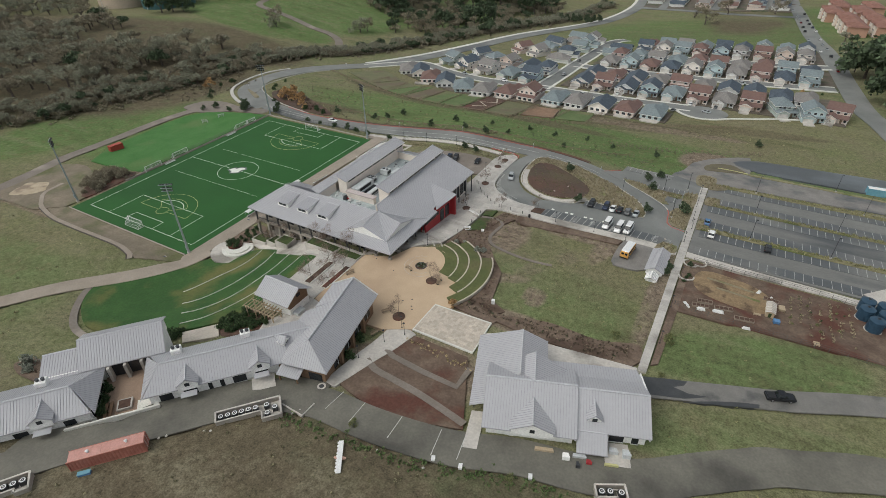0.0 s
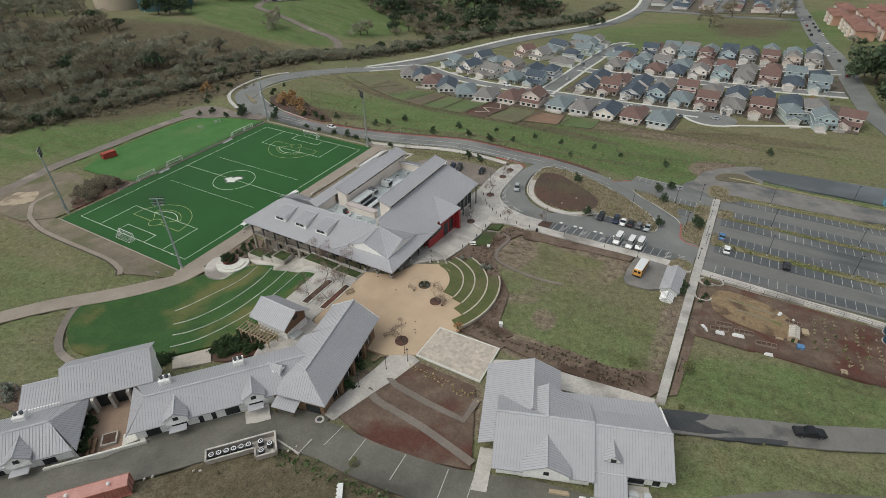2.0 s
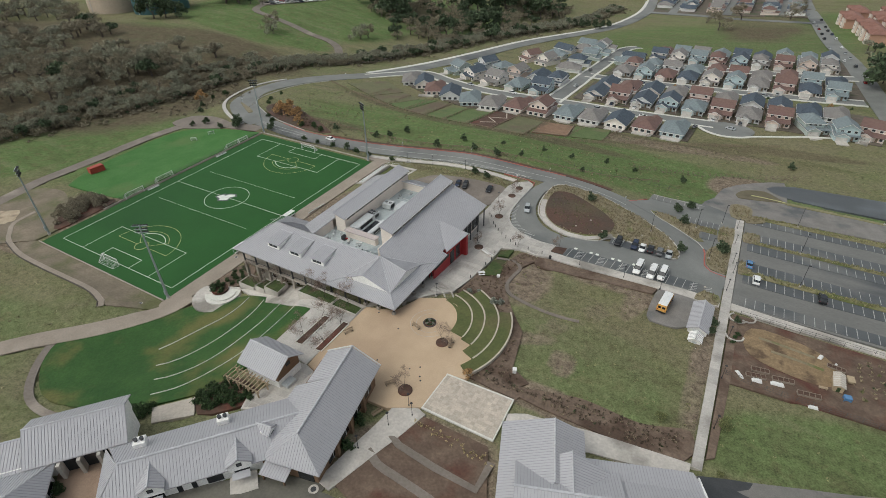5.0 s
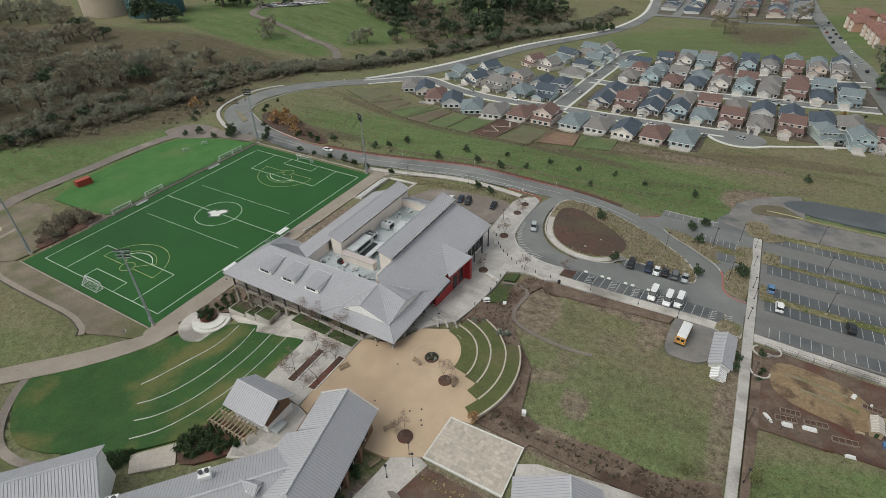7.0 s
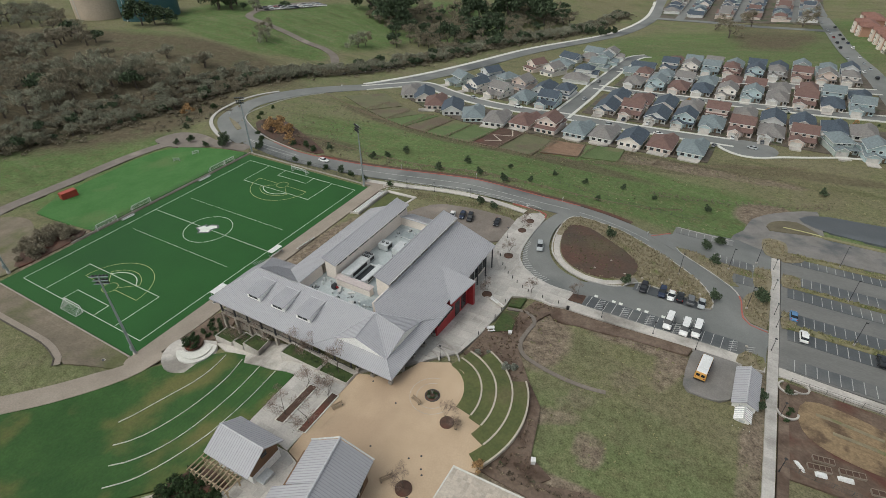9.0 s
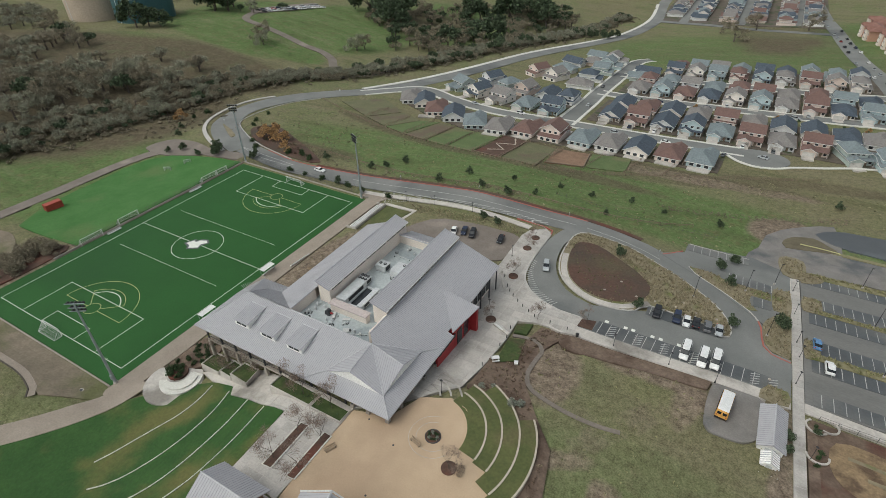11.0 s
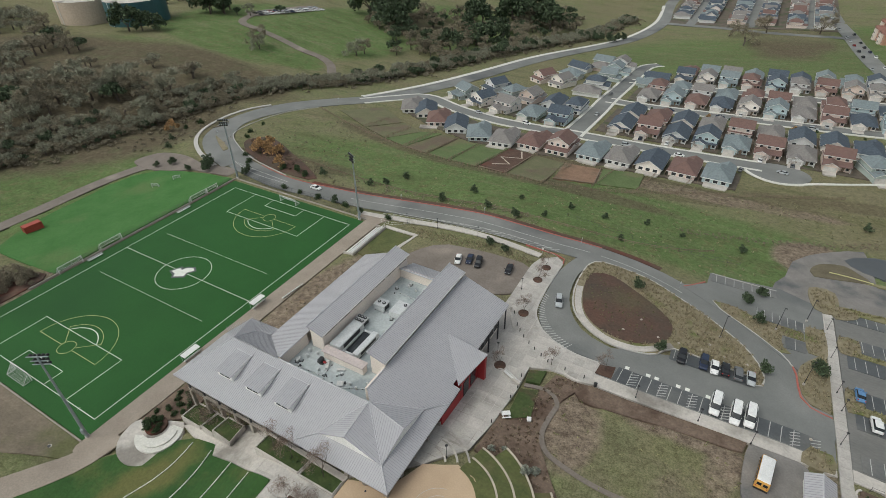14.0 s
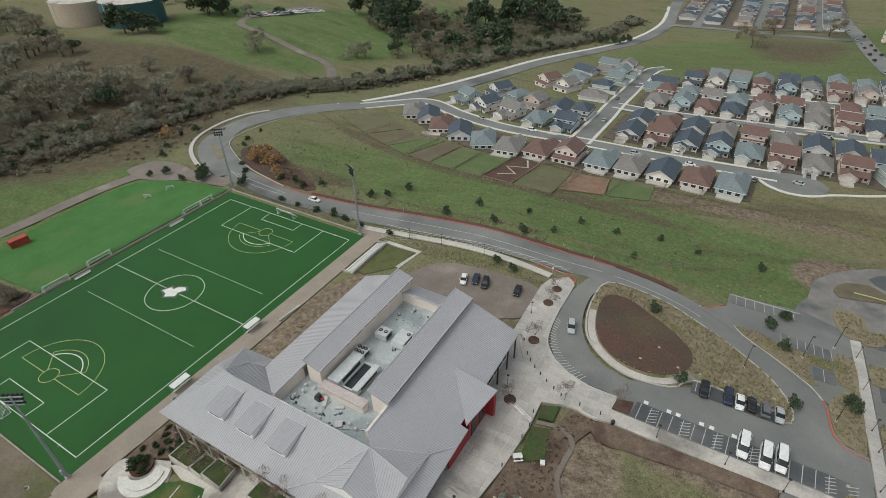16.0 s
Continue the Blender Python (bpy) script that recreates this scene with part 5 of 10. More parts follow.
for y0 in (39.4, 42.6):
    slab(school, "window", WINDOW, 71.28, 71.4, y0, y0 + 2.2, 8.2, 12.2)


# ---- rooftop equipment in the well ----
def air_handler(x, y, w, d, h, fans, label):
    ob = empty("rooftop_unit", pose(x, y, 14.4), label, "air conditioner", "rooftop units")
    part("body", box(-w / 2, w / 2, -d / 2, d / 2, 0.25, h), GALV, ob)
    for sx in (-1, 1):
        part("skid", box(sx * w * 0.4 - 0.08, sx * w * 0.4 + 0.08, -d / 2, d / 2, 0, 0.25), STEEL, ob)
    part("side_grille", box(w / 2, w / 2 + 0.04, -d * 0.35, d * 0.35, 0.5, h - 0.3), DARK, ob)
    for fx, fy in fans:
        part("fan_guard", tube((fx, fy, h), (fx, fy, h + 0.15), 0.42, sides=14), STEEL, ob)
        part("fan_hub", tube((fx, fy, h + 0.15), (fx, fy, h + 0.2), 0.14, sides=8), GALV, ob)


air_handler(44.4, 36.0, 2.7, 8.2, 2.2, [], "long white rooftop air handling unit")
air_handler(49.3, 36.2, 1.3, 7.6, 1.5, [], "long white rooftop duct unit")
air_handler(43.9, 41.7, 2.8, 2.4, 1.7, [(-0.8, -0.6), (0, -0.6), (0.8, -0.6), (-0.8, 0.6), (0, 0.6), (0.8, 0.6)], "white condenser unit with six fans")
air_handler(44.9, 48.4, 2.9, 2.6, 1.9, [(-0.6, 0), (0.7, 0)], "white boxy rooftop air unit")
air_handler(49.6, 48.8, 3.0, 4.2, 2.0, [(0.9, 1.2)], "white rounded rooftop unit")
skylight = empty("roof_skylight", pose(47.2, 36.2, 14.4), "dark glazed skylight with a white curb on the flat roof", "skylight")
part("pane", box(-1.0, 1.0, -3.4, 3.4, 0.2, 0.55), WINDOW, skylight)
for s in (-1, 1):
    part("curb", box(s * 1.2 - 0.2, s * 1.2 + 0.2, -3.8, 3.8, 0, 0.9), GALV, skylight)
    part("curb", box(-1.0, 1.0, s * 3.6 - 0.2, s * 3.6 + 0.2, 0, 0.9), GALV, skylight)
for k, (x, y, r, h) in enumerate(((39.2, 26.5, 0.35, 0.8), (40.0, 28.0, 0.35, 0.8), (39.4, 29.4, 0.35, 0.8), (41.4, 29.6, 0.3, 0.6), (44.6, 26.2, 0.25, 0.5), (52.6, 26.3, 0.35, 0.6), (54.3, 26.0, 0.3, 0.6), (47.0, 24.8, 0.2, 0.5), (49.2, 27.2, 0.2, 0.4), (51.0, 24.6, 0.3, 0.5), (55.6, 28.0, 0.25, 0.5), (46.2, 58, 0.3, 0.5), (50, 47.5, 0.25, 0.5), (52.4, 46, 0.25, 0.5), (48.6, 57.4, 0.25, 0.4))):
    ob = empty("roof_vent", pose(x, y, 14.4), "small galvanised roof vent", "vent", "roof vents")
    part("pipe", tube((0, 0, 0), (0, 0, h), r * 0.7, sides=10), GALV, ob)
    part("cowl", tube((0, 0, h), (0, 0, h + 0.2), r, r * 0.6, sides=10), GALV, ob)
for x, y, w, d in ((50.8, 25.4, 1.2, 1.2), (48.6, 28.4, 1.6, 0.5), (45.2, 28.2, 0.6, 2.2)):
    ob = empty("roof_hatch", pose(x, y, 14.4, 0, 0, 30), "white roof hatch on the flat roof", "hatch")
    part("curb", box(-w / 2, w / 2, -d / 2, d / 2, 0, 0.35), GALV, ob)
    part("lid", box(-w / 2 - 0.06, w / 2 + 0.06, -d / 2 - 0.06, d / 2 + 0.06, 0.35, 0.45), TRIM_GREY, ob)
fan = empty("exhaust_fan", pose(43.6, 28.2, 14.4), "dark rooftop exhaust fan with a red motor", "fan")
part("base", box(-0.7, 0.7, -0.5, 0.5, 0, 0.5), STEEL, fan)
part("housing", tube((0, -0.5, 0.9), (0, 0.5, 0.9), 0.55, sides=14), STEEL, fan)
part("motor", tube((0.7, 0, 0.6), (1.3, 0, 0.6), 0.25, sides=10), RED_WALL, fan)

well = random.Random(9)
for k in range(26):
    x, y = (well.uniform(38.6, 57), well.uniform(23.8, 28.8)) if k < 17 else (well.uniform(43.6, 53), well.uniform(46, 59))
    size = well.uniform(0.12, 0.3)
    ob = empty("roof_pipe", pose(x, y, 14.4, 0, 0, well.uniform(0, 90)), "small dark pipe flashing on the flat roof", "pipe", "roof pipes")
    part("flashing", box(-size * 1.6, size * 1.6, -size * 1.6, size * 1.6, 0, 0.06), STEEL if k % 3 else GALV, ob)
    part("stub", tube((0, 0, 0), (0, 0, 0.3 + size), size, size * 0.9, 8), GALV if k % 3 else STEEL, ob)
for x0, y0, x1, y1 in ((39.5, 25, 46, 25.4), (46, 25.4, 46, 29), (50, 24, 56, 27), (44, 47.6, 52, 47.2), (45, 55, 52.6, 54.6)):
    ob = empty("roof_conduit", pose(0, 0, 14.4), "thin grey conduit across the flat roof", "pipe", "roof conduits")
    part("pipe", tube((x0, y0, 0.16), (x1, y1, 0.16), 0.07, 0.07, 6), GALV, ob)
    for f in (0.1, 0.5, 0.9):
        px, py = x0 + (x1 - x0) * f, y0 + (y1 - y0) * f
        part("block", box(px - 0.15, px + 0.15, py - 0.15, py + 0.15, 0, 0.1), STEEL, ob)


# ---- classroom wings and hall: each laid out along its own axis ----
class Frame:
    """Plan axes of a turned building: `a` runs along it, `n` across it."""

    def __init__(self, ax, ay, nx, ny):
        self.a, self.n = Vector((ax, ay)), Vector((nx, ny))

    def p(self, a, n, z):
        q = self.a * a + self.n * n
        return (q.x, q.y, z)

    def box(self, parent, name, mat, a0, a1, n0, n1, z0, z1, label=""):
        bm = bmesh.new()
        poly = [self.p(a, n, 0)[:2] for a, n in ((a0, n0), (a1, n0), (a1, n1), (a0, n1))]
        prism(bm, poly, z0, z1)
        return part(name, bm, mat, parent, label)

    def roof(self, parent, pts, **kw):
        return roof_plane(parent, [self.p(*q) for q in pts], **kw)

    def wall(self, parent, pts, mat, thick=0.25):
        return wall_poly(parent, [self.p(*q) for q in pts], thick, mat)


W = Frame(0.651, 0.759, 0.759, -0.651)
SEAM_WIDE = 0.52


def gable_dormer(f, parent, a, n, z, width, depth, height, wall=None):
    """A small gabled dormer or porch roof that looks along +n."""
    d = f.box(parent, "dormer", wall or WHITE_WALL, a - width / 2 + 0.3, a + width / 2 - 0.3, n - depth, n - 0.25, z - 1.6, z, "white gabled dormer")
    top = z + height
    for s in (-1, 1):
        f.roof(d, [(a, n, top), (a + s * width / 2, n, z), (a + s * width / 2, n - depth * 0.55, z), (a, n - depth * 1.7, top)], name="dormer_roof", pitch=SEAM_WIDE)
    f.wall(d, [(a - width / 2 + 0.4, n - 0.2, z - 0.05), (a + width / 2 - 0.4, n - 0.2, z - 0.05), (a, n - 0.2, top - 0.3)], wall or WHITE_WALL)
    f.box(d, "window", WINDOW, a - 0.45, a + 0.45, n - 0.22, n - 0.1, z - 0.5, z + 0.3)


def cowl_vents(f, parent, a, n, z):
    v = f.box(parent, "vent_housing", WHITE_WALL, a - 1.0, a + 1.0, n - 0.9, n + 0.9, z - 0.8, z + 0.55, "white roof ventilator with two dark caps")
    for s in (-0.5, 0.5):
        x, y, q = f.p(a + s, n, z + 0.55)
        part("cap", tube((x, y, q), (x, y, q + 0.55), 0.3, 0.38, sides=10), STEEL, v)


def wing_piece(a0, a1, label, hip_lo=0.0, hip_hi=0.0):
    ob = empty("classroom_wing", pose(0, 0, 0), label, "school building", "classroom wings")
    rn, rz, sn, sz, nn, nz = 73.2, 18.0, 78.7, 15.0, 65.7, 14.2
    W.roof(ob, [(a0 + hip_lo, rn, rz), (a1 - hip_hi, rn, rz), (a1, sn, sz), (a0, sn, sz)], pitch=SEAM_WIDE)
    W.roof(ob, [(a0 + hip_lo, rn, rz), (a1 - hip_hi, rn, rz), (a1, nn, nz), (a0, nn, nz)], pitch=SEAM_WIDE)
    W.box(ob, "ridge_cap", CAP, a0 + hip_lo, a1 - hip_hi, rn - 0.2, rn + 0.2, rz - 0.02, rz + 0.1)
    W.box(ob, "wall", WHITE_WALL, a0 + 0.8, a1 - 0.8, nn + 0.8, sn - 0.9, 7, 14.3)
    if hip_lo:
        W.roof(ob, [(a0 + hip_lo, rn, rz), (a0 - 0.5, nn, nz), (a0 - 0.5, sn, sz - 0.4)], pitch=SEAM_WIDE)
    if hip_hi:
        W.roof(ob, [(a1 - hip_hi, rn, rz), (a1 + 0.5, nn, nz), (a1 + 0.5, sn, sz - 0.4)], pitch=SEAM_WIDE)
    return ob


mid = wing_piece(-3.2, 33, "long white classroom wing with a grey standing-seam roof", hip_lo=3.4)
for a in (5.2, 19.2):
    gable_dormer(W, mid, a, 79.0, 16.0, 4.4, 2.9, 1.4)
    W.box(mid, "porch", CONCRETE, a - 2.3, a + 2.3, 78.2, 82.0, 9, 12.0 + a * 0.02)
    W.box(mid, "awning", ROOF, a - 1.5, a + 1.5, 78.9, 80.4, 14.05, 14.17)
    W.box(mid, "door", WINDOW, a - 1.3, a + 1.3, 77.75, 77.95, 11.6, 13.8)
for a0, a1 in ((-0.6, 1.8), (8.6, 9.4), (10.9, 11.7), (13.4, 16.0), (23.4, 24.6)):
    win = W.box(mid, "window", WINDOW, a0, a1, 77.72, 77.9, 12.0, 13.8)
    W.box(win, "sill", TRIM_GREY, a0 - 0.1, a1 + 0.1, 77.8, 78.0, 11.85, 12.0)
cowl_vents(W, mid, 3.0, 68.6, 16.6)
cowl_vents(W, mid, 17.0, 68.6, 16.6)
for a, n in ((9, 75.2), (9.6, 76.3), (0.6, 77.2)):
    x, y, z = W.p(a, n, 17.0 - (n - 73.2) * 0.55)
    part("roof_pipe", tube((x, y, z - 0.6), (x, y, z + 0.9), 0.16, sides=8), GALV, mid)
west = wing_piece(-46, -12.2, "white classroom wing beside the courtyard with a grey roof", hip_hi=3.6)
for a in (-20.5,):
    gable_dormer(W, west, a, 79.0, 16.0, 4.4, 2.9, 1.4)
    W.box(west, "awning", ROOF, a - 1.5, a + 1.5, 78.9, 80.4, 14.05, 14.17)
    W.box(west, "porch", CONCRETE, a - 2.3, a + 2.3, 78.2, 82.0, 9, 11.8)
cowl_vents(W, west, -22.0, 68.6, 16.6)
for a0, a1 in ((-30, -28.4), (-26, -23.6), (-17.6, -15.6)):
    W.box(west, "window", WINDOW, a0, a1, 77.72, 77.9, 11.8, 13.6)
for k in range(3):
    W.box(west, "window", WINDOW, -13.05, -12.9, 67.5 + 3.4 * k, 70 + 3.4 * k, 11, 13.6)
court = empty("courtyard_hall", pose(0, 0, 0), "tall white hall with a grey roof on the courtyard", "school building")
W.roof(court, [(-16.6, 60.2, 18.5), (0.2, 60.2, 18.5), (0.2, 66.2, 14.7), (-16.6, 66.2, 14.7)], pitch=SEAM_WIDE)
W.roof(court, [(-16.6, 60.2, 18.5), (0.2, 60.2, 18.5), (0.2, 56.2, 16.6), (-16.6, 56.2, 16.6)], pitch=SEAM_WIDE)
W.box(court, "wall", WHITE_WALL, -16, -0.5, 57, 65.3, 4, 14.5)
W.wall(court, [(-0.5, 57, 14), (-0.5, 65.3, 14), (-0.5, 65.3, 14.9), (-0.5, 60.2, 18.2), (-0.5, 57, 16.8)], WHITE_WALL)
for k in range(3):
    W.box(court, "pillar", CONCRETE, -11.4 + 3.2 * k, -10.8 + 3.2 * k, 65.4, 67.0, 8, 14.4)
W.roof(court, [(-24, 59.6, 16.0), (-16.7, 59.6, 16.0), (-16.7, 66, 14.4), (-24, 66, 14.4)], pitch=SEAM_WIDE)
W.box(court, "wall", WHITE_WALL, -23.4, -16.7, 60.4, 65.4, 4, 14.6)
W.box(court, "glass_front", WINDOW, -12.2, -3.6, 65.3, 65.45, 10.6, 14.2)

BRICK_PAVING = material("brown_paving", (0.26, 0.18, 0.13), (0.32, 0.23, 0.17), 0.4, 0.95, 4, 0.1)
structure("courtyard", drape([W.p(a, n, 0)[:2] for a, n in ((-12.6, 65), (-3, 65), (-3, 80), (-12.6, 80))], 0.1, level=10.6), BRICK_PAVING, "brown paved courtyard", "courtyard")
ob = empty("courtyard_wall", pose(0, 0, 0), "low white wall and stair beside the courtyard", "wall")
W.box(ob, "wall", WHITE_CONC, -17.4, -0.6, 79.2, 79.6, 9, 13.15)
W.box(ob, "wall", WHITE_CONC, -17.4, -12.4, 77.6, 77.9, 9, 12.4)
for k in range(5):
    W.box(ob, "step", WHITE_CONC, -5.6 + 0.9 * k, -4.7 + 0.9 * k, 74.6 + 0.3 * k, 79.2, 9, 11.0 + 0.34 * k)
ob = empty("planter_box", pose(0, 0, 0), "square raised planter with a pale rim", "planter")
W.box(ob, "rim", CONCRETE, -9.4, -6.6, 73.4, 76.2, 10, 11.25)
W.box(ob, "soil", MULCH, -9.1, -6.9, 73.7, 75.9, 11.25, 11.3)
for k in range(2):
    ob = empty("picnic_table", pose(0, 0, 0), "brown wooden picnic table", "table", "courtyard tables")
    W.box(ob, "top", WOOD, -11.6 + 0.9 * k, -11.0 + 0.9 * k, 73.5, 78.5 - k, 11.3, 11.42)
    W.box(ob, "leg", WOOD, -11.5 + 0.9 * k, -11.1 + 0.9 * k, 74, 74.3, 10.6, 11.3)
    W.box(ob, "leg", WOOD, -11.5 + 0.9 * k, -11.1 + 0.9 * k, 77, 77.3, 10.6, 11.3)

E = Frame(0.205, -0.979, 0.979, 0.205)
arts = empty("arts_wing", pose(0, 0, 0), "brown wood-clad wing with a grey gable roof beside the plaza", "school building")
rf, rz = 71.7, 19.8
E.roof(arts, [(23.2, rf, rz), (44.5, rf, rz), (48.6, 77.4, 15.7), (22.9, 77.4, 15.7)], pitch=SEAM_WIDE)
E.roof(arts, [(23.2, rf, rz), (31.5, rf, rz), (31.5, 65.6, 16.4), (22.9, 65.6, 16.4)], pitch=SEAM_WIDE)
E.roof(arts, [(31.5, rf, rz), (44.5, rf, rz), (44.5, 62.6, 14.2), (31.5, 62.6, 14.2)], pitch=SEAM_WIDE)
E.roof(arts, [(44.5, rf, rz), (48.6, 77.4, 15.7), (48.6, 67.2, 15.7)], pitch=SEAM_WIDE)
E.roof(arts, [(44.5, rf, rz), (48.6, 67.2, 15.7), (44.5, 62.6, 14.2)], pitch=SEAM_WIDE)
part("ridge_cap", tube(E.p(22.9, rf, rz + 0.02), E.p(44.6, rf, rz + 0.02), 0.22, 0.22, 8), CAP, arts)
for n, z in ((77.5, 15.72), (65.5, 16.42)):
    part("verge", tube(E.p(22.9, rf, rz + 0.05), E.p(22.7, n, z), 0.16, 0.16, 6), TRIM_GREY, arts)
E.box(arts, "wall", WOOD, 24, 47.8, 64.4, 76.4, 8, 14.6)
E.box(arts, "wall", WOOD, 24, 47.8, 67, 76.2, 14.6, 15.8)
E.wall(arts, [(23.9, 65.8, 14), (23.9, 76.3, 14), (23.9, 76.3, 16.0), (23.9, rf, rz - 0.3), (23.9, 65.8, 16.2)], WOOD)
for k in range(4):
    win = E.box(arts, "window", WINDOW, 26 + 5 * k, 29 + 5 * k, 76.35, 76.5, 12.0, 14.4)
    E.box(win, "mullion", TRIM_GREY, 27.4 + 5 * k, 27.55 + 5 * k, 76.5, 76.56, 12.0, 14.4)
for a in (30.5, 36, 41.5):
    E.box(arts, "buttress", WOOD, a - 0.4, a + 0.4, 76.4, 77.2, 8, 15.0)
gable_dormer(E, arts, 44.0, 66.0, 17.6, 2.6, 2.0, 0.9)
E.roof(arts, [(47.4, 66.4, 14.75), (47.4, 71.6, 14.75), (50.4, 71.6, 14.1), (50.4, 66.4, 14.1)], name="porch_roof", pitch=SEAM_WIDE)
for f in (66.9, 71.0):
    E.box(arts, "porch_post", WOOD, 49.9, 50.15, f - 0.12, f + 0.12, 9, 13.95)
E.box(arts, "garage_door", WINDOW, 47.75, 47.9, 72.6, 75.6, 11.2, 14.0)
E.box(arts, "entry_door", WINDOW, 47.75, 47.9, 67.6, 70.6, 11.2, 13.8)

# ---- kiosk with pergola ----
kiosk = empty("kiosk", pose(0, 0, 0), "small brown and white pavilion with a grey gable roof", "pavilion")
for y0, z0 in ((-19.0, 13.9), (-10.2, 13.9)):
    roof_plane(kiosk, [(52.0, -14.4, 16.6), (62.9, -14.4, 16.6), (62.9, y0, z0), (52.0, y0, z0)], pitch=SEAM_WIDE)
part("wall", box(53, 62.2, -17.8, -11.2, 5, 11.9), WHITE_WALL, kiosk)
part("wall", box(53, 62.1, -17.7, -11.3, 11.9, 13.9), WOOD, kiosk)
wall_poly(kiosk, [(62.2, -17.8, 13.8), (62.2, -11.2, 13.8), (62.2, -14.4, 16.2)], 0.2, WOOD)
part("window", box(62.16, 62.3, -15, -13.8, 14.0, 14.9), WINDOW, kiosk)
part("counter", box(62.2, 64, -17.2, -14.6, 9.8, 10.9), GALV, kiosk)
pergola = empty("pergola", pose(0, 0, 0), "pale timber pergola beside the pavilion", "pergola")
for x in (51.4, 54.4, 57.4, 60.2):
    for y in (-21.8, -19.2):
        part("post", box(x - 0.12, x + 0.12, y - 0.12, y + 0.12, gz(x, y) - 0.3, 11.8), TIMBER, pergola)
for y in (-21.8, -19.2):
    part("beam", box(50.8, 60.8, y - 0.1, y + 0.1, 11.8, 12.1), TIMBER, pergola)
for k in range(11):
    part("rafter", box(51.0 + 0.94 * k, 51.14 + 0.94 * k, -22.4, -18.6, 12.1, 12.35), TIMBER, pergola)

# ---- south hall ----
H = Frame(0.94, 0.341, 0.341, -0.94)
hall = empty("south_hall", pose(0, 0, 0), "white hall with stepped grey standing-seam gable roofs", "school building")
H.roof(hall, [(102.0, 57.4, 19.1), (119.2, 57.4, 19.1), (119.2, 66.2, 15.0), (102.0, 66.2, 15.0)], pitch=SEAM_WIDE)
H.roof(hall, [(119.2, 57.5, 18.7), (132.3, 57.5, 18.7), (132.3, 64.4, 15.2), (124.6, 64.4, 15.2), (124.6, 67.6, 13.6), (118.4, 67.6, 13.6), (118.4, 64.4, 15.2)][:4] + [(119.2, 64.4, 15.2)], pitch=SEAM_WIDE)
H.roof(hall, [(119.2, 64.4, 15.2), (124.6, 64.4, 15.2), (124.6, 67.8, 13.5), (119.2, 67.8, 13.5)], pitch=SEAM_WIDE)
H.roof(hall, [(102.0, 57.4, 19.1), (119.2, 57.4, 19.1), (119.2, 50.5, 15.9), (102.0, 50.5, 15.9)], pitch=SEAM_WIDE)
H.roof(hall, [(119.2, 57.5, 18.7), (132.3, 57.5, 18.7), (132.3, 52.4, 16.4), (119.2, 52.4, 16.4)], pitch=SEAM_WIDE)
H.roof(hall, [(113.4, 52.4, 16.42), (132.3, 52.4, 16.42), (131.4, 48.2, 15.4), (113.4, 48.2, 15.4)], pitch=SEAM_WIDE, cap=False)
H.roof(hall, [(108.4, 43.2, 18.6), (108.4, 55.6, 18.6), (102.8, 61.6, 16.4), (99.2, 61.6, 15.0), (99.2, 42.6, 15.0)], pitch=SEAM_WIDE)
H.roof(hall, [(108.4, 43.2, 18.6), (108.4, 55.6, 18.6), (113.8, 55.6, 15.8), (113.8, 43.2, 15.8)], pitch=SEAM_WIDE)
H.roof(hall, [(111.2, 49.8, 19.15), (111.2, 57.4, 19.15), (104.6, 50.8, 16.05)], pitch=SEAM_WIDE)
H.roof(hall, [(111.2, 49.8, 19.15), (111.2, 57.4, 19.15), (118.6, 51.5, 15.95)], pitch=SEAM_WIDE)
H.box(hall, "ridge_cap", CAP, 102, 119.2, 57.2, 57.6, 19.05, 19.2)
H.box(hall, "ridge_cap", CAP, 119.2, 132.3, 57.3, 57.7, 18.65, 18.8)
H.box(hall, "wall", WHITE_WALL, 102.8, 118.6, 50, 65.2, 8, 15.4)
H.box(hall, "wall", WHITE_WALL, 118.6, 131.6, 49, 63.4, 8, 15.2)
H.box(hall, "wall", WHITE_WALL, 100.6, 113, 44.2, 50, 8, 15)
H.box(hall, "wall", WHITE_WALL, 119.8, 124, 63.4, 66.8, 8, 13.6)
H.wall(hall, [(132.0, 49, 14), (132.0, 64, 14), (132.0, 64, 15.2), (132.0, 57.5, 18.5), (132.0, 49, 15.4)], WHITE_WALL)
H.wall(hall, [(119.1, 57.5, 18.6), (119.1, 66, 15.0), (119.1, 66, 14.2), (119.1, 57.5, 17.6)], WHITE_WALL)
gable_dormer(H, hall, 111.2, 66.5, 15.8, 8.2, 3.7, 2.0)
gable_dormer(H, hall, 122.3, 62.9, 16.6, 3.0, 2.4, 1.25)
for a0, a1 in ((125.2, 127.8), (129.2, 130.4), (124.2, 124.9)):
    win = H.box(hall, "window", WINDOW, a0, a1, 63.36, 63.5, 12.2, 14.4)
    H.box(win, "sill", TRIM_GREY, a0 - 0.1, a1 + 0.1, 63.45, 63.65, 12.05, 12.2)
for k in range(3):
    H.box(hall, "post", STEEL, 99.8, 100.0, 46 + 6.6 * k, 46.2 + 6.6 * k, 8, 15)
H.box(hall, "railing", STEEL, 103, 113.5, 66.6, 66.7, 11.4, 11.5)
H.box(hall, "ramp", CONCRETE, 103, 116, 65.2, 66.8, 8, 11.0)
structure("hall_side_walk", drape([H.p(a, n, 0)[:2] for a, n in ((99.6, 60.5), (102.2, 60.5), (101.6, 69.6), (99, 69.6))], 0.2), CONCRETE, "pale concrete strip beside the hall", "path")
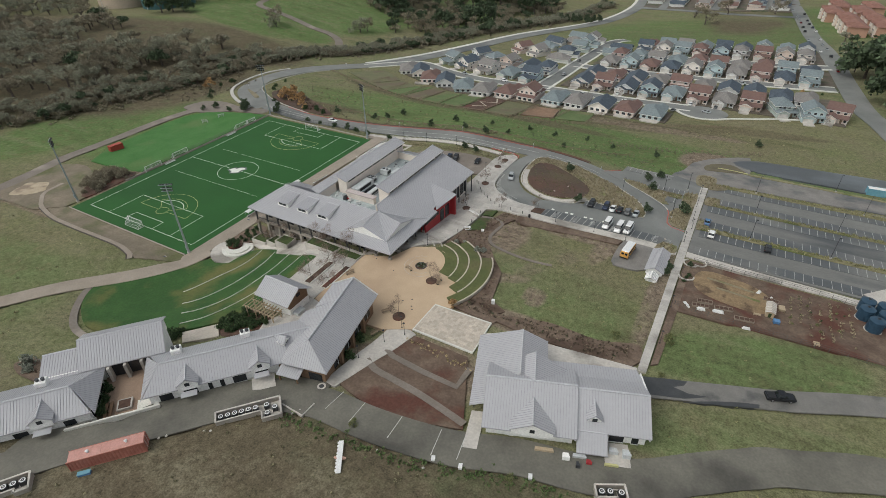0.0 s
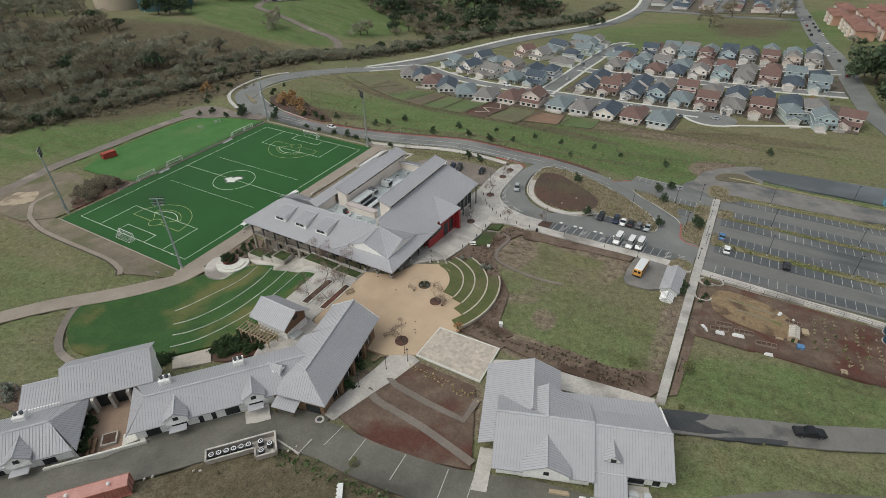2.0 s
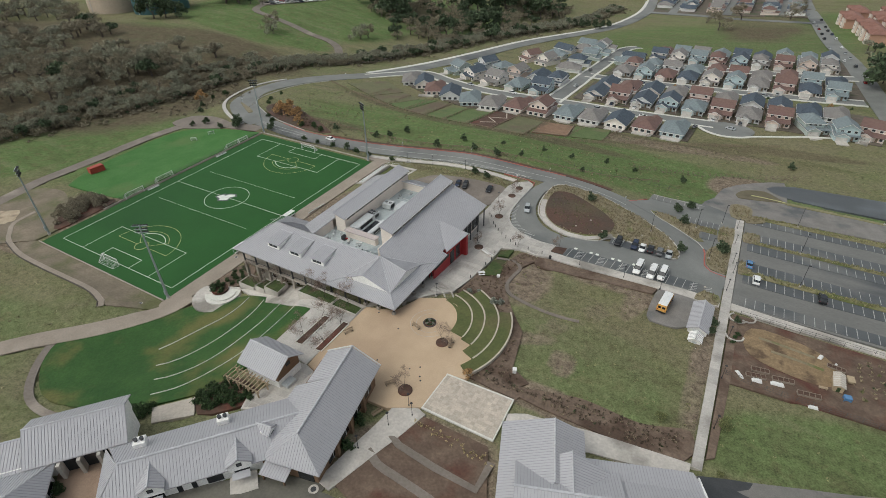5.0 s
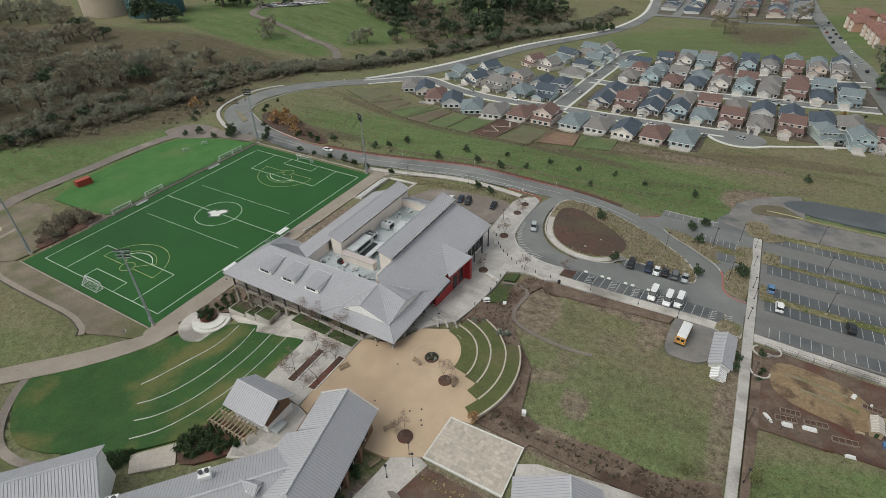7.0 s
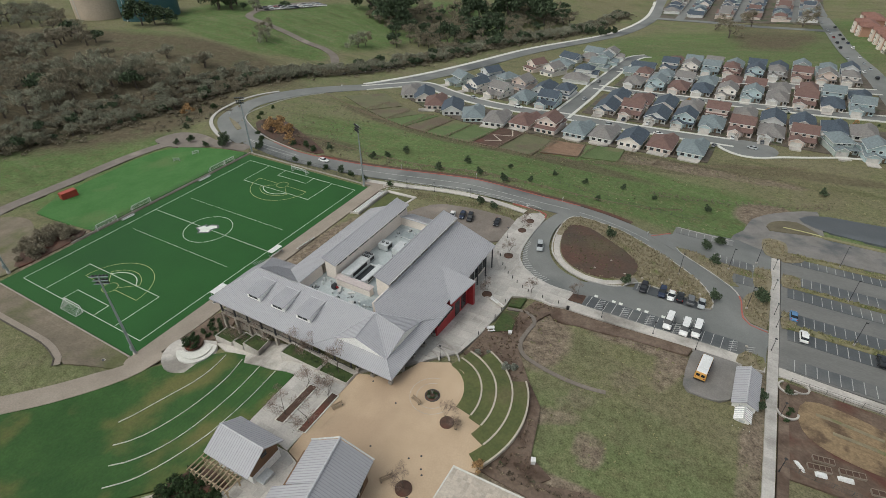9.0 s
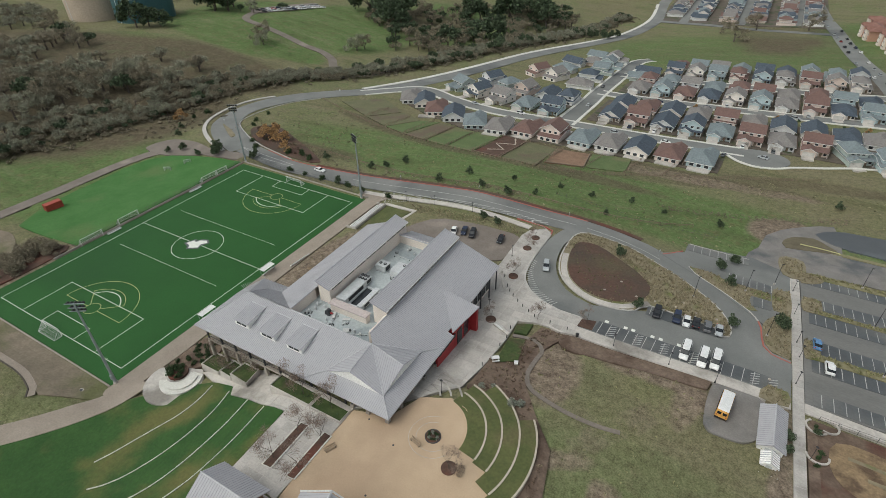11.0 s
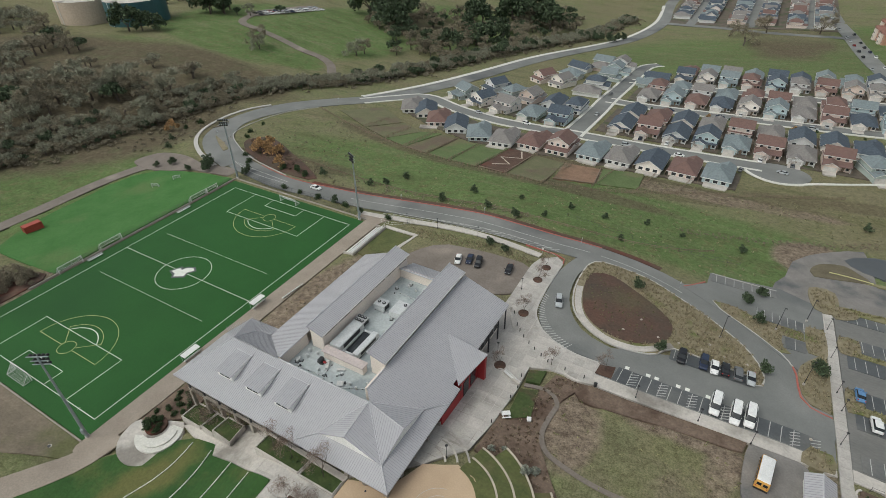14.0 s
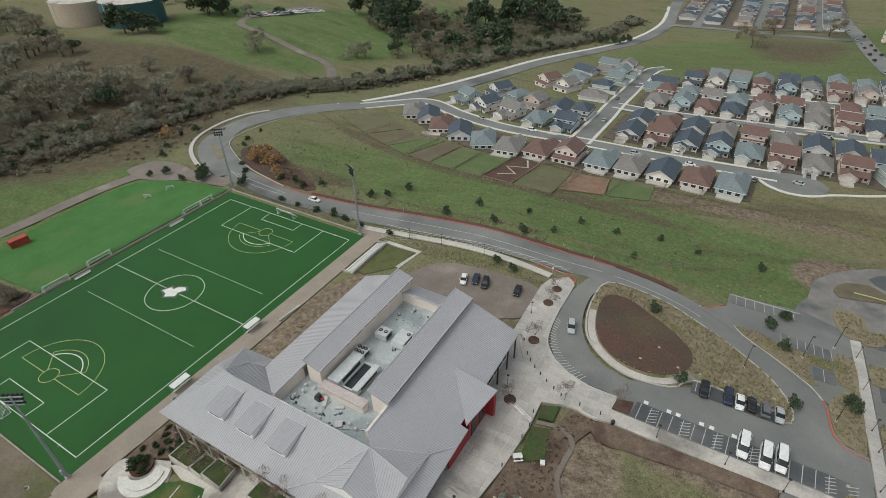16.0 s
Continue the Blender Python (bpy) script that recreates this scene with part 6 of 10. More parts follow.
# lumber and clutter beside the hall
CLUTTER = (("timber_stack", TIMBER, 113.6, 67.6, 3.4, 0.8, 0.5, "stack of pale timber boards"), ("tarp_bundle", WHITE_WALL, 117.4, 68.6, 1.3, 1.3, 1.0, "white covered bundle beside the hall"), ("pipe_stack", GALV, 119.8, 68.0, 2.4, 0.8, 0.5, "stack of grey pipes and metal"), ("bin", STEEL, 119.4, 70.0, 0.7, 1.1, 0.9, "grey wheeled bin beside the hall"), ("scrap_pile", RED_WALL, 121.4, 69.0, 1.0, 0.9, 0.5, "small pile of red scrap"), ("work_bench", GALV, 125.8, 66.0, 1.6, 1.2, 0.9, "grey metal work bench outdoors"), ("foam_roll", YELLOW_LINE, 125.2, 69.0, 2.4, 0.5, 0.5, "yellow foam roll lying on the ground"), ("machine", GALV, 128.0, 66.4, 1.4, 1.6, 1.2, "grey site machine beside the hall"))
for name, mat, a, n, w, d, h, label in CLUTTER:
    x, y, _ = H.p(a, n, 0)
    ob = empty(name, pose(x, y, gz(x, y) + 0.15, 0, 0, 20), label, "clutter")
    for k in range(3):
        part("piece", box(-w / 2 + 0.05 * k, w / 2 - 0.08 * k, -d / 2 + d * k / 3, -d / 2 + d * (k + 0.9) / 3, 0, h * (1, 0.8, 0.62)[k]), mat, ob)
structure("work_pad", drape([H.p(a, n, 0)[:2] for a, n in ((124.2, 64), (128.6, 64), (128.6, 69), (124.2, 69))], 0.18), CONCRETE, "grey concrete work pad", "slab")

# ---- bus-yard shed and hut ----
shed = empty("storage_shed", pose(0, 0, 0), "white storage shed with a grey gable roof", "shed")
for x0 in (133.0, 138.0):
    roof_plane(shed, [(135.5, 42.4, 10.9), (135.5, 53.2, 10.9), (x0, 53.2, 9.6), (x0, 42.4, 9.6)], pitch=SEAM_WIDE)
part("wall", box(133.4, 137.6, 42.8, 52.8, 5, 9.7), WHITE_WALL, shed)
wall_poly(shed, [(133.4, 42.75, 9.6), (137.6, 42.75, 9.6), (135.5, 42.75, 10.8)], 0.2, WHITE_WALL)
part("door", box(134.6, 136.4, 42.68, 42.8, 7.2, 9.3), GALV, shed)
hut = empty("garden_hut", pose(0, 0, 0), "small white greenhouse hut with a pale roof", "hut")
for x0 in (133.9, 137.1):
    roof_plane(hut, [(135.5, 38.6, 10.4), (135.5, 41.8, 10.4), (x0, 41.8, 9.4), (x0, 38.6, 9.4)], mat=WHITE_WALL, pitch=SEAM_WIDE)
part("wall", box(134.2, 136.8, 39, 41.6, 6, 9.4), WHITE_WALL, hut)
part("door", box(135, 136, 38.92, 39.02, 7.4, 9.2), GALV, hut)
for k in range(4):
    part("frame_post", box(134.0 + 1.0 * k, 134.08 + 1.0 * k, 37.2, 37.28, 7, 8.8), TRIM_GREY, hut)
part("bench", box(133.9, 137.2, 37.1, 38.8, 8.0, 8.1), TRIM_GREY, hut)


# ---- housing estate: streets, then houses ----
streets = ([(-88, 214), (-76, 230), (-62, 243), (-37, 232), (-15, 225), (5, 222.5), (36, 224), (70, 225.5), (101, 228), (120, 229)], [(35, 222), (34.5, 268), (33.4, 297), (33.4, 330), (33, 365), (34, 404), (42, 416)], [(34, 296.5), (58, 294.5), (106, 297), (149, 300), (190, 306)], [(34, 353), (75, 353), (120, 353), (165, 354), (188, 358)])
for pts in streets:
    structure("street", ribbon(pts, 8.4, 0.16, 4, across=2), ASPHALT, "residential asphalt street", "road")
    line = curve_points(pts, 4)
    side = offsets(line)
    for s in (1, -1):
        structure("street_walk", add_ribbon(bmesh.new(), line, s * 5.8, s * 4.2, 0.3, 0.5), WHITE_CONC, "pale concrete sidewalk along the street", "pavement")
structure("cul_de_sac", drape([(126 + 13 * math.cos(a / 14 * math.pi), 225 + 10.5 * math.sin(a / 14 * math.pi)) for a in range(28)], 0.2), ASPHALT, "round asphalt turning circle", "road")
structure("street_walk", ribbon([(113.5, 222), (117, 217.6), (122.4, 214.2), (127.6, 213.4), (134, 215.4), (139.6, 219.6), (151.8, 226), (165.4, 233.6), (186, 240)], 1.6, 0.3, 2), WHITE_CONC, "pale concrete sidewalk round the turning circle", "pavement")

WALLS = {"blush": material("blush_siding", (0.72, 0.61, 0.55), (0.8, 0.69, 0.63), 0.4, 0.9, 2, 0.05), "cream": material("cream_siding", (0.8, 0.74, 0.68), (0.87, 0.81, 0.75), 0.4, 0.9, 2, 0.05), "tan": material("tan_siding", (0.62, 0.5, 0.43), (0.7, 0.58, 0.51), 0.4, 0.9, 2, 0.05),
         "blue-grey": material("blue_grey_siding", (0.42, 0.52, 0.54), (0.5, 0.6, 0.62), 0.4, 0.9, 2, 0.05), "pale grey": material("pale_grey_siding", (0.7, 0.7, 0.69), (0.78, 0.78, 0.77), 0.4, 0.9, 2, 0.05),
         "sage": material("sage_siding", (0.4, 0.46, 0.43), (0.46, 0.52, 0.49), 0.4, 0.9, 2, 0.05)}
SHINGLES = {"slate-grey": material("slate_grey_shingles", (0.15, 0.185, 0.195), (0.2, 0.235, 0.245), 0.8, 0.9, 1.6, 0.2), "blue-grey": material("blue_grey_shingles", (0.05, 0.068, 0.09), (0.08, 0.1, 0.126), 0.8, 0.9, 1.6, 0.2),
            "brown": material("brown_shingles", (0.135, 0.082, 0.07), (0.18, 0.11, 0.095), 0.8, 0.9, 2.5, 0.2), "warm grey": material("warm_grey_shingles", (0.175, 0.165, 0.155), (0.225, 0.21, 0.2), 0.8, 0.9, 1.6, 0.2)}
GLASS = material("window_glass", (0.03, 0.035, 0.04), (0.05, 0.055, 0.06), 1, 0.15, 2, 0)
TRIM = material("white_trim", (0.78, 0.77, 0.75), (0.84, 0.83, 0.81), 1, 0.8, 3, 0)
LOT_SOIL = material("yard_soil_and_paving", (0.085, 0.07, 0.055), (0.15, 0.125, 0.1), 0.25, 1, 2, 0.2, c=(0.06, 0.08, 0.035), spots=0.35)
GARAGE = material("garage_door_panels", (0.5, 0.48, 0.45), (0.58, 0.56, 0.53), 1, 0.8, 3, 0)
FENCE = material("weathered_fence", (0.2, 0.15, 0.11), (0.26, 0.2, 0.15), 0.8, 1, 3, 0.1)


def gable(bm, x0, x1, y0, y1, z, rise, along="y", over=0.5, thick=0.26):
    """A gable roof over a rectangle; its ridge runs along x or y."""
    x0, x1, y0, y1 = x0 - over, x1 + over, y0 - over, y1 + over
    if along == "y":
        m = (x0 + x1) / 2
        a = [(x0, y0, z), (m, y0, z + rise), (x1, y0, z)]
        b = [(x0, y1, z), (m, y1, z + rise), (x1, y1, z)]
    else:
        m = (y0 + y1) / 2
        a = [(x0, y1, z), (x0, m, z + rise), (x0, y0, z)]
        b = [(x1, y1, z), (x1, m, z + rise), (x1, y0, z)]
    va, vb = [bm.verts.new(p) for p in a], [bm.verts.new(p) for p in b]
    la, lb = [bm.verts.new((p[0], p[1], p[2] - thick)) for p in a], [bm.verts.new((p[0], p[1], p[2] - thick)) for p in b]
    for k in (0, 1):
        bm.faces.new((va[k], vb[k], vb[k + 1], va[k + 1]))
        bm.faces.new((la[k + 1], lb[k + 1], lb[k], la[k]))
        bm.faces.new((va[k], va[k + 1], la[k + 1], la[k])).material_index = 1
        bm.faces.new((vb[k + 1], vb[k], lb[k], lb[k + 1])).material_index = 1
    bm.faces.new((va[0], la[0], lb[0], vb[0])).material_index = 1
    bm.faces.new((va[2], vb[2], lb[2], la[2])).material_index = 1


def hip(bm, x0, x1, y0, y1, z, rise, over=0.5, thick=0.26):
    x0, x1, y0, y1 = x0 - over, x1 + over, y0 - over, y1 + over
    w, d = x1 - x0, y1 - y0
    if d >= w:
        r0, r1 = ((x0 + x1) / 2, y0 + w / 2, z + rise), ((x0 + x1) / 2, y1 - w / 2 + 0.01, z + rise)
    else:
        r0, r1 = (x0 + d / 2, (y0 + y1) / 2, z + rise), (x1 - d / 2, (y0 + y1) / 2, z + rise)
    c = [bm.verts.new(p) for p in ((x0, y0, z), (x1, y0, z), (x1, y1, z), (x0, y1, z))]
    low = [bm.verts.new((v.co.x, v.co.y, z - thick)) for v in c]
    a, b = bm.verts.new(r0), bm.verts.new(r1)
    if d >= w:
        faces = ((c[0], c[1], a), (c[1], c[2], b, a), (c[2], c[3], b), (c[3], c[0], a, b))
    else:
        faces = ((c[0], c[1], b, a), (c[1], c[2], b), (c[2], c[3], a, b), (c[3], c[0], a))
    for f in faces:
        bm.faces.new(f)
    for k in range(4):
        bm.faces.new((c[(k + 1) % 4], c[k], low[k], low[(k + 1) % 4])).material_index = 1
    bm.faces.new(low[::-1])


def gable_wall(bm, x0, x1, y0, y1, z, rise, along="y"):
    """The two wall triangles under a gable roof."""
    pts = [((x0, y), (x1, y)) for y in (y0, y1)] if along == "y" else [((x, y0), (x, y1)) for x in (x0, x1)]
    for p, q in pts:
        m = ((p[0] + q[0]) / 2, (p[1] + q[1]) / 2)
        bm.faces.new([bm.verts.new((*p, z)), bm.verts.new((*q, z)), bm.verts.new((*m, z + rise))])


def window(parent, x, y, z, w, h, face, far=False):
    """A window with a proud white frame. face: the way it looks (0 south, 1 east, 2 north, 3 west)."""
    turn = pose(x, y, z, 0, 0, 90 * face)
    bm = bmesh.new()
    for a, b, c, d in ((-w / 2 - 0.1, w / 2 + 0.1, h, h + 0.12), (-w / 2 - 0.1, w / 2 + 0.1, -0.12, 0), (-w / 2 - 0.1, -w / 2, 0, h), (w / 2, w / 2 + 0.1, 0, h)):
        add_box(bm, a, b, -0.09, 0.02, c, d, turn)
    if far:
        for f in bm.faces:
            f.material_index = 0
        add_box(bm, -w / 2, w / 2, -0.04, 0.02, 0, h, turn, 1)
        return part("window", bm, [TRIM, GLASS], parent)
    ob = part("window", bm, TRIM, parent)
    bm = bmesh.new()
    add_box(bm, -w / 2, w / 2, -0.04, 0.02, 0, h, turn)
    part("pane", bm, GLASS, ob)


def house(kind, wall, shingle, far=False):
    """A suburban house, 10.6 m wide, its front to the south (-y), origin at the ground below its middle."""
    ob = empty("house", pose(0, 0, 0), f"{'two-storey' if kind not in (2, 4) else 'single-storey'} house with {wall} siding and {shingle} shingle roof", "house", "houses of the estate")
    wm, sm = WALLS[wall], SHINGLES[shingle]
    up = kind not in (2, 4)
    h0, h1 = 2.7, 5.2
    bm = bmesh.new()
    add_box(bm, -5.2, 5.2, -6, 8, -1.5, h0)
    if up:
        ux0, ux1, uy0, uy1 = ((-5.2, 5.2, -2.5, 7) if kind == 0 else (-5.2, 3.2, -4.5, 6.5) if kind == 1 else (-4.4, 5.2, -5.4, 5))
        add_box(bm, ux0, ux1, uy0, uy1, h0, h1)
        if kind in (0, 3):
            gable_wall(bm, ux0 + 0.01, ux1 - 0.01, uy0, uy1, h1, 2.9 if kind == 3 else 2.8, "y" if kind == 3 else "x")
    if kind == 4:
        gable_wall(bm, -5.19, 5.19, -6, 8, h0, 3.1)
    add_box(bm, -5.2, 0.6, -8.4, -6, -1.5, h0)
    gable_wall(bm, -5.2, 0.6, -8.4, -6, h0, 1.5)
    part("wall", bm, wm, ob)
    bm = bmesh.new()
    gable(bm, -5.2, 0.6, -8.4, -2.6, h0, 1.6)
    if up:
        hip(bm, -5.2, 5.2, -6, 8, h0, 1.2, 0.5) if kind == 1 else gable(bm, -5.2, 5.2, -6, 8, h0 - 0.05, 1.4, "x", 0.45)
    elif kind == 4:
        gable(bm, -5.2, 5.2, -6, 8, h0, 3.2, "y", 0.8)
    else:
        hip(bm, -5.2, 5.2, -6, 8, h0, 3.3, 0.8)
    part("lower_roof", bm, [sm, TRIM], ob)
    if up:
        bm = bmesh.new()
        if kind == 0:
            gable(bm, ux0, ux1, uy0, uy1, h1, 2.9, "x", 0.7)
        elif kind == 1:
            hip(bm, ux0, ux1, uy0, uy1, h1, 2.8, 0.8)
        else:
            gable(bm, ux0, ux1, uy0, uy1, h1, 3.0, "y", 0.7)
        part("upper_roof", bm, [sm, TRIM], ob)
    bm = bmesh.new()
    add_box(bm, -4.7, 0.1, -8.48, -8.38, -0.2, 2.2)
    part("garage_door", bm, GARAGE, ob)
    part("front_door", box(2.0, 3.0, -6.08, -5.98, 0, 2.1), FENCE, ob)
    part("porch_roof", box(0.8, 5.4, -7.6, -5.9, 2.6, 2.8), sm, ob)
    for x in () if far else (1.0, 5.2):
        part("porch_post", box(x - 0.1, x + 0.1, -7.5, -7.3, -1, 2.6), TRIM, ob)
    window(ob, 4.2, -6, 0.9, 1.2, 1.3, 0, far)
    for x in (-3, 3) if far else (-3, 0, 3):
        window(ob, x, 8, 0.8, 1.7, 1.3, 2, far)
    if not far:
        for y in (-2, 4):
            window(ob, 5.2, y, 0.9, 1.1, 1.2, 1)
    if up:
        for x in (ux0 + 2, ux1 - 2) if far else (ux0 + 2, (ux0 + ux1) / 2, ux1 - 2):
            window(ob, x, uy0, h0 + 1.0 if kind != 1 else h0 + 1.25, 1.3, 1.1, 0, far)
            window(ob, x, uy1, h0 + 1.0, 1.3, 1.1, 2, far)
        if not far:
            window(ob, ux1, (uy0 + uy1) / 2, h0 + 1.1, 1.1, 1.1, 1)
    return ob


PALETTE = [("blush", "brown"), ("blue-grey", "slate-grey"), ("tan", "brown"), ("pale grey", "blue-grey"), ("sage", "slate-grey"), ("cream", "blue-grey"), ("tan", "warm grey"), ("pale grey", "warm grey"), ("blue-grey", "blue-grey"), ("cream", "warm grey")]
dice = random.Random(4)
house_kinds = {}
drives = bmesh.new()


def place_house(x, y, turn, kind=None, look_no=None, drive=True):
    kind = dice.choice((0, 1, 3, 2, 4, 2)) if kind is None else kind
    look_no = dice.randrange(len(PALETTE)) if look_no is None else look_no
    m = pose(x, y, gz(x, y) + 0.3, 0, 0, turn)
    far = y > 262
    key = (kind, look_no, far)
    if key not in house_kinds:
        ob = house(kind, *PALETTE[look_no], far)
        ob.matrix_world = m
        house_kinds[key] = ob
    else:
        copy_thing(house_kinds[key], m)
    if drive:
        corners = [m @ Vector((px, py, 0)) for px, py in ((-4.8, -13.4), (0.2, -13.4), (0.2, -8.2), (-4.8, -8.2))]
        drape([(c.x, c.y) for c in corners], 0.24, 4, bm=drives)


# front row, its backs to the school
for k, (x, y) in enumerate(((-55, 217), (-44, 214), (-31, 205), (-18, 200.5), (-3, 196), (11, 195), (24.5, 199.5), (38, 199.5), (52, 202), (64.5, 203.5), (77.6, 204.5), (91, 206), (104.3, 207))):
    place_house(x, y, 180 + (30 if k < 2 else 25 if k < 5 else 8 if k < 6 else -2), (2, 4, 2, 4, 2, 2, 2, 3, 2, 2, 4, 2, 2)[k], (7, 5, 0, 3, 1, 7, 0, 0, 1, 7, 5, 0, 1)[k])
for k in range(8):
    place_house(54 + 13.4 * k, 246.5, 0, (4, 0, 4, 3, 2, 0, 2, 0)[k], (5, 0, 3, 8, 1, 0, 7, 2)[k])
    place_house(54 + 13.4 * k, 271.5, 180, (4, 2, 4, 2, 0, 2, 4, 4)[k], (5, 0, 5, 7, 0, 7, 3, 5)[k])
for k, (x, y, a) in enumerate(((163, 244, 20), (176, 242, 10), (188, 247, -10), (161.5, 270, 180), (174, 270, 180))):
    place_house(x, y, a, look_no=(4, 1, 0, 3, 7)[k])
for k in range(10):
    place_house(54 + 13.5 * k, 312.5, 0, (2, 3, 2, 2, 3, 3, 2, 0, 2, 0)[k], (7, 1, 0, 3, 9, 1, 7, 0, 5, 1)[k])
    place_house(54.5 + 13.5 * k, 335, 180, (1, 1, 0, 2, 1, 0, 2, 1, 0, 2)[k], (0, 1, 7, 1, 0, 2, 7, 0, 1, 5)[k])
    if k:
        place_house(52 + 13.5 * k, 372, 0, (0, 0, 3, 0, 1, 3, 1, 0, 3, 1)[k], (0, 5, 9, 1, 0, 8, 7, 2, 6, 9)[k])
        place_house(52 + 13.5 * k, 392, 180, drive=False)
for x, y, a in ((-43, 256, -30), (-33, 281, 150), (-18, 274, 155), (-27, 249, -22), (-10, 243, -12), (-5, 269, 170), (10, 268, 180), (23, 265, 180), (7, 240, -2), (22.5, 239.5, 0), (-16, 321, 150), (-2, 316, 160), (-4, 344, 70), (-5, 368, 70), (8, 376, 90), (4, 402, 80), (19, 303, 90), (19, 325, 90), (20, 349, 90), (21, 372, 90), (20, 394, 90), (48, 343, -90), (49, 362, -90)):
    place_house(x, y, a, drive=y < 285)
# the next estate up the valley
for cx in (22, 48, 76, 102, 128, 151):
    for k in range(14):
        y = 612 + 11.6 * k + (160 - cx) * 0.07 - (8 if cx > 120 else 0)
        if not (cx < 30 and k < 1):
            place_house(cx, y, 90 if cx in (22, 76, 128) else -90, drive=False)
sheet("house_lots", [(8, 604), (166, 590), (164, 782), (10, 784)], 0.08, LOT_SOIL, "bare yards and paving between the houses", "yard", cell=12)
for x in (35, 89, 140):
    structure("street", ribbon([(x, 600), (x, 680), (x, 800)], 9, 0.2, 8, across=2), ASPHALT, "residential asphalt street", "road")
tagged(link_mesh("driveways", drives, CONCRETE), "pale concrete driveways in front of the houses", "driveway", kind="structure")

for x0, x1, y0, y1 in ((43, 192, 236.5, 282.5), (43, 192, 302.5, 347), (58, 192, 361, 402), (-52, 28, 240, 278)):
    sheet("house_lots", [(x0, y0), (x1, y0), (x1, y1), (x0, y1)] if x0 > 0 else [(-52, 262), (-34, 246), (-12, 236), (28, 233), (28, 276), (4, 280), (-20, 292), (-38, 284)], 0.1, LOT_SOIL, "bare yards and paving between the houses", "yard", cell=6)
sheet("house_lots", [(-62, 214), (-34, 198), (-6, 187), (14, 186), (60, 192), (112, 198), (113, 217), (60, 215), (14, 212), (-14, 216), (-56, 231)], 0.08, LOT_SOIL, "bare yards and paving between the houses", "yard", cell=6)
for x, y, turn in ((-31, 194.5, 25), (11, 185.5, 8), (24.5, 190, -2), (52, 192.2, -2), (64.5, 193.6, -2), (77.6, 194.6, -2), (91, 196, -2), (104.3, 196.4, -2)):
    m = pose(x, y, 0, 0, 0, turn)
    corners = [m @ Vector((px, py, 0)) for px, py in ((-4.6, -2), (4.2, -2.4), (4.8, 2.6), (-4.6, 2.6))]
    sheet("patio", [(c.x, c.y) for c in corners], 0.3, CONCRETE, "pale concrete patio behind the house", "patio")

# fenced gardens behind the front row
GARDEN_GREEN = material("rough_garden_grass", (0.085, 0.125, 0.045), (0.12, 0.16, 0.062), 0.2, 1, 1.6, 0.3, c=(0.15, 0.14, 0.075), spots=0.3, grain=0.32)
GARDEN_DRY = material("dull_garden_grass", (0.115, 0.12, 0.06), (0.15, 0.145, 0.08), 0.2, 1, 1.6, 0.3, c=(0.13, 0.1, 0.07), spots=0.34, grain=0.32)
ORANGE_SOIL = material("orange_brown_soil", (0.19, 0.115, 0.075), (0.28, 0.18, 0.12), 0.3, 1, 1.8, 0.3, c=(0.12, 0.1, 0.06), spots=0.4, grain=0.36)
for poly, mat, label in (
        ([(-86, 192), (-58, 177), (-46, 194), (-70, 211)], GARDEN_DRY, "dull brown-green back garden"),
        ([(-57.4, 176.6), (-40, 169.4), (-30, 186.4), (-45, 193.4)], GARDEN_DRY, "dull brown-green back garden"),
        ([(-39.4, 169.2), (-26, 164.6), (-20, 189), (-30, 185.8)], GARDEN_GREEN, "rough green back garden"),
        ([(-25.4, 164.4), (-12, 161.4), (-10, 186.6), (-19.4, 188.6)], GARDEN_DRY, "dull brown-green back garden"),
        ([(-11.4, 161.3), (1, 159), (1.4, 185), (-9.4, 186.4)], GARDEN_GREEN, "rough green back garden"),
        ([(1.6, 159), (14.6, 157.6), (16.6, 187.4), (2, 185)], GARDEN_GREEN, "bright green back garden"),
        ([(15.3, 158.6), (28.2, 157), (29.4, 185.6), (17.4, 187.6)], MULCH, "dark mulched garden with a zigzag path"),
        ([(29, 157), (45, 156.4), (44.4, 184), (30, 185.6)], GARDEN_DRY, "dull brown-green back garden"),
        ([(46.4, 163.4), (62, 169), (59.6, 187), (45.2, 184.4)], ORANGE_SOIL, "bare orange-brown garden under construction"),
        ([(62.8, 169.4), (78, 175), (77, 193), (60.6, 187.6)], GARDEN_GREEN, "rough green back garden")):
    sheet("back_garden", poly, 0.14, mat, label, "garden")
structure("garden_path", ribbon([(23.6, 186), (27, 178), (18.6, 174.6), (25.4, 168), (19, 164)], 0.8, 0.24, 1.0, smooth=False), TAN_WALL, "pale zigzag path through the dark garden", "path")
for a, b in (([(46.4, 163.4), (62, 169), (59.6, 187)], 0.9), ([(15.3, 158.6), (28.2, 157), (29.4, 185.6)], 0.5)):
    structure("edging", ribbon(a, 0.35, 0.14 + b * 0.4, 1.5, smooth=False), FENCE, "timber edging of the garden bed", "edging")

def fence_line(pts, height=1.5, gap=2.5, label="low timber post-and-rail fence"):
    line = curve_points(pts, gap)
    ob = empty("fence", pose(0, 0, 0), label, "fence")
    post = bmesh.new()
    add_box(post, -0.06, 0.06, -0.06, 0.06, -0.3, height)
    first = part("post", post, FENCE, ob)
    for k, (x, y) in enumerate(line):
        one = first if k == 0 else new("post", first.data)
        one.parent = ob
        one.location = (x, y, gz(x, y))
    for h in (0.5, 0.95, height - 0.1):
        part("rail", add_ribbon(bmesh.new(), line, 0.03, -0.03, h, 0.1), FENCE, ob)


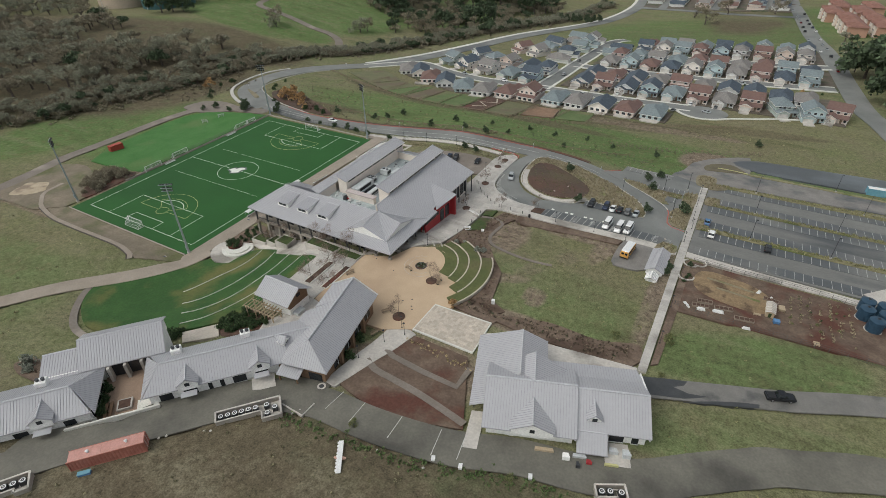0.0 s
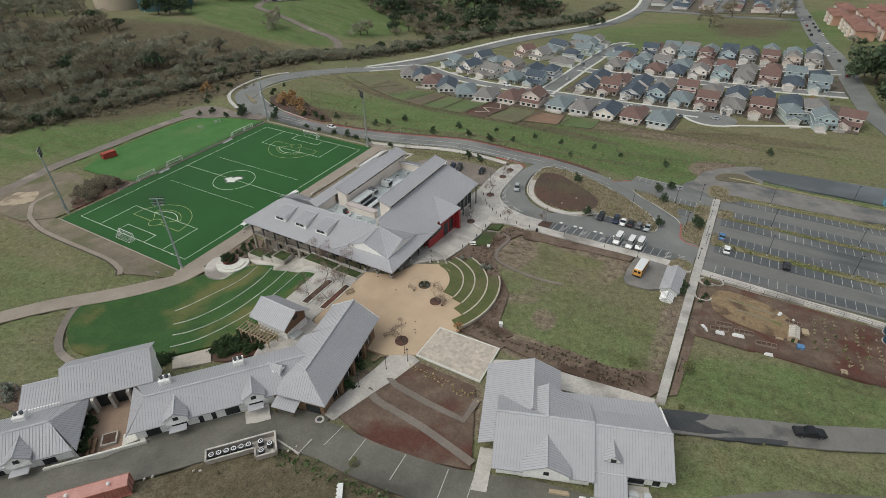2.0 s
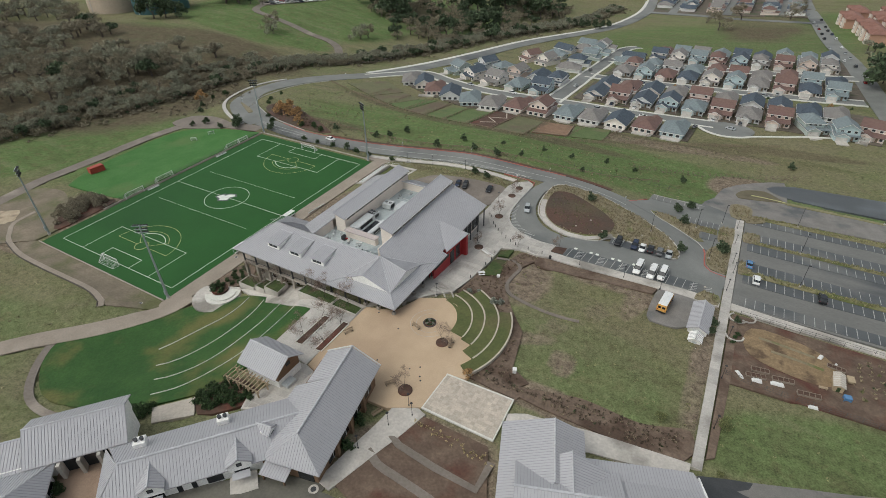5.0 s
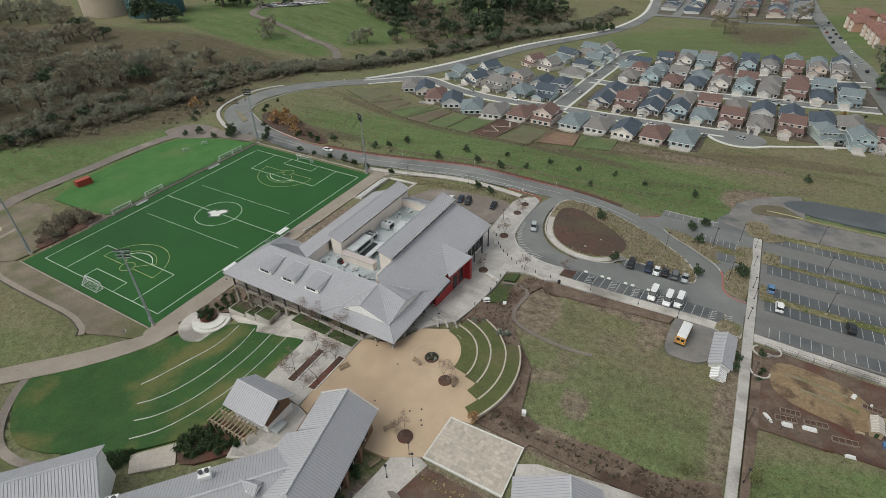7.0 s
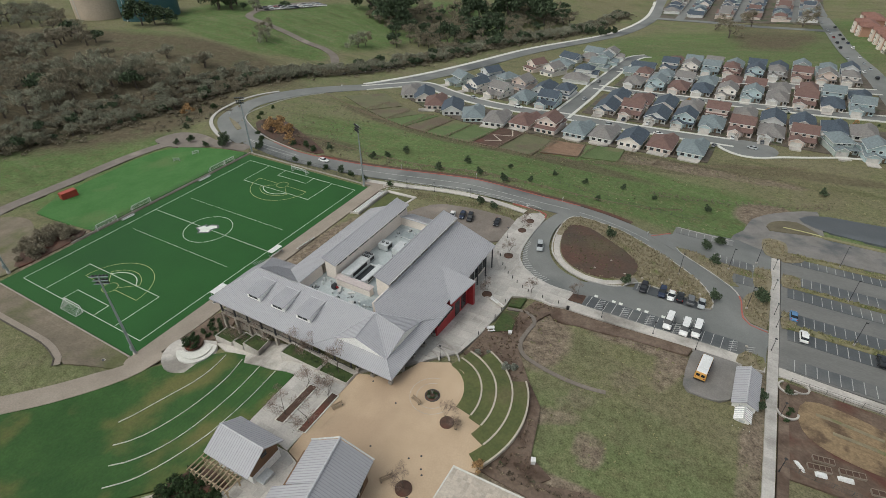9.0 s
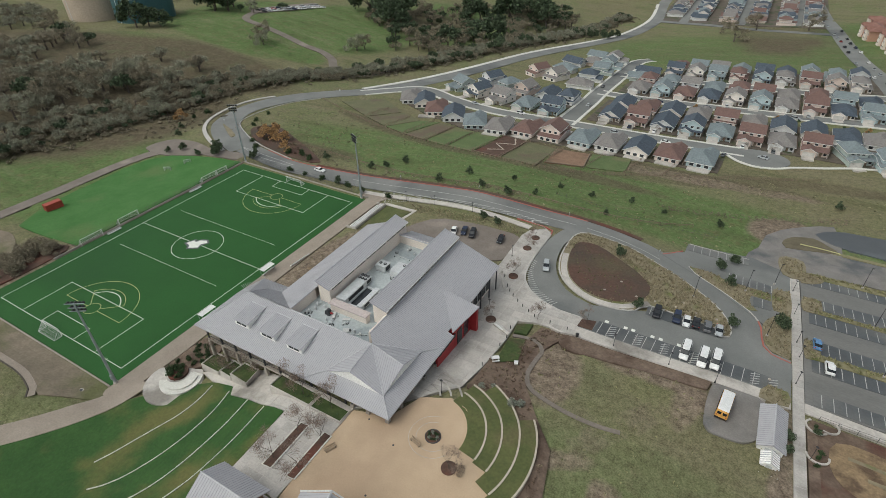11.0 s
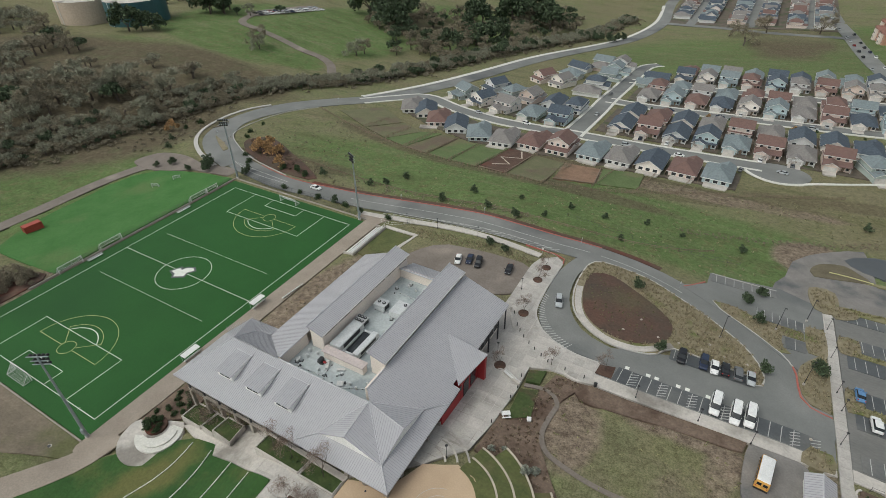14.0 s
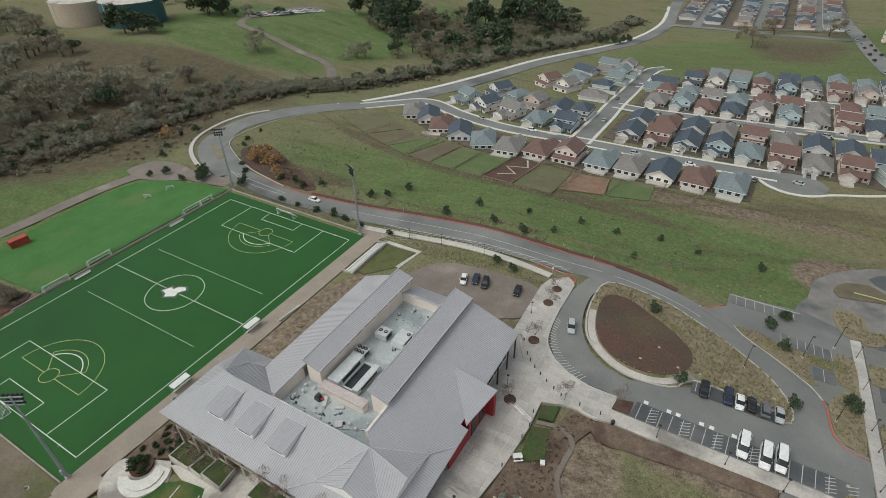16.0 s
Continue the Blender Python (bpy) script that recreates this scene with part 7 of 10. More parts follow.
fence_line([(-96, 188), (-62, 173), (-30, 164), (9, 156), (42, 154), (66, 162), (100, 184), (150, 209)])
for x, y0, y1 in ((-58, 176, 194), (-40, 169, 187), (-26, 164, 189), (-12, 161, 187), (1, 158.6, 185), (14.8, 157, 187), (28.4, 156, 186), (45, 155, 184), (62, 165, 188), (78, 172, 194), (92, 179, 198)):
    fence_line([(x, y0), (x + 1.5, (y0 + y1) / 2), (x + 3, y1)])
fence_line([(-66, 118), (-50, 124), (-20, 122), (20, 119), (60, 119), (90, 123), (110, 136)], 1.2, 3.0, "wire and post fence beside the road")


# board fences between neighbouring yards
yard_fence = empty("yard_fence", pose(0, 0, 0), "brown board fence between two yards", "fence", "yard fences")
panel = bmesh.new()
add_box(panel, -0.02, 0.02, 0.06, 2.34, -0.4, 1.65)
add_box(panel, -0.05, 0.05, 0.06, 2.34, 1.65, 1.72)
first_panel = part("fence_panel", panel, FENCE, yard_fence)
post = bmesh.new()
add_box(post, -0.06, 0.06, -0.06, 0.06, -0.6, 1.8)
first_post = part("post", post, FENCE, yard_fence)
for k in range(5):
    for data in ((first_panel, first_post) if k else ()):
        one = new(data.name.split(".")[0], data.data)
        one.parent = yard_fence
        one.location = (0, 2.4 * k, 0)
yards = [(47.3 + 13.4 * k, y) for k in range(9) for y in (246, 260.5)] + [(47.3 + 13.5 * k, y) for k in range(10) for y in (311, 324)]
yards += [(x, 197) for x in (31.2, 45, 58.2, 71, 84.3, 97.6)]
for k, (x, y) in enumerate(yards):
    m = pose(x, y, gz(x, y + 6), 0, 0, 0)
    if k == 0:
        yard_fence.matrix_world = m
    else:
        copy_thing(yard_fence, m)


# ---- plants ----
BARK = material("grey_brown_bark", (0.075, 0.06, 0.05), (0.12, 0.1, 0.085), 1.5, 1, 6, 0.3)


def leaf_material(name, a, b, rough=0.9):
    """Leaves that vary from clump to clump."""
    m = material(name, a, b, 0.6, rough, 3, 0)
    nodes, link = m.node_tree.nodes, m.node_tree.links.new
    geo = nodes.new("ShaderNodeNewGeometry")
    hsv = nodes.new("ShaderNodeHueSaturation")
    rng = nodes.new("ShaderNodeMapRange")
    rng.inputs[3].default_value, rng.inputs[4].default_value = 0.4, 1.55
    link(geo.outputs["Random Per Island"], rng.inputs[0])
    link(rng.outputs[0], hsv.inputs["Value"])
    bs = nodes["Principled BSDF"]
    link(bs.inputs["Base Color"].links[0].from_socket, hsv.inputs["Color"])
    link(hsv.outputs[0], bs.inputs["Base Color"])
    return m


OAK_GREEN = leaf_material("dark_evergreen_leaves", (0.052, 0.078, 0.04), (0.08, 0.112, 0.058))
BARE_TWIGS = leaf_material("bare_twigs", (0.19, 0.165, 0.115), (0.25, 0.22, 0.155))
YOUNG_TWIGS = leaf_material("pinkish_young_twigs", (0.17, 0.125, 0.1), (0.23, 0.17, 0.135))
GREY_TWIGS = leaf_material("grey_lichen_twigs", (0.215, 0.215, 0.155), (0.28, 0.28, 0.205))
SHRUB_GREEN = leaf_material("shrub_leaves", (0.035, 0.065, 0.022), (0.05, 0.085, 0.03))
ORANGE_LEAF = leaf_material("orange_autumn_leaves", (0.33, 0.2, 0.09), (0.42, 0.265, 0.125))
SAGE_LEAF = leaf_material("pale_sage_leaves", (0.2, 0.215, 0.175), (0.27, 0.285, 0.235))
DRY_BLADES = leaf_material("dry_grass_blades", (0.26, 0.22, 0.138), (0.34, 0.29, 0.19))
RUST_LEAF = leaf_material("rust_brown_shrubs", (0.085, 0.055, 0.036), (0.12, 0.08, 0.052))


def leaf_cloud(rng, clumps, per, size, flat=0.0, thin=0.6):
    """Vertices and faces of small leaf sprays scattered through the given clumps (x, y, z, radius)."""
    c = np.repeat(np.array(clumps, float), per, axis=0)
    n = len(c)
    d = rng.normal(size=(n, 3))
    d /= np.linalg.norm(d, axis=1)[:, None]
    pos = c[:, :3] + d * c[:, 3:4] * (rng.random((n, 1)) ** 0.4) * np.array([1, 1, 0.8])
    u = rng.normal(size=(n, 3))
    u[:, 2] *= 1 - flat
    u /= np.linalg.norm(u, axis=1)[:, None]
    v = np.cross(u, rng.normal(size=(n, 3)))
    v /= np.linalg.norm(v, axis=1)[:, None]
    s = size * (0.6 + 0.8 * rng.random((n, 1)))
    a, b = u * s, v * s * thin
    verts = np.stack([pos - a, pos + b, pos + a, pos - b], 1).reshape(-1, 3)
    return verts, np.arange(4 * n).reshape(-1, 4)


def mesh_from(name, verts, faces, mat):
    me = bpy.data.meshes.new(name)
    me.from_pydata(verts.tolist(), [], faces.tolist())
    me.materials.append(mat)
    return me


def ring_at(bm, c, way, r, sides=5):
    turn = Vector(way).to_track_quat("Z", "Y").to_matrix()
    return [bm.verts.new(Vector(c) + turn @ Vector((r * math.cos(a), r * math.sin(a), 0))) for a in (2 * math.pi * i / sides for i in range(sides))]


def limbs(bm, rng, p, way, length, r, depth, tips, ring=None):
    """A limb that forks, every fork growing out of the end of the one before."""
    ring = ring or ring_at(bm, p, way, r)
    q = Vector(p) + Vector(way) * length
    end = ring_at(bm, q, way, r * 0.62)
    for i in range(5):
        bm.faces.new((ring[i], ring[(i + 1) % 5], end[(i + 1) % 5], end[i]))
    if depth == 0:
        tips.append((q.x, q.y, q.z))
        return
    for _ in range(3 if depth > 1 else 2):
        turn = Vector((rng.normal(), rng.normal(), rng.normal() * 0.5)) * 0.62
        w = (Vector(way) + turn).normalized()
        w.z = max(w.z, -0.05)
        limbs(bm, rng, q, w.normalized(), length * (0.62 + 0.2 * rng.random()), r * 0.6, depth - 1, tips, end)


def make_tree(name, label, seed, height, spread, leaf, per, size, trunk=0.3, depth=3, clump=1.3, low=0.3, group="trees", extra=0, thin=0.6):
    rng = np.random.default_rng(seed)
    ob = empty(name, pose(0, 0, -500), label, "tree" if "shrub" not in name and "bush" not in name else "shrub", group)
    bm = bmesh.new()
    tips = []
    limbs(bm, rng, (0, 0, -0.4), (0.05, 0.03, 1), height * low + 0.4, trunk, depth, tips)
    part("trunk", bm, BARK, ob)
    t = np.array(tips)
    t[:, :2] *= spread / max(0.1, np.abs(t[:, :2]).max())
    t[:, 2] = height * (low + 0.1) + (t[:, 2] - t[:, 2].min()) / max(0.1, np.ptp(t[:, 2])) * height * (0.86 - low)
    clumps = [(*q, clump * (0.7 + 0.6 * rng.random())) for q in t]
    for _ in range(extra):
        a, r = rng.random() * 6.28, spread * (0.2 + 0.6 * rng.random())
        clumps.append((r * math.cos(a), r * math.sin(a), height * (low + 0.2 + 0.4 * rng.random()), clump))
    v, f = leaf_cloud(rng, clumps, per, size, thin=thin)
    crown = new("crown", mesh_from("crown", v, f, leaf))
    crown.parent = ob
    return ob


TREES = {
    "green": make_tree("evergreen_oak", "dark evergreen oak with a dense uneven crown", 1, 9, 4.6, OAK_GREEN, 46, 0.5, 0.4, 3, 1.7, 0.22, extra=10),
    "green2": make_tree("evergreen_oak", "broad dark evergreen oak tree", 2, 8, 5.4, OAK_GREEN, 46, 0.5, 0.4, 3, 1.7, 0.2, extra=10),
    "bare": make_tree("bare_oak", "bare winter oak with grey-brown twigs", 3, 9, 5.6, BARE_TWIGS, 60, 0.75, 0.42, 3, 1.7, 0.2, thin=0.1),
    "bare2": make_tree("bare_oak", "spreading bare oak with grey lichen-covered twigs", 4, 8, 6.0, GREY_TWIGS, 60, 0.75, 0.42, 3, 1.7, 0.18, thin=0.1),
    "round": make_tree("young_evergreen", "young dark green evergreen tree", 5, 4.2, 1.5, OAK_GREEN, 60, 0.26, 0.1, 2, 0.9, 0.15, extra=8),
    "street": make_tree("young_bare_tree", "slender leafless young street tree", 6, 4.6, 1.7, YOUNG_TWIGS, 34, 0.3, 0.06, 3, 0.6, 0.3, thin=0.045),
    "orange": make_tree("autumn_tree", "small tree with orange autumn leaves", 7, 5.5, 3.0, ORANGE_LEAF, 40, 0.34, 0.14, 3, 1.1, 0.15),
    "bush": make_tree("green_bush", "rounded dark green leafy shrub", 8, 1.8, 1.0, SHRUB_GREEN, 44, 0.2, 0.06, 2, 0.7, 0.1, "shrubs", 6),
    "sage": make_tree("sage_bush", "rounded pale sage-green leafy shrub", 9, 1.6, 1.0, SAGE_LEAF, 44, 0.18, 0.05, 2, 0.7, 0.1, "shrubs", 6),
    "thicket": make_tree("bare_thicket", "large leafless thicket of brown twigs", 10, 5, 5.5, BARE_TWIGS, 90, 0.5, 0.15, 3, 1.6, 0.1, extra=14, thin=0.22),
    "yellow": make_tree("yellow_bush", "yellow-green leafy shrub in grass", 12, 2.6, 1.5, leaf_material("yellow_green_leaves", (0.14, 0.155, 0.06), (0.19, 0.2, 0.085)), 70, 0.14, 0.06, 2, 0.8, 0.15, "shrubs", 6),
}
placed = set()
spin = random.Random(11)


def plant(kind, x, y, scale=1.0, sink=0.0):
    m = pose(x, y, gz(x, y) - sink, 0, 0, spin.uniform(0, 360)) @ Matrix.Scale(scale * spin.uniform(0.9, 1.1), 4)
    if kind not in placed:
        placed.add(kind)
        TREES[kind].matrix_world = m
        return TREES[kind]
    return copy_thing(TREES[kind], m)


def inside(poly, x, y):
    odd = False
    for k in range(len(poly)):
        (x0, y0), (x1, y1) = poly[k - 1], poly[k]
        if (y0 > y) != (y1 > y) and x < x0 + (x1 - x0) * (y - y0) / (y1 - y0):
            odd = not odd
    return odd


# single trees that stand out
for x, y in ((-99.6, 97), (-83, 101.6), (-12, 119.6), (-6.3, 122.3), (20.6, 118.4), (39.2, 117.7), (50.2, 115.6), (83.3, 122), (-33.7, 116.8), (-14.5, 100.9), (-1.0, 98.6), (-105.3, 93.1), (-87.1, 94.8), (-60.1, 100.5), (75, 136), (88, 142), (58, 122.6), (104.4, 76.2), (94.2, 96.8), (155, 183), (46, 132), (100, 140), (-3, 131), (28, 129), (63, 135), (118, 142), (-118, 108), (-128, 117)):
    plant("round", x, y, 0.62 if 40 < x < 101 and y > 120 else 0.85)
for x, y, s in ((121, 109, 0.95), (123.8, 101.1, 0.9), (137, 86.5, 1.25), (126, 80.6, 0.85), (-81, 100, 1.5), (-79, 97, 1.3), (-84, 103, 1.2), (-61.5, 104, 1.0), (124.5, 116, 0.9), (50.5, 96, 0.8), (56, 94.5, 0.8), (143.6, 52.6, 0.5), (138.6, 48, 0.6), (138.4, 44.6, 0.6)):
    plant("round", x, y, s)
for x, y in ((69.7, 92.5), (69.7, 85.9), (71.7, 71.0), (74.0, 51.9), (85.8, 9.5), (85.9, -6.0), (84, 57.5), (95, 62.3), (56.4, -3.8), (56.4, 2.6), (61.9, -3.1), (61.9, 2.9), (46, 10.4), (51, 10.2), (22, 11.8), (58.6, 10), (32.6, 11), (28.4, 11.2)):
    plant("street", x, y, 1.55 if x < 63 and y < 14 else 1.35 if y < 14 else 1.1)
for x, y in ((13.8, 4.4), (15.0, 3.8), (14.6, 5.6), (16.2, 5.2), (15.4, 6.4), (13.9, 5.8), (16.8, 4.0), (14.2, 3.4)):
    plant("bush", x, y, 0.72, gz(x, y) - 2.3)
for k in range(7):
    x, y, _ = W.p(-12.2 + 0.4 * (k % 2), 68.4 + 1.3 * k, 0)
    plant("bush", x, y, 0.95)
plant("orange", -142, 128.5, 1.1)
for x, y, s in ((-72, 121, 1.15), (-69, 123.4, 1.1), (-74.6, 123.6, 0.9), (-55, 114.5, 0.8), (-64, 125, 0.7), (95.5, 3.6, 0.35)):
    plant("orange", x, y, s)
for x, y, s in ((-66, 9, 0.75), (-71, 11.6, 0.8), (-68.4, 15, 0.9), (-73, 17, 0.8), (-66.4, 19.4, 0.8), (-71, 21, 0.8)):
    plant("thicket", x, y, s)
for x, y, s in ((49, -26, 1.3), (52, -23.8, 1.2), (50.6, -22, 1.2), (53.4, -21.8, 1.1), (50.4, -24.6, 1.3), (48.6, -24, 1.2), (52.4, -26, 1.3), (50.8, -28, 1.3), (54.8, -23.6, 1.1), (54.4, -25.6, 1.1), (53, -28.2, 1.2), (49, -28, 1.2), (56.4, -21.6, 1.1), (56.8, -23.4, 1.1), (58.6, -22.4, 1.0), (56.6, -25.2, 1.0), (47.6, -26.4, 1.1), (49.6, -21, 1.1), (40, -34.6, 1.4), (38.6, -35.6, 1.3), (41.4, -36, 1.2), (82, -17, 1.3), (84, -23, 1.3), (40, -33.4, 1.1), (15.6, 9.2, 0.75), (17.0, 10.2, 0.75), (16.4, 12.4, 0.8), (15.2, 13.6, 0.75), (14.6, 16, 0.7), (11, 8, 0.7), (11, 14, 0.75), (13.0, 9.8, 0.8), (14.6, 11.4, 0.85), (12.6, 12.4, 0.85), (13.4, 14.4, 0.85), (12.4, 16.4, 0.8), (20, 9.4, 0.6), (143.6, 46, 0.6), (143.2, 44, 0.6), (144, 47.5, 0.6), (143.5, 54.5, 0.6), (-69, 111, 1.4), (-52, 113.5, 1.4), (-46, 115, 1.5), (-40, 113, 1.6), (-76, 116, 1.2), (-136, 140, 1.6), (-139, 133, 1.4), (33.4, -46, 1.4), (-101, 150, 1.1), (-97, 138, 1.2), (-92, 132, 1.1), (10, 99.6, 1.2), (-38, 99.6, 1.1), (-30, 99.8, 1.0), (-22, 100.2, 1.2), (-9, 100.6, 1.3)):
    plant("bush", x, y, s)
for x, y, s in ((89.6, 28.6, 0.95), (91.2, 29.6, 0.8), (84.2, 31.4, 0.55), (82, 30.2, 0.6), (19, -57.6, 1.5), (22, -58.6, 1.0), (26.4, -57.4, 0.8)):
    plant("sage", x, y, s)
for x, y, s in ((143.8, 16, 0.8), (133, 12.6, 0.7), (144.6, 4.6, 0.5), (127, -33.6, 0.6), (96.6, -37.6, 0.6), (-15, -55, 1.2)):
    plant("yellow", x, y, s)
for x, y, s in ((-148, 297, 1.3), (-123, 360, 1.2), (-116, 331, 1.1), (91, 516, 1.5), (105, 575, 1.4), (147, 580, 1.5), (76, 555, 1.2)):
    plant("bare", x, y, s)
for x, y, s in ((-290.6, 221.9, 1.5), (-283, 226, 1.5), (-297, 216, 1.3), (-290, 283.5, 1.7), (-280, 289, 1.4), (-176.8, 371, 1.9), (-202, 380.5, 2.0), (-190, 392, 1.9), (-168, 384, 1.8), (-109, 485, 2.0), (-103, 516, 2.2), (-96, 394, 1.4), (-76.7, 497, 1.8), (-90, 520, 2.0), (-120, 505, 2.0), (-132, 440, 1.6), (-128.7, 455, 1.7), (206, 340, 1.9), (213, 322, 2.2), (219, 352, 2.0), (224, 300, 2.0), (216, 285, 1.8), (228, 332, 2.2), (-105, 350, 1.2), (-88, 410, 1.3)):
    plant(spin.choice(("green", "green2")), x, y, s)
for k in range(9):
    plant("round", -44 + 4.4 * k, 488 + 7 * (k % 3) + k, 2.0)

# ---- woods on the hills ----
def template(seed, leaf_n, size, height, spread, thin):
    rng = np.random.default_rng(seed)
    clumps = []
    for k in range(11):
        a, r = rng.random() * 6.28, spread * math.sqrt(rng.random())
        clumps.append((r * math.cos(a), r * math.sin(a), height * (0.5 + 0.4 * rng.random() * (1 - 0.4 * r / spread)), spread * 0.36))
    return (*leaf_cloud(rng, clumps, leaf_n, size, thin=thin), clumps)


def woods(name, label, spots, mats, seed, leaf_n=22, size=0.5, height=7.0, spread=4.0, trunk=True, thin=0.6):
    """Many distant trees joined into one piece of woodland."""
    rng = np.random.default_rng(seed)
    temps = [template(seed + k, leaf_n, size, height, spread, thin) for k in range(6)]
    verts, faces, count = [], [], 0
    bm = bmesh.new()
    z = land(np.array([s[0] for s in spots]), np.array([s[1] for s in spots]))
    for (x, y, s), g in zip(spots, z):
        v, f, clumps = temps[rng.integers(6)]
        a = rng.random() * 6.28
        turn = np.array([[math.cos(a), -math.sin(a), 0], [math.sin(a), math.cos(a), 0], [0, 0, 1]])
        verts.append((v @ turn.T) * s + (x, y, g))
        faces.append(f + count)
        count += len(v)
        if trunk:
            top = Vector((x, y, g + height * 0.45 * s))
            add_tube(bm, (x, y, g - 0.5), top, 0.42 * s, 0.28 * s, 5, False)
            for c in clumps[:6]:
                q = turn @ np.array(c[:3])
                add_tube(bm, top, (x + q[0] * s, y + q[1] * s, g + q[2] * s), 0.2 * s, 0.07 * s, 4, False)
    ob = tagged(new(name, mesh_from(name, np.concatenate(verts), np.concatenate(faces), mats)), label, "woodland", kind="stuff")
    if trunk:
        part("trunks", bm, BARK, ob)
    return ob


HILL = [(-430, 150), (-430, 205), (-397, 206), (-282, 178), (-227, 146), (-190, 140), (-188, 130), (-195, 108), (-200, 86), (-206, 72), (-215, 30), (-300, 10), (-430, 20)]
EDGE = curve_points([(-176, 20), (-166, 54), (-166, 69), (-159, 90), (-156, 109), (-154, 132), (-149, 149), (-145, 176), (-134, 206), (-116, 236), (-100, 268), (-80, 325), (-66, 385), (-48, 450), (-30, 530), (-18, 600)], 3)
OAKS = [(-214, 379), (-195, 428), (-134, 526), (-96, 600), (-60, 560), (-57, 445), (-70, 368), (-90, 325), (-130, 300), (-150, 330)]
wood = random.Random(21)
bare_spots, grey_spots, green_spots, thick_spots = [], [], [], []
taken = []
for _ in range(1500):
    x, y = wood.uniform(-430, -180), wood.uniform(5, 210)
    if inside(HILL, x, y) and noise.noise((x * 0.016, y * 0.016, 3)) > -0.34 + 0.4 * wood.random() and all((x - a) ** 2 + (y - b) ** 2 > 46 for a, b in taken):
        taken.append((x, y))
        (bare_spots if wood.random() < 0.4 else grey_spots if wood.random() < 0.94 else green_spots).append((x, y, wood.uniform(0.95, 1.7)))
for x, y in ((-189.5, 181.5), (-200, 246), (-207, 251), (-150, 290), (-191.6, 146.3), (-204.5, 131.4), (-206.5, 119.1), (-212.9, 97.3), (-199.4, 80.8), (-210, 153.5), (-181, 158.5), (-203.6, 143.7), (-196, 152)):
    plant(wood.choice(("bare", "bare2")), x, y, wood.uniform(1.0, 1.35))
for k, (x, y) in enumerate(EDGE):
    deep = 30 if y < 190 else 16
    for _ in range(6):
        d = wood.random() ** 1.3 * deep
        sx, sy = x - d * 0.94, y + d * 0.35
        pick = wood.random()
        (thick_spots if pick < 0.48 else green_spots if pick < 0.52 else grey_spots).append((sx, sy, wood.uniform(0.5, 0.95)))
    if k % 2 == 0:
        green_spots.append((x + wood.uniform(-3, 1), y + wood.uniform(-2, 2), wood.uniform(0.22, 0.5)))
for _ in range(560):
    x, y = wood.uniform(-220, -50), wood.uniform(295, 610)
    if inside(OAKS, x, y) and noise.noise((x * 0.02, y * 0.02, 9)) > -0.25:
        (green_spots if wood.random() < 0.4 else bare_spots).append((x, y, wood.uniform(0.7, 1.5)))
for _ in range(260):
    x, y = wood.uniform(-520, -240), wood.uniform(290, 620)
    if noise.noise((x * 0.012, y * 0.012, 5)) > 0.12:
        (green_spots if wood.random() < 0.6 else grey_spots).append((x, y, wood.uniform(0.8, 1.6)))
for _ in range(420):
    x, y = wood.uniform(-300, 700), wood.uniform(640, 1250)
    if noise.noise((x * 0.006, y * 0.006, 8)) > 0.1 and not (0 < x < 180 and y < 790):
        (green_spots if wood.random() < 0.6 else bare_spots).append((x, y, wood.uniform(0.9, 1.8)))
for _ in range(160):
    x, y = wood.uniform(198, 330), wood.uniform(265, 460)
    if noise.noise((x * 0.02, y * 0.02, 2)) > 0.0:
        (green_spots if wood.random() < 0.7 else grey_spots).append((x, y, wood.uniform(0.7, 1.5)))
for x, y in ((-203, 118), (-202, 131), (-189, 146), (-218, 175), (-188, 180), (-249, 153), (-209, 96), (-215, 107), (-246, 113), (-220, 117), (-222, 158), (-210, 154), (-212, 144), (-182, 157), (-189, 96), (-176, 118), (-168, 134)):
    grey_spots.append((x + wood.uniform(-2, 2), y + wood.uniform(-2, 2), wood.uniform(1.0, 1.5)))
    bare_spots.append((x + wood.uniform(-8, 8), y + wood.uniform(-6, 6), wood.uniform(0.7, 1.2)))
woods("bare_oak_wood", "hillside wood of bare brown oaks", bare_spots, BARE_TWIGS, 31, 50, 0.72, thin=0.13)
woods("grey_oak_wood", "hillside wood of grey lichen-covered oaks", grey_spots, GREY_TWIGS, 41, 50, 0.72, thin=0.13)
woods("evergreen_wood", "scattered dark evergreen oaks on the hills", green_spots, OAK_GREEN, 51, 40, 0.6)
woods("creek_thicket", "tangled leafless thicket along the creek", thick_spots, BARE_TWIGS, 61, 48, 0.6, 5.0, 4.0, False, thin=0.2)
brush = [(x + wood.gauss(0, 4), y + wood.gauss(0, 4), wood.uniform(0.14, 0.4)) for x, y in EDGE for _ in range(3)]
brush += [(wood.uniform(-150, -118), wood.uniform(100, 150), wood.uniform(0.1, 0.22)) for _ in range(60)]
woods("creek_brush", "low brown brush along the creek", brush, BARE_TWIGS, 71, 14, 0.9, 5.0, 4.5, False)


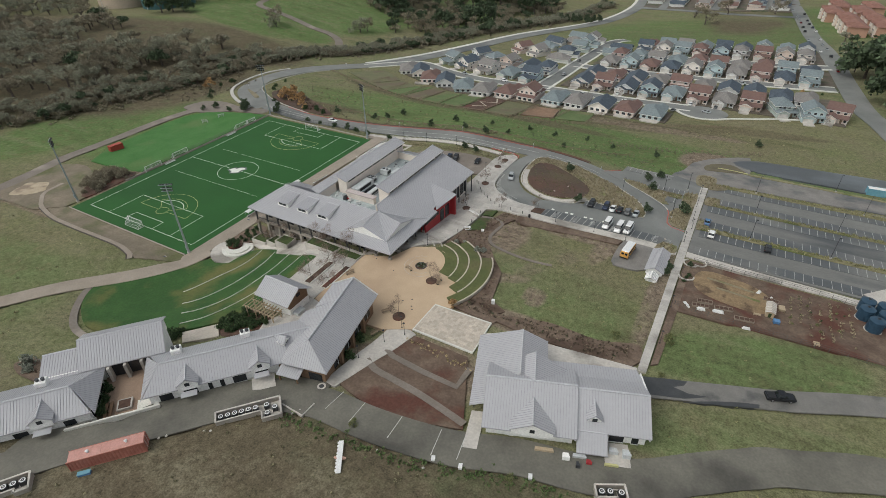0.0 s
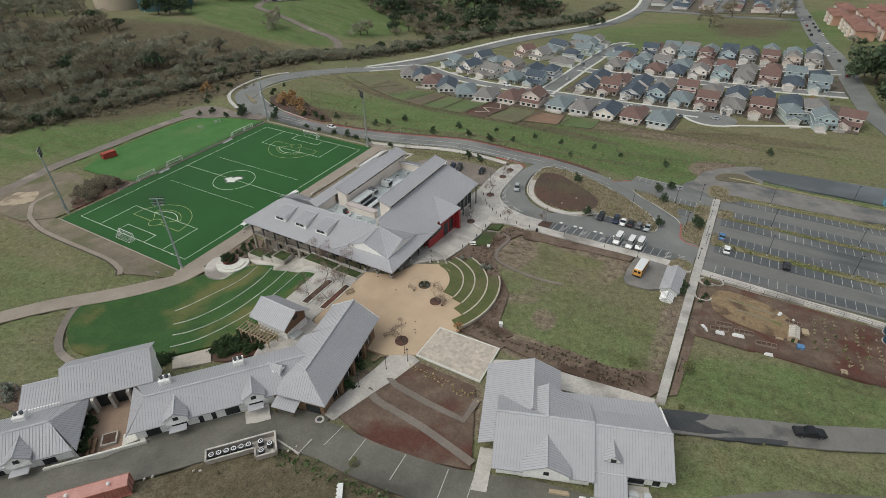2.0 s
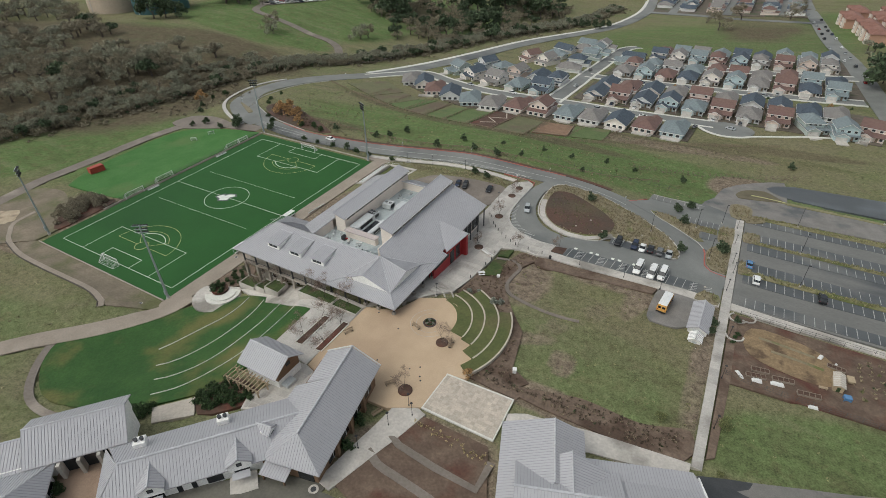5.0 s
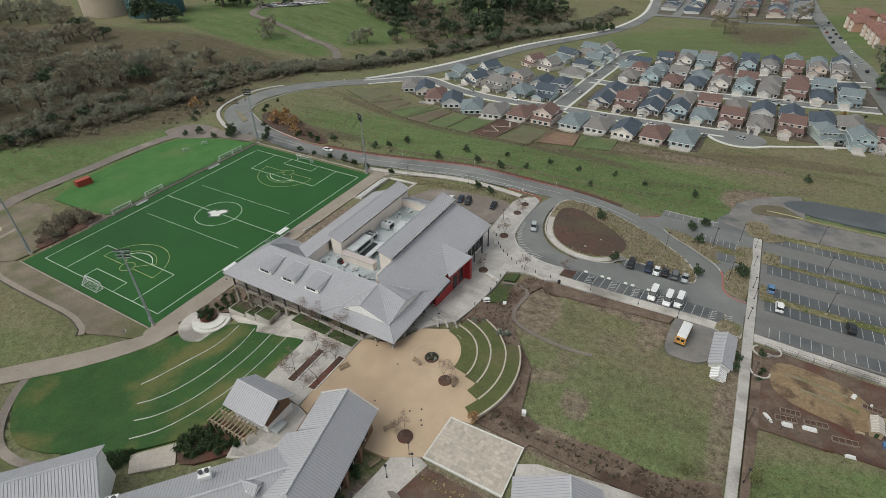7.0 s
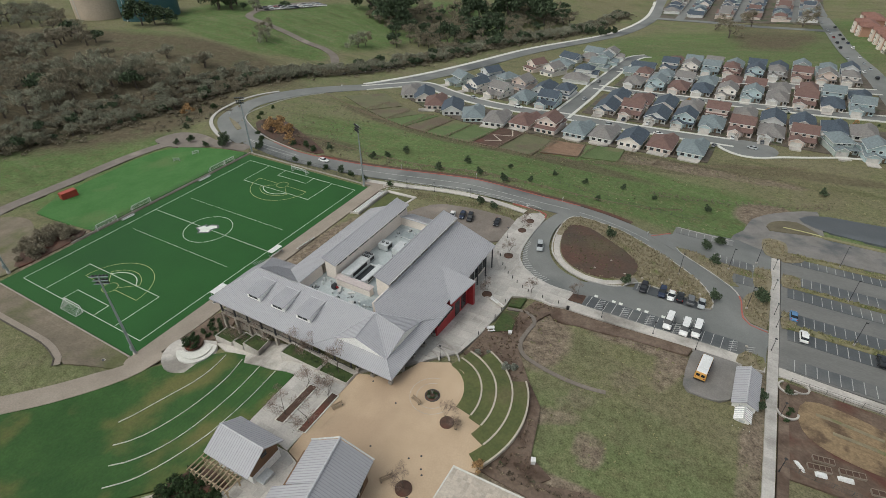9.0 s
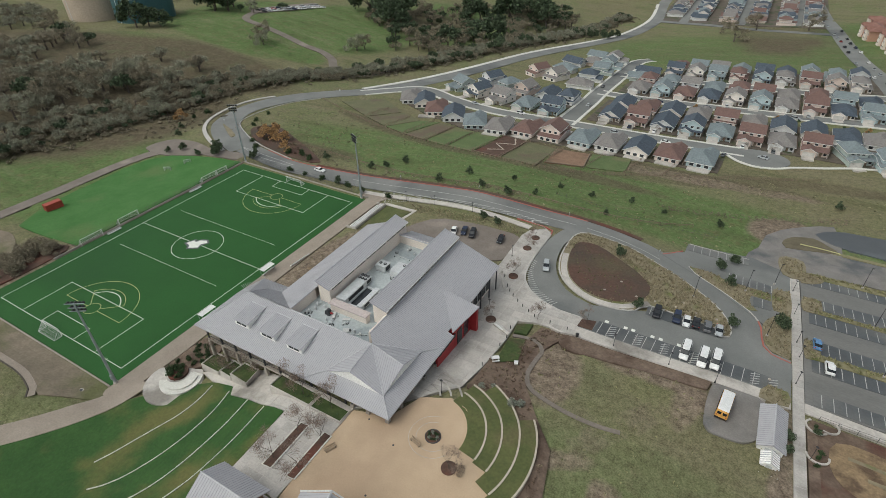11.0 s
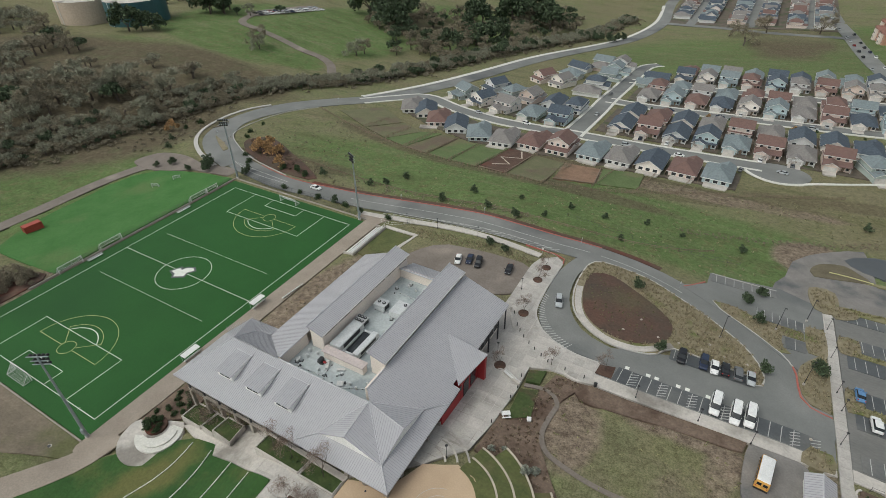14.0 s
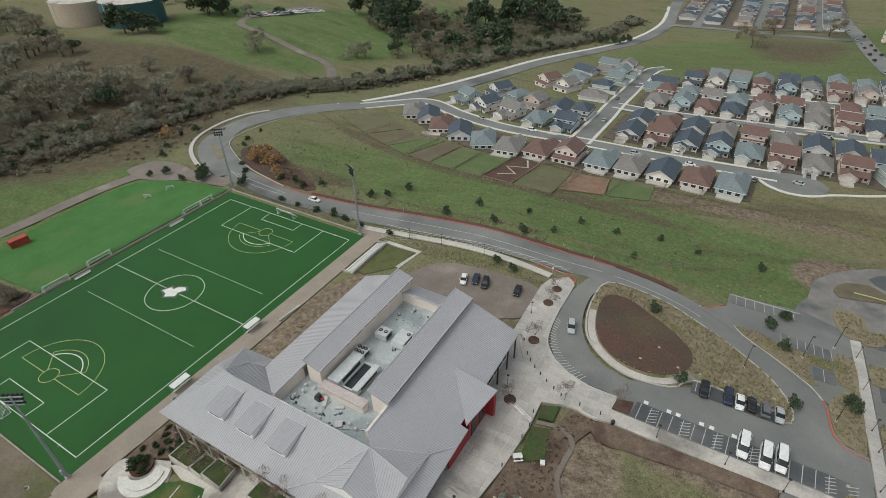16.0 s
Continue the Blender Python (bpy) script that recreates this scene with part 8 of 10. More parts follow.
# ---- low planting in the beds ----
def tufts(name, label, spots, mat, seed, size=0.5, blades=9, spread=0.35, height=0.45):
    rng = np.random.default_rng(seed)
    x, y = np.array(spots).T
    c = np.stack([x, y, land(x, y) + 0.45, np.full(len(x), spread)], -1)
    c = np.repeat(c, blades, axis=0)
    n = len(c)
    pos = c[:, :3] + rng.normal(size=(n, 3)) * np.array([spread * 0.4, spread * 0.4, 0.05])
    lean = rng.normal(size=(n, 3)) * np.array([0.5, 0.5, 0.1]) + (0, 0, 1)
    s = height * (0.6 + 0.8 * rng.random((n, 1)))
    side = np.cross(lean, rng.normal(size=(n, 3)))
    side /= np.linalg.norm(side, axis=1)[:, None]
    verts = np.stack([pos - side * size * 0.3, pos + side * size * 0.3, pos + lean * s], 1).reshape(-1, 3)
    return tagged(new(name, mesh_from(name, verts, np.arange(3 * n).reshape(-1, 3), mat)), label, "plants", kind="stuff")


def scatter(poly, gap, chance=1.0):
    xs, ys = [p[0] for p in poly], [p[1] for p in poly]
    out = []
    x = min(xs)
    while x < max(xs):
        y = min(ys)
        while y < max(ys):
            px, py = x + wood.uniform(-0.4, 0.4) * gap, y + wood.uniform(-0.4, 0.4) * gap
            if inside(poly, px, py) and wood.random() < chance:
                out.append((px, py))
            y += gap
        x += gap
    return out


def clear_spots(n, x0, x1, y0, y1):
    """Random spots in a rectangle that lie on no paved or planted sheet."""
    x, y = np.array([(wood.uniform(x0, x1), wood.uniform(y0, y1)) for _ in range(n)]).T
    bad = np.zeros(n, bool)
    for poly in FLATS:
        px, py = np.array(poly).T
        if px.max() < x0 or px.min() > x1 or py.max() < y0 or py.min() > y1:
            continue
        odd = np.zeros(n, bool)
        for k in range(len(px)):
            cross = (py[k - 1] > y) != (py[k] > y)
            odd ^= cross & (x < px[k - 1] + (px[k] - px[k - 1]) * (y - py[k - 1]) / (py[k] - py[k - 1] if py[k] != py[k - 1] else 1e-9))
        bad |= odd
    return list(zip(x[~bad].tolist(), y[~bad].tolist()))


for k in range(30):
    f = k / 29
    plant("street", 98.6 + 57.4 * f, 143 + 26 * f - 6 * f * (f - 1) * -1, 0.5)
def mounds(name, label, spots, mat, seed, r=0.45, per=16, size=0.15, lift=0.18):
    """Low rounded shrubs or clumps of grass, each a heap of small leaves."""
    rng = np.random.default_rng(seed)
    x, y = np.array(spots).T
    s = r * (0.55 + 0.8 * rng.random(len(x)))
    v, f = leaf_cloud(rng, np.stack([x, y, land(x, y) + lift + s * 0.35, s], -1), per, size, 0.3)
    return tagged(new(name, mesh_from(name, v, f, mat)), label, "plants", kind="stuff")


BANK = [(93, 5), (98, 8.6), (106, 6.8), (118, 9.6), (130, 9.2), (138, 11), (138, 5), (126, 4), (107, 4.4)]
SLOPE = [(80, 39), (84.4, 41), (84.4, 49), (86.4, 55), (92, 55.4), (89, 49), (87.6, 42), (89.4, 35), (94, 29), (92, 26), (84, 28.6), (79.4, 29)]
STRIP = [(98.6, 19), (100.4, 20), (101, 12), (106, 8.4), (99, 7), (99.6, 12)]
TAN_SHRUB = leaf_material("tan_shrub_leaves", (0.17, 0.135, 0.09), (0.23, 0.185, 0.125))
mounds("bank_shrubs", "rows of low dark shrubs on the mulch bank", scatter(BANK, 1.05, 0.7), leaf_material("dark_shrub_leaves", (0.06, 0.045, 0.03), (0.085, 0.065, 0.042)), 81)
mounds("bank_tussocks", "tan grass tussocks on the mulch bank", scatter(BANK, 1.3, 0.5), TAN_SHRUB, 181, 0.4)
mounds("bank_greens", "small green shrubs on the mulch bank", scatter(BANK, 3.0, 0.45), SHRUB_GREEN, 182, 0.6)
mounds("bed_plants", "small shrubs in the beds below the school", scatter([(43.8, 8.8), (61.6, 8.6), (61.8, 10.8), (44, 11.6)], 1.0, 0.6), SHRUB_GREEN, 184, 0.3, 12, 0.13, 0.6)
mounds("wing_bed_shrubs", "low rust and tan shrubs below the classrooms", scatter([(16, -56.6), (27, -54), (36, -54.2), (38, -56), (30, -58.6), (17, -58.6)], 1.2, 0.7), RUST_LEAF, 185, 0.5)
mounds("scrub_shrubs", "rust and olive scrub inside the road bend", scatter([(-88, 129), (-85, 135), (-62, 127.6), (-38, 113.6), (-54, 113), (-80, 122)], 1.8, 0.5), RUST_LEAF, 186, 0.8, 16, 0.25)
mounds("scrub_greens", "green weeds inside the road bend", scatter([(-88, 129), (-85, 135), (-62, 127.6), (-38, 113.6), (-54, 113), (-80, 122)], 3.2, 0.4), SHRUB_GREEN, 187, 0.9, 16, 0.25)
mounds("slope_shrubs", "low rust-coloured shrubs on the mulched slope", scatter(SLOPE, 1.1, 0.6) + scatter(STRIP, 1.2, 0.6), RUST_LEAF, 82)
mounds("slope_tussocks", "tan grass tussocks on the mulched slope", scatter(SLOPE, 1.3, 0.5) + scatter(STRIP, 1.3, 0.4), TAN_SHRUB, 183, 0.4)
tufts("island_grasses", "dry grass tufts on the traffic island", [p for p in scatter(ISLAND, 0.85, 0.85) if not inside(ISLAND_BED, *p) and not (p[0] < 90 and p[1] < 92) and min(math.hypot(p[0] - a, p[1] - b) for a, b in ISLAND_WALK) > 1.5], DRY_BLADES, 83, 0.26, 16, 0.4, 0.38)
for poly in BEDS + [[(136.5, 130.3), (142.8, 130.6), (142.6, 117.9), (137.4, 117.5)]]:
    tufts("bed_grasses", "dry ornamental grass tufts in the bed", scatter(poly, 0.95, 0.85), DRY_BLADES, 84, 0.26, 16, 0.4, 0.38)
strip = [(144.8 + 1.0 * k + wood.uniform(-0.3, 0.3), y + wood.uniform(-w, w)) for y, w in ((78.8, 1.1), (100, 0.8), (121.6, 1.4)) for k in range(150) for _ in range(2)]
tufts("strip_grasses", "yellow-green grass tufts between parking rows", strip, leaf_material("strip_blades", (0.22, 0.21, 0.1), (0.29, 0.27, 0.14)), 85, 0.28, 16, 0.45, 0.45)
tufts("lot_edge_grasses", "dry grasses at the edge of the service lot", scatter([(20, 97.5), (64, 95.5), (66, 91), (58, 92.4), (44, 92.4), (30, 91)], 1.0, 0.75) + scatter([(10, 26), (24, 26), (24, 74), (10, 74)], 2.2, 0.5), DRY_BLADES, 86, 0.28, 14, 0.4, 0.35)
mounds("plot_scrub", "pale straw tussocks round the building plot", scatter([(90.6, -10.4), (107, -10.4), (110, -14), (97, -12.6), (91, -12)], 0.9, 0.7), leaf_material("straw_tussock_blades", (0.3, 0.24, 0.12), (0.4, 0.32, 0.17)), 87, 0.4)
mounds("meadow_scrub", "scattered brown scrub in the meadow", [(wood.uniform(-100, -40), wood.uniform(120, 175)) for _ in range(120)] + clear_spots(200, -100, 60, 114, 121), BARE_TWIGS, 88, 0.7, 16, 0.22, 0.0)
mounds("bank_grass", "rough brown grass tussocks on the southern bank", clear_spots(260, 30, 178, -88, -37), leaf_material("rough_grass", (0.15, 0.135, 0.075), (0.2, 0.18, 0.105)), 89, 0.4, 9, 0.24, 0.0)

mounds("verge_weeds", "green weeds along the service road", [(x + wood.gauss(0, 0.8), y - 5.6 + wood.gauss(0, 0.8)) for x, y in curve_points([(84, -36.8), (100, -35.5), (114, -33), (126, -28.5), (136, -26.4)], 0.5) for _ in range(2)], leaf_material("verge_weed_leaves", (0.07, 0.11, 0.035), (0.11, 0.15, 0.055)), 188, 0.4, 12, 0.2, 0.0)
mounds("lawn_tufts", "coarse yellowish grass tussocks in the rough lawn", clear_spots(160, 90, 139, 8, 56) + clear_spots(60, 142, 200, -8, 30) + clear_spots(160, 120, 200, -30, -8), leaf_material("pale_tussock_blades", (0.17, 0.17, 0.075), (0.22, 0.21, 0.1)), 90, 0.35, 12, 0.16, 0.0)
mounds("meadow_tufts", "coarse straw grass tussocks in the meadow", clear_spots(420, -60, 124, 112, 190) + clear_spots(100, 124, 190, 170, 200) + clear_spots(90, -100, 10, -70, -15), leaf_material("straw_blades", (0.22, 0.21, 0.115), (0.27, 0.25, 0.14)), 91, 0.5, 10, 0.24, 0.0)

saplings = [q for q in ((60 + 4.2 * i + wood.uniform(-0.5, 0.5), 124 + 5.5 * j + 0.05 * i + wood.uniform(-0.5, 0.5)) for i in range(34) for j in range(9) if wood.random() < 0.8) if q[0] < 120 or q[1] > 168]
tufts("meadow_saplings", "rows of tiny staked saplings in the meadow", saplings, BARE_TWIGS, 92, 0.1, 4, 0.2, 0.8)
mounds("island_weeds", "low green weeds on the mulch island", scatter([(83, 90), (84, 96), (92, 94), (101, 88), (103.6, 83), (99, 77), (92, 76.4), (87, 80)], 1.2, 0.4), leaf_material("olive_weed_leaves", (0.1, 0.1, 0.045), (0.14, 0.14, 0.062)), 93, 0.35, 12, 0.14, 0.4)
tufts("garden_weeds", "sparse dry plants in garden rows", [(168 + 2.1 * i + wood.uniform(-0.3, 0.3), 35 + 1.5 * j) for i in range(7) for j in range(12) if wood.random() < 0.7], DRY_BLADES, 94, 0.5, 9, 0.4, 0.4)


# ---- lamps, goals and seats ----
POLE = material("galvanised_pole", (0.3, 0.34, 0.36), (0.38, 0.42, 0.44), 0.6, 0.5, 4, 0, metal=0.4)
BLACK = material("black_metal", (0.012, 0.012, 0.013), (0.025, 0.025, 0.027), 1, 0.5, 5, 0)
LENS = material("lamp_glass", (0.3, 0.32, 0.33), (0.4, 0.42, 0.43), 2, 0.2, 5, 0)
WHITE_METAL = material("white_metal", (0.66, 0.66, 0.65), (0.74, 0.74, 0.73), 1, 0.5, 5, 0)
NET = material("white_net", (0.5, 0.52, 0.5), (0.6, 0.62, 0.6), 2, 0.9, 5, 0)
BENCH_WOOD = material("weathered_bench_wood", (0.25, 0.185, 0.125), (0.33, 0.25, 0.17), 1, 0.9, 6, 0.1)
FENCE_WIRE = material("fence_metal", (0.06, 0.06, 0.055), (0.09, 0.09, 0.085), 1, 0.7, 5, 0)


def field_light(x, y, turn):
    z = gz(x, y)
    ob = empty("field_light", pose(x, y, z, 0, 0, turn), "tall tapered floodlight mast beside the turf field", "floodlight", "field floodlights")
    part("pole", tube((0, 0, -0.3), (0, 0, 24.6), 0.36, 0.16, 10), POLE, ob)
    part("base", tube((0, 0, -0.3), (0, 0, 0.5), 0.55, 0.5, 10), CONCRETE, ob)
    for z0, n in ((24.4, 5), (23.3, 4), (22.4, 4)):
        arm = part("crossarm", box(-0.75 * n / 2 - 0.2, 0.75 * n / 2 + 0.2, -0.08, 0.08, z0 - 0.08, z0 + 0.08), POLE, ob)
        for k in range(n):
            bm = bmesh.new()
            cx = (k - (n - 1) / 2) * 0.8
            add_tube(bm, (cx, -0.1, z0 + 0.1), (cx, -0.62, z0 - 0.12), 0.2, 0.36, 8)
            lamp = part("lamp", bm, BLACK, arm)
    part("ballast_box", box(-0.3, 0.3, 0.2, 0.6, 1.6, 3.0), POLE, ob)


for x, y, turn in ((3, -3.4, 212), (0.9, 95.5, 331), (-62, -0.7, 143), (-60, 97, 33)):
    field_light(x, y, turn)

lot_lamp = empty("lot_lamp", pose(157.5, 100, gz(157.5, 100)), "slender dark parking-lot lamp post", "street lamp", "lot lamps")
part("pole", tube((0, 0, -0.2), (0, 0, 7.4), 0.08, 0.05, 6), BLACK, lot_lamp)
part("footing", tube((0, 0, -0.3), (0, 0, 0.75), 0.28, 0.28, 8), CONCRETE, lot_lamp)
part("lamp_head", box(-0.1, 0.5, -0.14, 0.14, 7.32, 7.44), BLACK, lot_lamp)
for x, y in [(181, 100), (178, 79), (157, 79), (157, 121.6), (190, 121), (183, 141), (205, 100), (202, 79), (229, 100), (226, 79), (214, 121.6), (253, 100), (250, 79), (238, 121.6), (212, 142), (277, 100), (116, 88), (133.8, 81), (128, 100), (135, 109)]:
    copy_thing(lot_lamp, pose(x, y, gz(x, y)))
walk_lamp = empty("walk_lamp", pose(139.8, 95.4, gz(139.8, 95.4)), "short dark lamp post beside the walkway", "lamp post", "walk lamps")
part("pole", tube((0, 0, -0.2), (0, 0, 3.5), 0.055, 0.045, 6), BLACK, walk_lamp)
part("lamp_head", tube((0, 0, 3.45), (0, 0, 3.65), 0.1, 0.3, 8), BLACK, walk_lamp)
part("foot", tube((0, 0, -0.1), (0, 0, 0.35), 0.18, 0.12, 8), BLACK, walk_lamp)
for x, y in [(140.2, 82.3), (140.7, 76.5), (139.6, 108), (139.9, 66), (142.2, 45), (142.2, 30), (142.4, 15), (102.7, 57.6), (115, 57.6), (124.6, 56.8), (88.6, -8.8), (87.6, -14.6), (86, -22), (90.4, -10.4), (63, 18), (76, 24), (72, 55), (67.4, 80), (30, 99.4), (18, 99.6), (45, 98.6)]:
    copy_thing(walk_lamp, pose(x, y, gz(x, y) + 0.2))
bollard = empty("bollard", pose(69.7, 69.8, gz(69.7, 69.8) + 0.2), "short black steel bollard on the plaza", "bollard", "bollards")
part("post", tube((0, 0, -0.2), (0, 0, 0.95), 0.11, 0.11, 8), BLACK, bollard)
part("cap", tube((0, 0, 0.95), (0, 0, 1.08), 0.13, 0.06, 8), BLACK, bollard)
for x, y in [(72.1, 66.1), (75.1, 63.0), (78.9, 60.3), (83.0, 58.1), (87.2, 57.6), (91.6, 57.4), (73.5, 64.5), (77, 61.6), (81, 59.1), (79.6, 51), (80, 44), (79.4, 36), (80.2, 47.4)]:
    copy_thing(bollard, pose(x, y, gz(x, y) + 0.2))


def net_panel(bm, a, b, c, d, n, m, r=0.018):
    """Crossed cords over the quad a, b, c, d."""
    a, b, c, d = Vector(a), Vector(b), Vector(c), Vector(d)
    for k in range(n + 1):
        add_tube(bm, a.lerp(b, k / n), d.lerp(c, k / n), r, r, 3, False)
    for k in range(1, m):
        add_tube(bm, a.lerp(d, k / m), b.lerp(c, k / m), r, r, 3, False)


def make_goal(x, y, turn, width=7.3, high=2.4, deep=2.0):
    ob = empty("soccer_goal", pose(x, y, 0.07 if x > -60 else gz(x, y), 0, 0, turn), "white framed soccer goal with a net", "goal", "soccer goals")
    w = width / 2
    for s in (-1, 1):
        part("upright", tube((s * w, 0, 0), (s * w, 0, high), 0.09, 0.09, 8), WHITE_METAL, ob)
        part("stay", tube((s * w, 0, high), (s * w, deep, 0.05), 0.05, 0.05, 6), WHITE_METAL, ob)
        part("ground_bar", tube((s * w, 0, 0.05), (s * w, deep, 0.05), 0.05, 0.05, 6), WHITE_METAL, ob)
    part("crossbar", tube((-w - 0.09, 0, high), (w + 0.09, 0, high), 0.09, 0.09, 8), WHITE_METAL, ob)
    part("back_bar", tube((-w, deep, 0.05), (w, deep, 0.05), 0.05, 0.05, 6), WHITE_METAL, ob)
    bm = bmesh.new()
    net_panel(bm, (-w, 0, high), (w, 0, high), (w, deep, 0.1), (-w, deep, 0.1), 16, 7)
    for s in (-1, 1):
        net_panel(bm, (s * w, 0, high), (s * w, deep * 0.5, high * 0.5), (s * w, deep * 0.5, 0.1), (s * w, 0, 0.1), 2, 6)
    part("net", bm, NET, ob)


make_goal(-27.5, -0.6, 180)
make_goal(-28.6, 91.8, 0)
make_goal(-59.6, 30.3, 90)
make_goal(-60.6, 44.2, 90)
make_goal(-60.4, 79, 90)
make_goal(-61, 85.4, 90, 5, 2.0, 1.6)
make_goal(-89, 80, 30, 2.6, 1.6, 1.2)
make_goal(-86, 88, 60, 2.6, 1.6, 1.2)


def bench(x, y, turn, length=1.8, white=False, lift=0.36, level=None, name="park_bench", label="slatted wooden bench with a low back"):
    ob = empty(name, pose(x, y, (gz(x, y) if level is None else level) + lift, 0, 0, turn), label, "bench", "benches")
    mat = WHITE_METAL if white else BENCH_WOOD
    for k in range(3):
        part("seat_slat", box(-length / 2, length / 2, -0.26 + 0.18 * k, -0.11 + 0.18 * k, 0.42, 0.47), mat, ob)
    for k in range(2):
        part("back_slat", box(-length / 2, length / 2, 0.3 + 0.05 * k, 0.35 + 0.05 * k, 0.56 + 0.2 * k, 0.7 + 0.2 * k), mat, ob)
    for s in (-1, 1):
        part("frame", box(s * length * 0.4 - 0.04, s * length * 0.4 + 0.04, -0.24, 0.36, -0.05, 0.42), BLACK, ob)
    return ob


for x, y, turn in ((77.9, 10.9, -16), (88, 9.9, 95), (82.4, -6.1, 55), (64.6, 2.5, 65), (84.3, -13.5, 70)):
    bench(x, y, turn, 2.4)
bench(77.9, 49.4, -24, 4.8, True, 0.26, label="long pale bench on the entry plaza")
for x, y0, y1 in ((3.6, 43.4, 47.8), (3.6, 21, 25.6)):
    bench(x, (y0 + y1) / 2, -90, y1 - y0, True, 0.1, 0, "team_bench", "white team bench beside the turf field")
    ob = empty("team_shelter", pose(x, (y0 + y1) / 2, 0.1), "low white roofed team shelter", "shelter", "team shelters")
    part("roof", box(-0.9, 0.9, (y0 - y1) / 2, (y1 - y0) / 2, 2.0, 2.1), WHITE_METAL, ob)
    for s in (-1, 1):
        for d in (-0.8, 0.8):
            part("post", tube((d, s * (y1 - y0) * 0.47, 0), (d, s * (y1 - y0) * 0.47, 2.0), 0.05, 0.05, 6), POLE, ob)
bench(8.1, 54.4, -95, 7.6, True, 0.1, 0, "long_bench", "long white bench beside the turf field")
bench(14.9, 51.2, 20, 1.6, False, 0.1, label="small wooden bench on the grass bank")
for y0, y1 in ((34.6, 39.4), (67.4, 72.9)):
    bench(-58, (y0 + y1) / 2, 90, y1 - y0, True, 0.07, 0, "sideline_bench", "low white bench at the far touchline")


def bleachers():
    ob = empty("bleachers", pose(9.3, 76.6, 0.1), "low concrete bleachers with pale plank rows and railings", "bleachers")
    for k in range(3):
        part("tier", box(0.1 + 1.1 * k, 1.2 + 1.1 * k, 0, 17, -0.3, 0.35 + 0.42 * k), CONCRETE, ob)
        part("plank", box(0.2 + 1.1 * k, 0.62 + 1.1 * k, 0.2, 16.8, 0.43 + 0.42 * k, 0.49 + 0.42 * k), WHITE_METAL, ob)
        for q in range(6):
            part("bracket", box(0.3 + 1.1 * k, 0.5 + 1.1 * k, 0.6 + 3.1 * q, 0.7 + 3.1 * q, 0.35 + 0.42 * k, 0.43 + 0.42 * k), POLE, ob)
    part("back_wall", box(3.4, 3.8, -0.4, 17.4, -0.3, 1.7), CONCRETE, ob)
    part("end_wall", box(-0.1, 3.4, -0.4, -0.05, -0.3, 1.2), CONCRETE, ob)
    part("end_wall", box(-0.1, 3.4, 17.05, 17.4, -0.3, 1.2), CONCRETE, ob)
    for q in range(10):
        part("rail_post", tube((3.6, -0.2 + 1.93 * q, 1.7), (3.6, -0.2 + 1.93 * q, 2.7), 0.04, 0.04, 5), WHITE_METAL, ob)
    for z in (2.2, 2.7):
        part("rail", tube((3.6, -0.3, z), (3.6, 17.3, z), 0.045, 0.045, 6), WHITE_METAL, ob)


bleachers()


def post_fence(name, pts, label, high=1.2, gap=2.4, rails=3, mat=None, mesh=False, lift=0.0, mount=None):
    mat = mat or FENCE_WIRE
    ob = empty(name, pose(0, 0, 0), label, "fence", "fences")
    for p, q in zip(pts, pts[1:]):
        n = max(1, round(math.dist(p, q) / gap))
        line = [(p[0] + (q[0] - p[0]) * k / n, p[1] + (q[1] - p[1]) * k / n) for k in range(n + 1)]
        tops = [Vector((x, y, gz(x, y) + lift)) for x, y in line]
        for v in tops:
            part("post", tube(v - Vector((0, 0, 0.3)), v + Vector((0, 0, high)), 0.05, 0.05, 4), mat, ob)
        for k in range(rails):
            part("rail", add_ribbon(bmesh.new(), line, 0.014, -0.014, lift + high * (0.97 - 0.8 * k / max(1, rails - 1)), 0.05), mat, ob)


post_fence("field_fence", [(-61.2, 19), (-61.2, 97), (-2, 97.4)], "low dark wire fence round the turf field", 1.5, 3.0, 4)
post_fence("garden_fence", [(142.8, 31.8), (147.7, 31.0), (161.7, 30.8), (175.7, 31.6), (186, 31)], "low wire garden fence with dark posts", 1.3, 3.0, 3)
post_fence("garden_fence", [(144, 57.0), (157, 56.6), (171.7, 56.4), (183, 55.2)], "low wire garden fence beside the path", 1.3, 3.0, 3)
post_fence("bleacher_rail", [(8.6, 97.6), (10.6, 97.2), (13.6, 96.8), (22.8, 101.9)], "pale steel railing along the sidewalk", 1.1, 2.0, 2, WHITE_METAL)
post_fence("road_fence", [(-60, 101), (-40, 99.2), (-20, 101.2), (-4, 102.2)], "low dark fence beside the road", 1.2, 3.0, 2)
post_fence("creek_fence", [(-128, 128), (-134, 150), (-133, 170), (-126, 186)], "low wire fence beside the road bend", 1.2, 4.0, 2)
post_fence("orchard_fence", [(64, 128), (90, 126), (118, 133)], "low wire fence in the meadow", 1.2, 3.5, 2)
field_wall = bmesh.new()
add_box(field_wall, -60.6, -60.3, 18, 96.6, -0.4, 0.45)
add_box(field_wall, -60.6, 3.2, 96.3, 96.6, -0.4, 0.45)
add_box(field_wall, -60.6, 2.8, -5.0, -4.7, -0.4, 0.25)
structure("field_curb_wall", field_wall, STONE_WALL, "low concrete wall round the turf field", "wall")

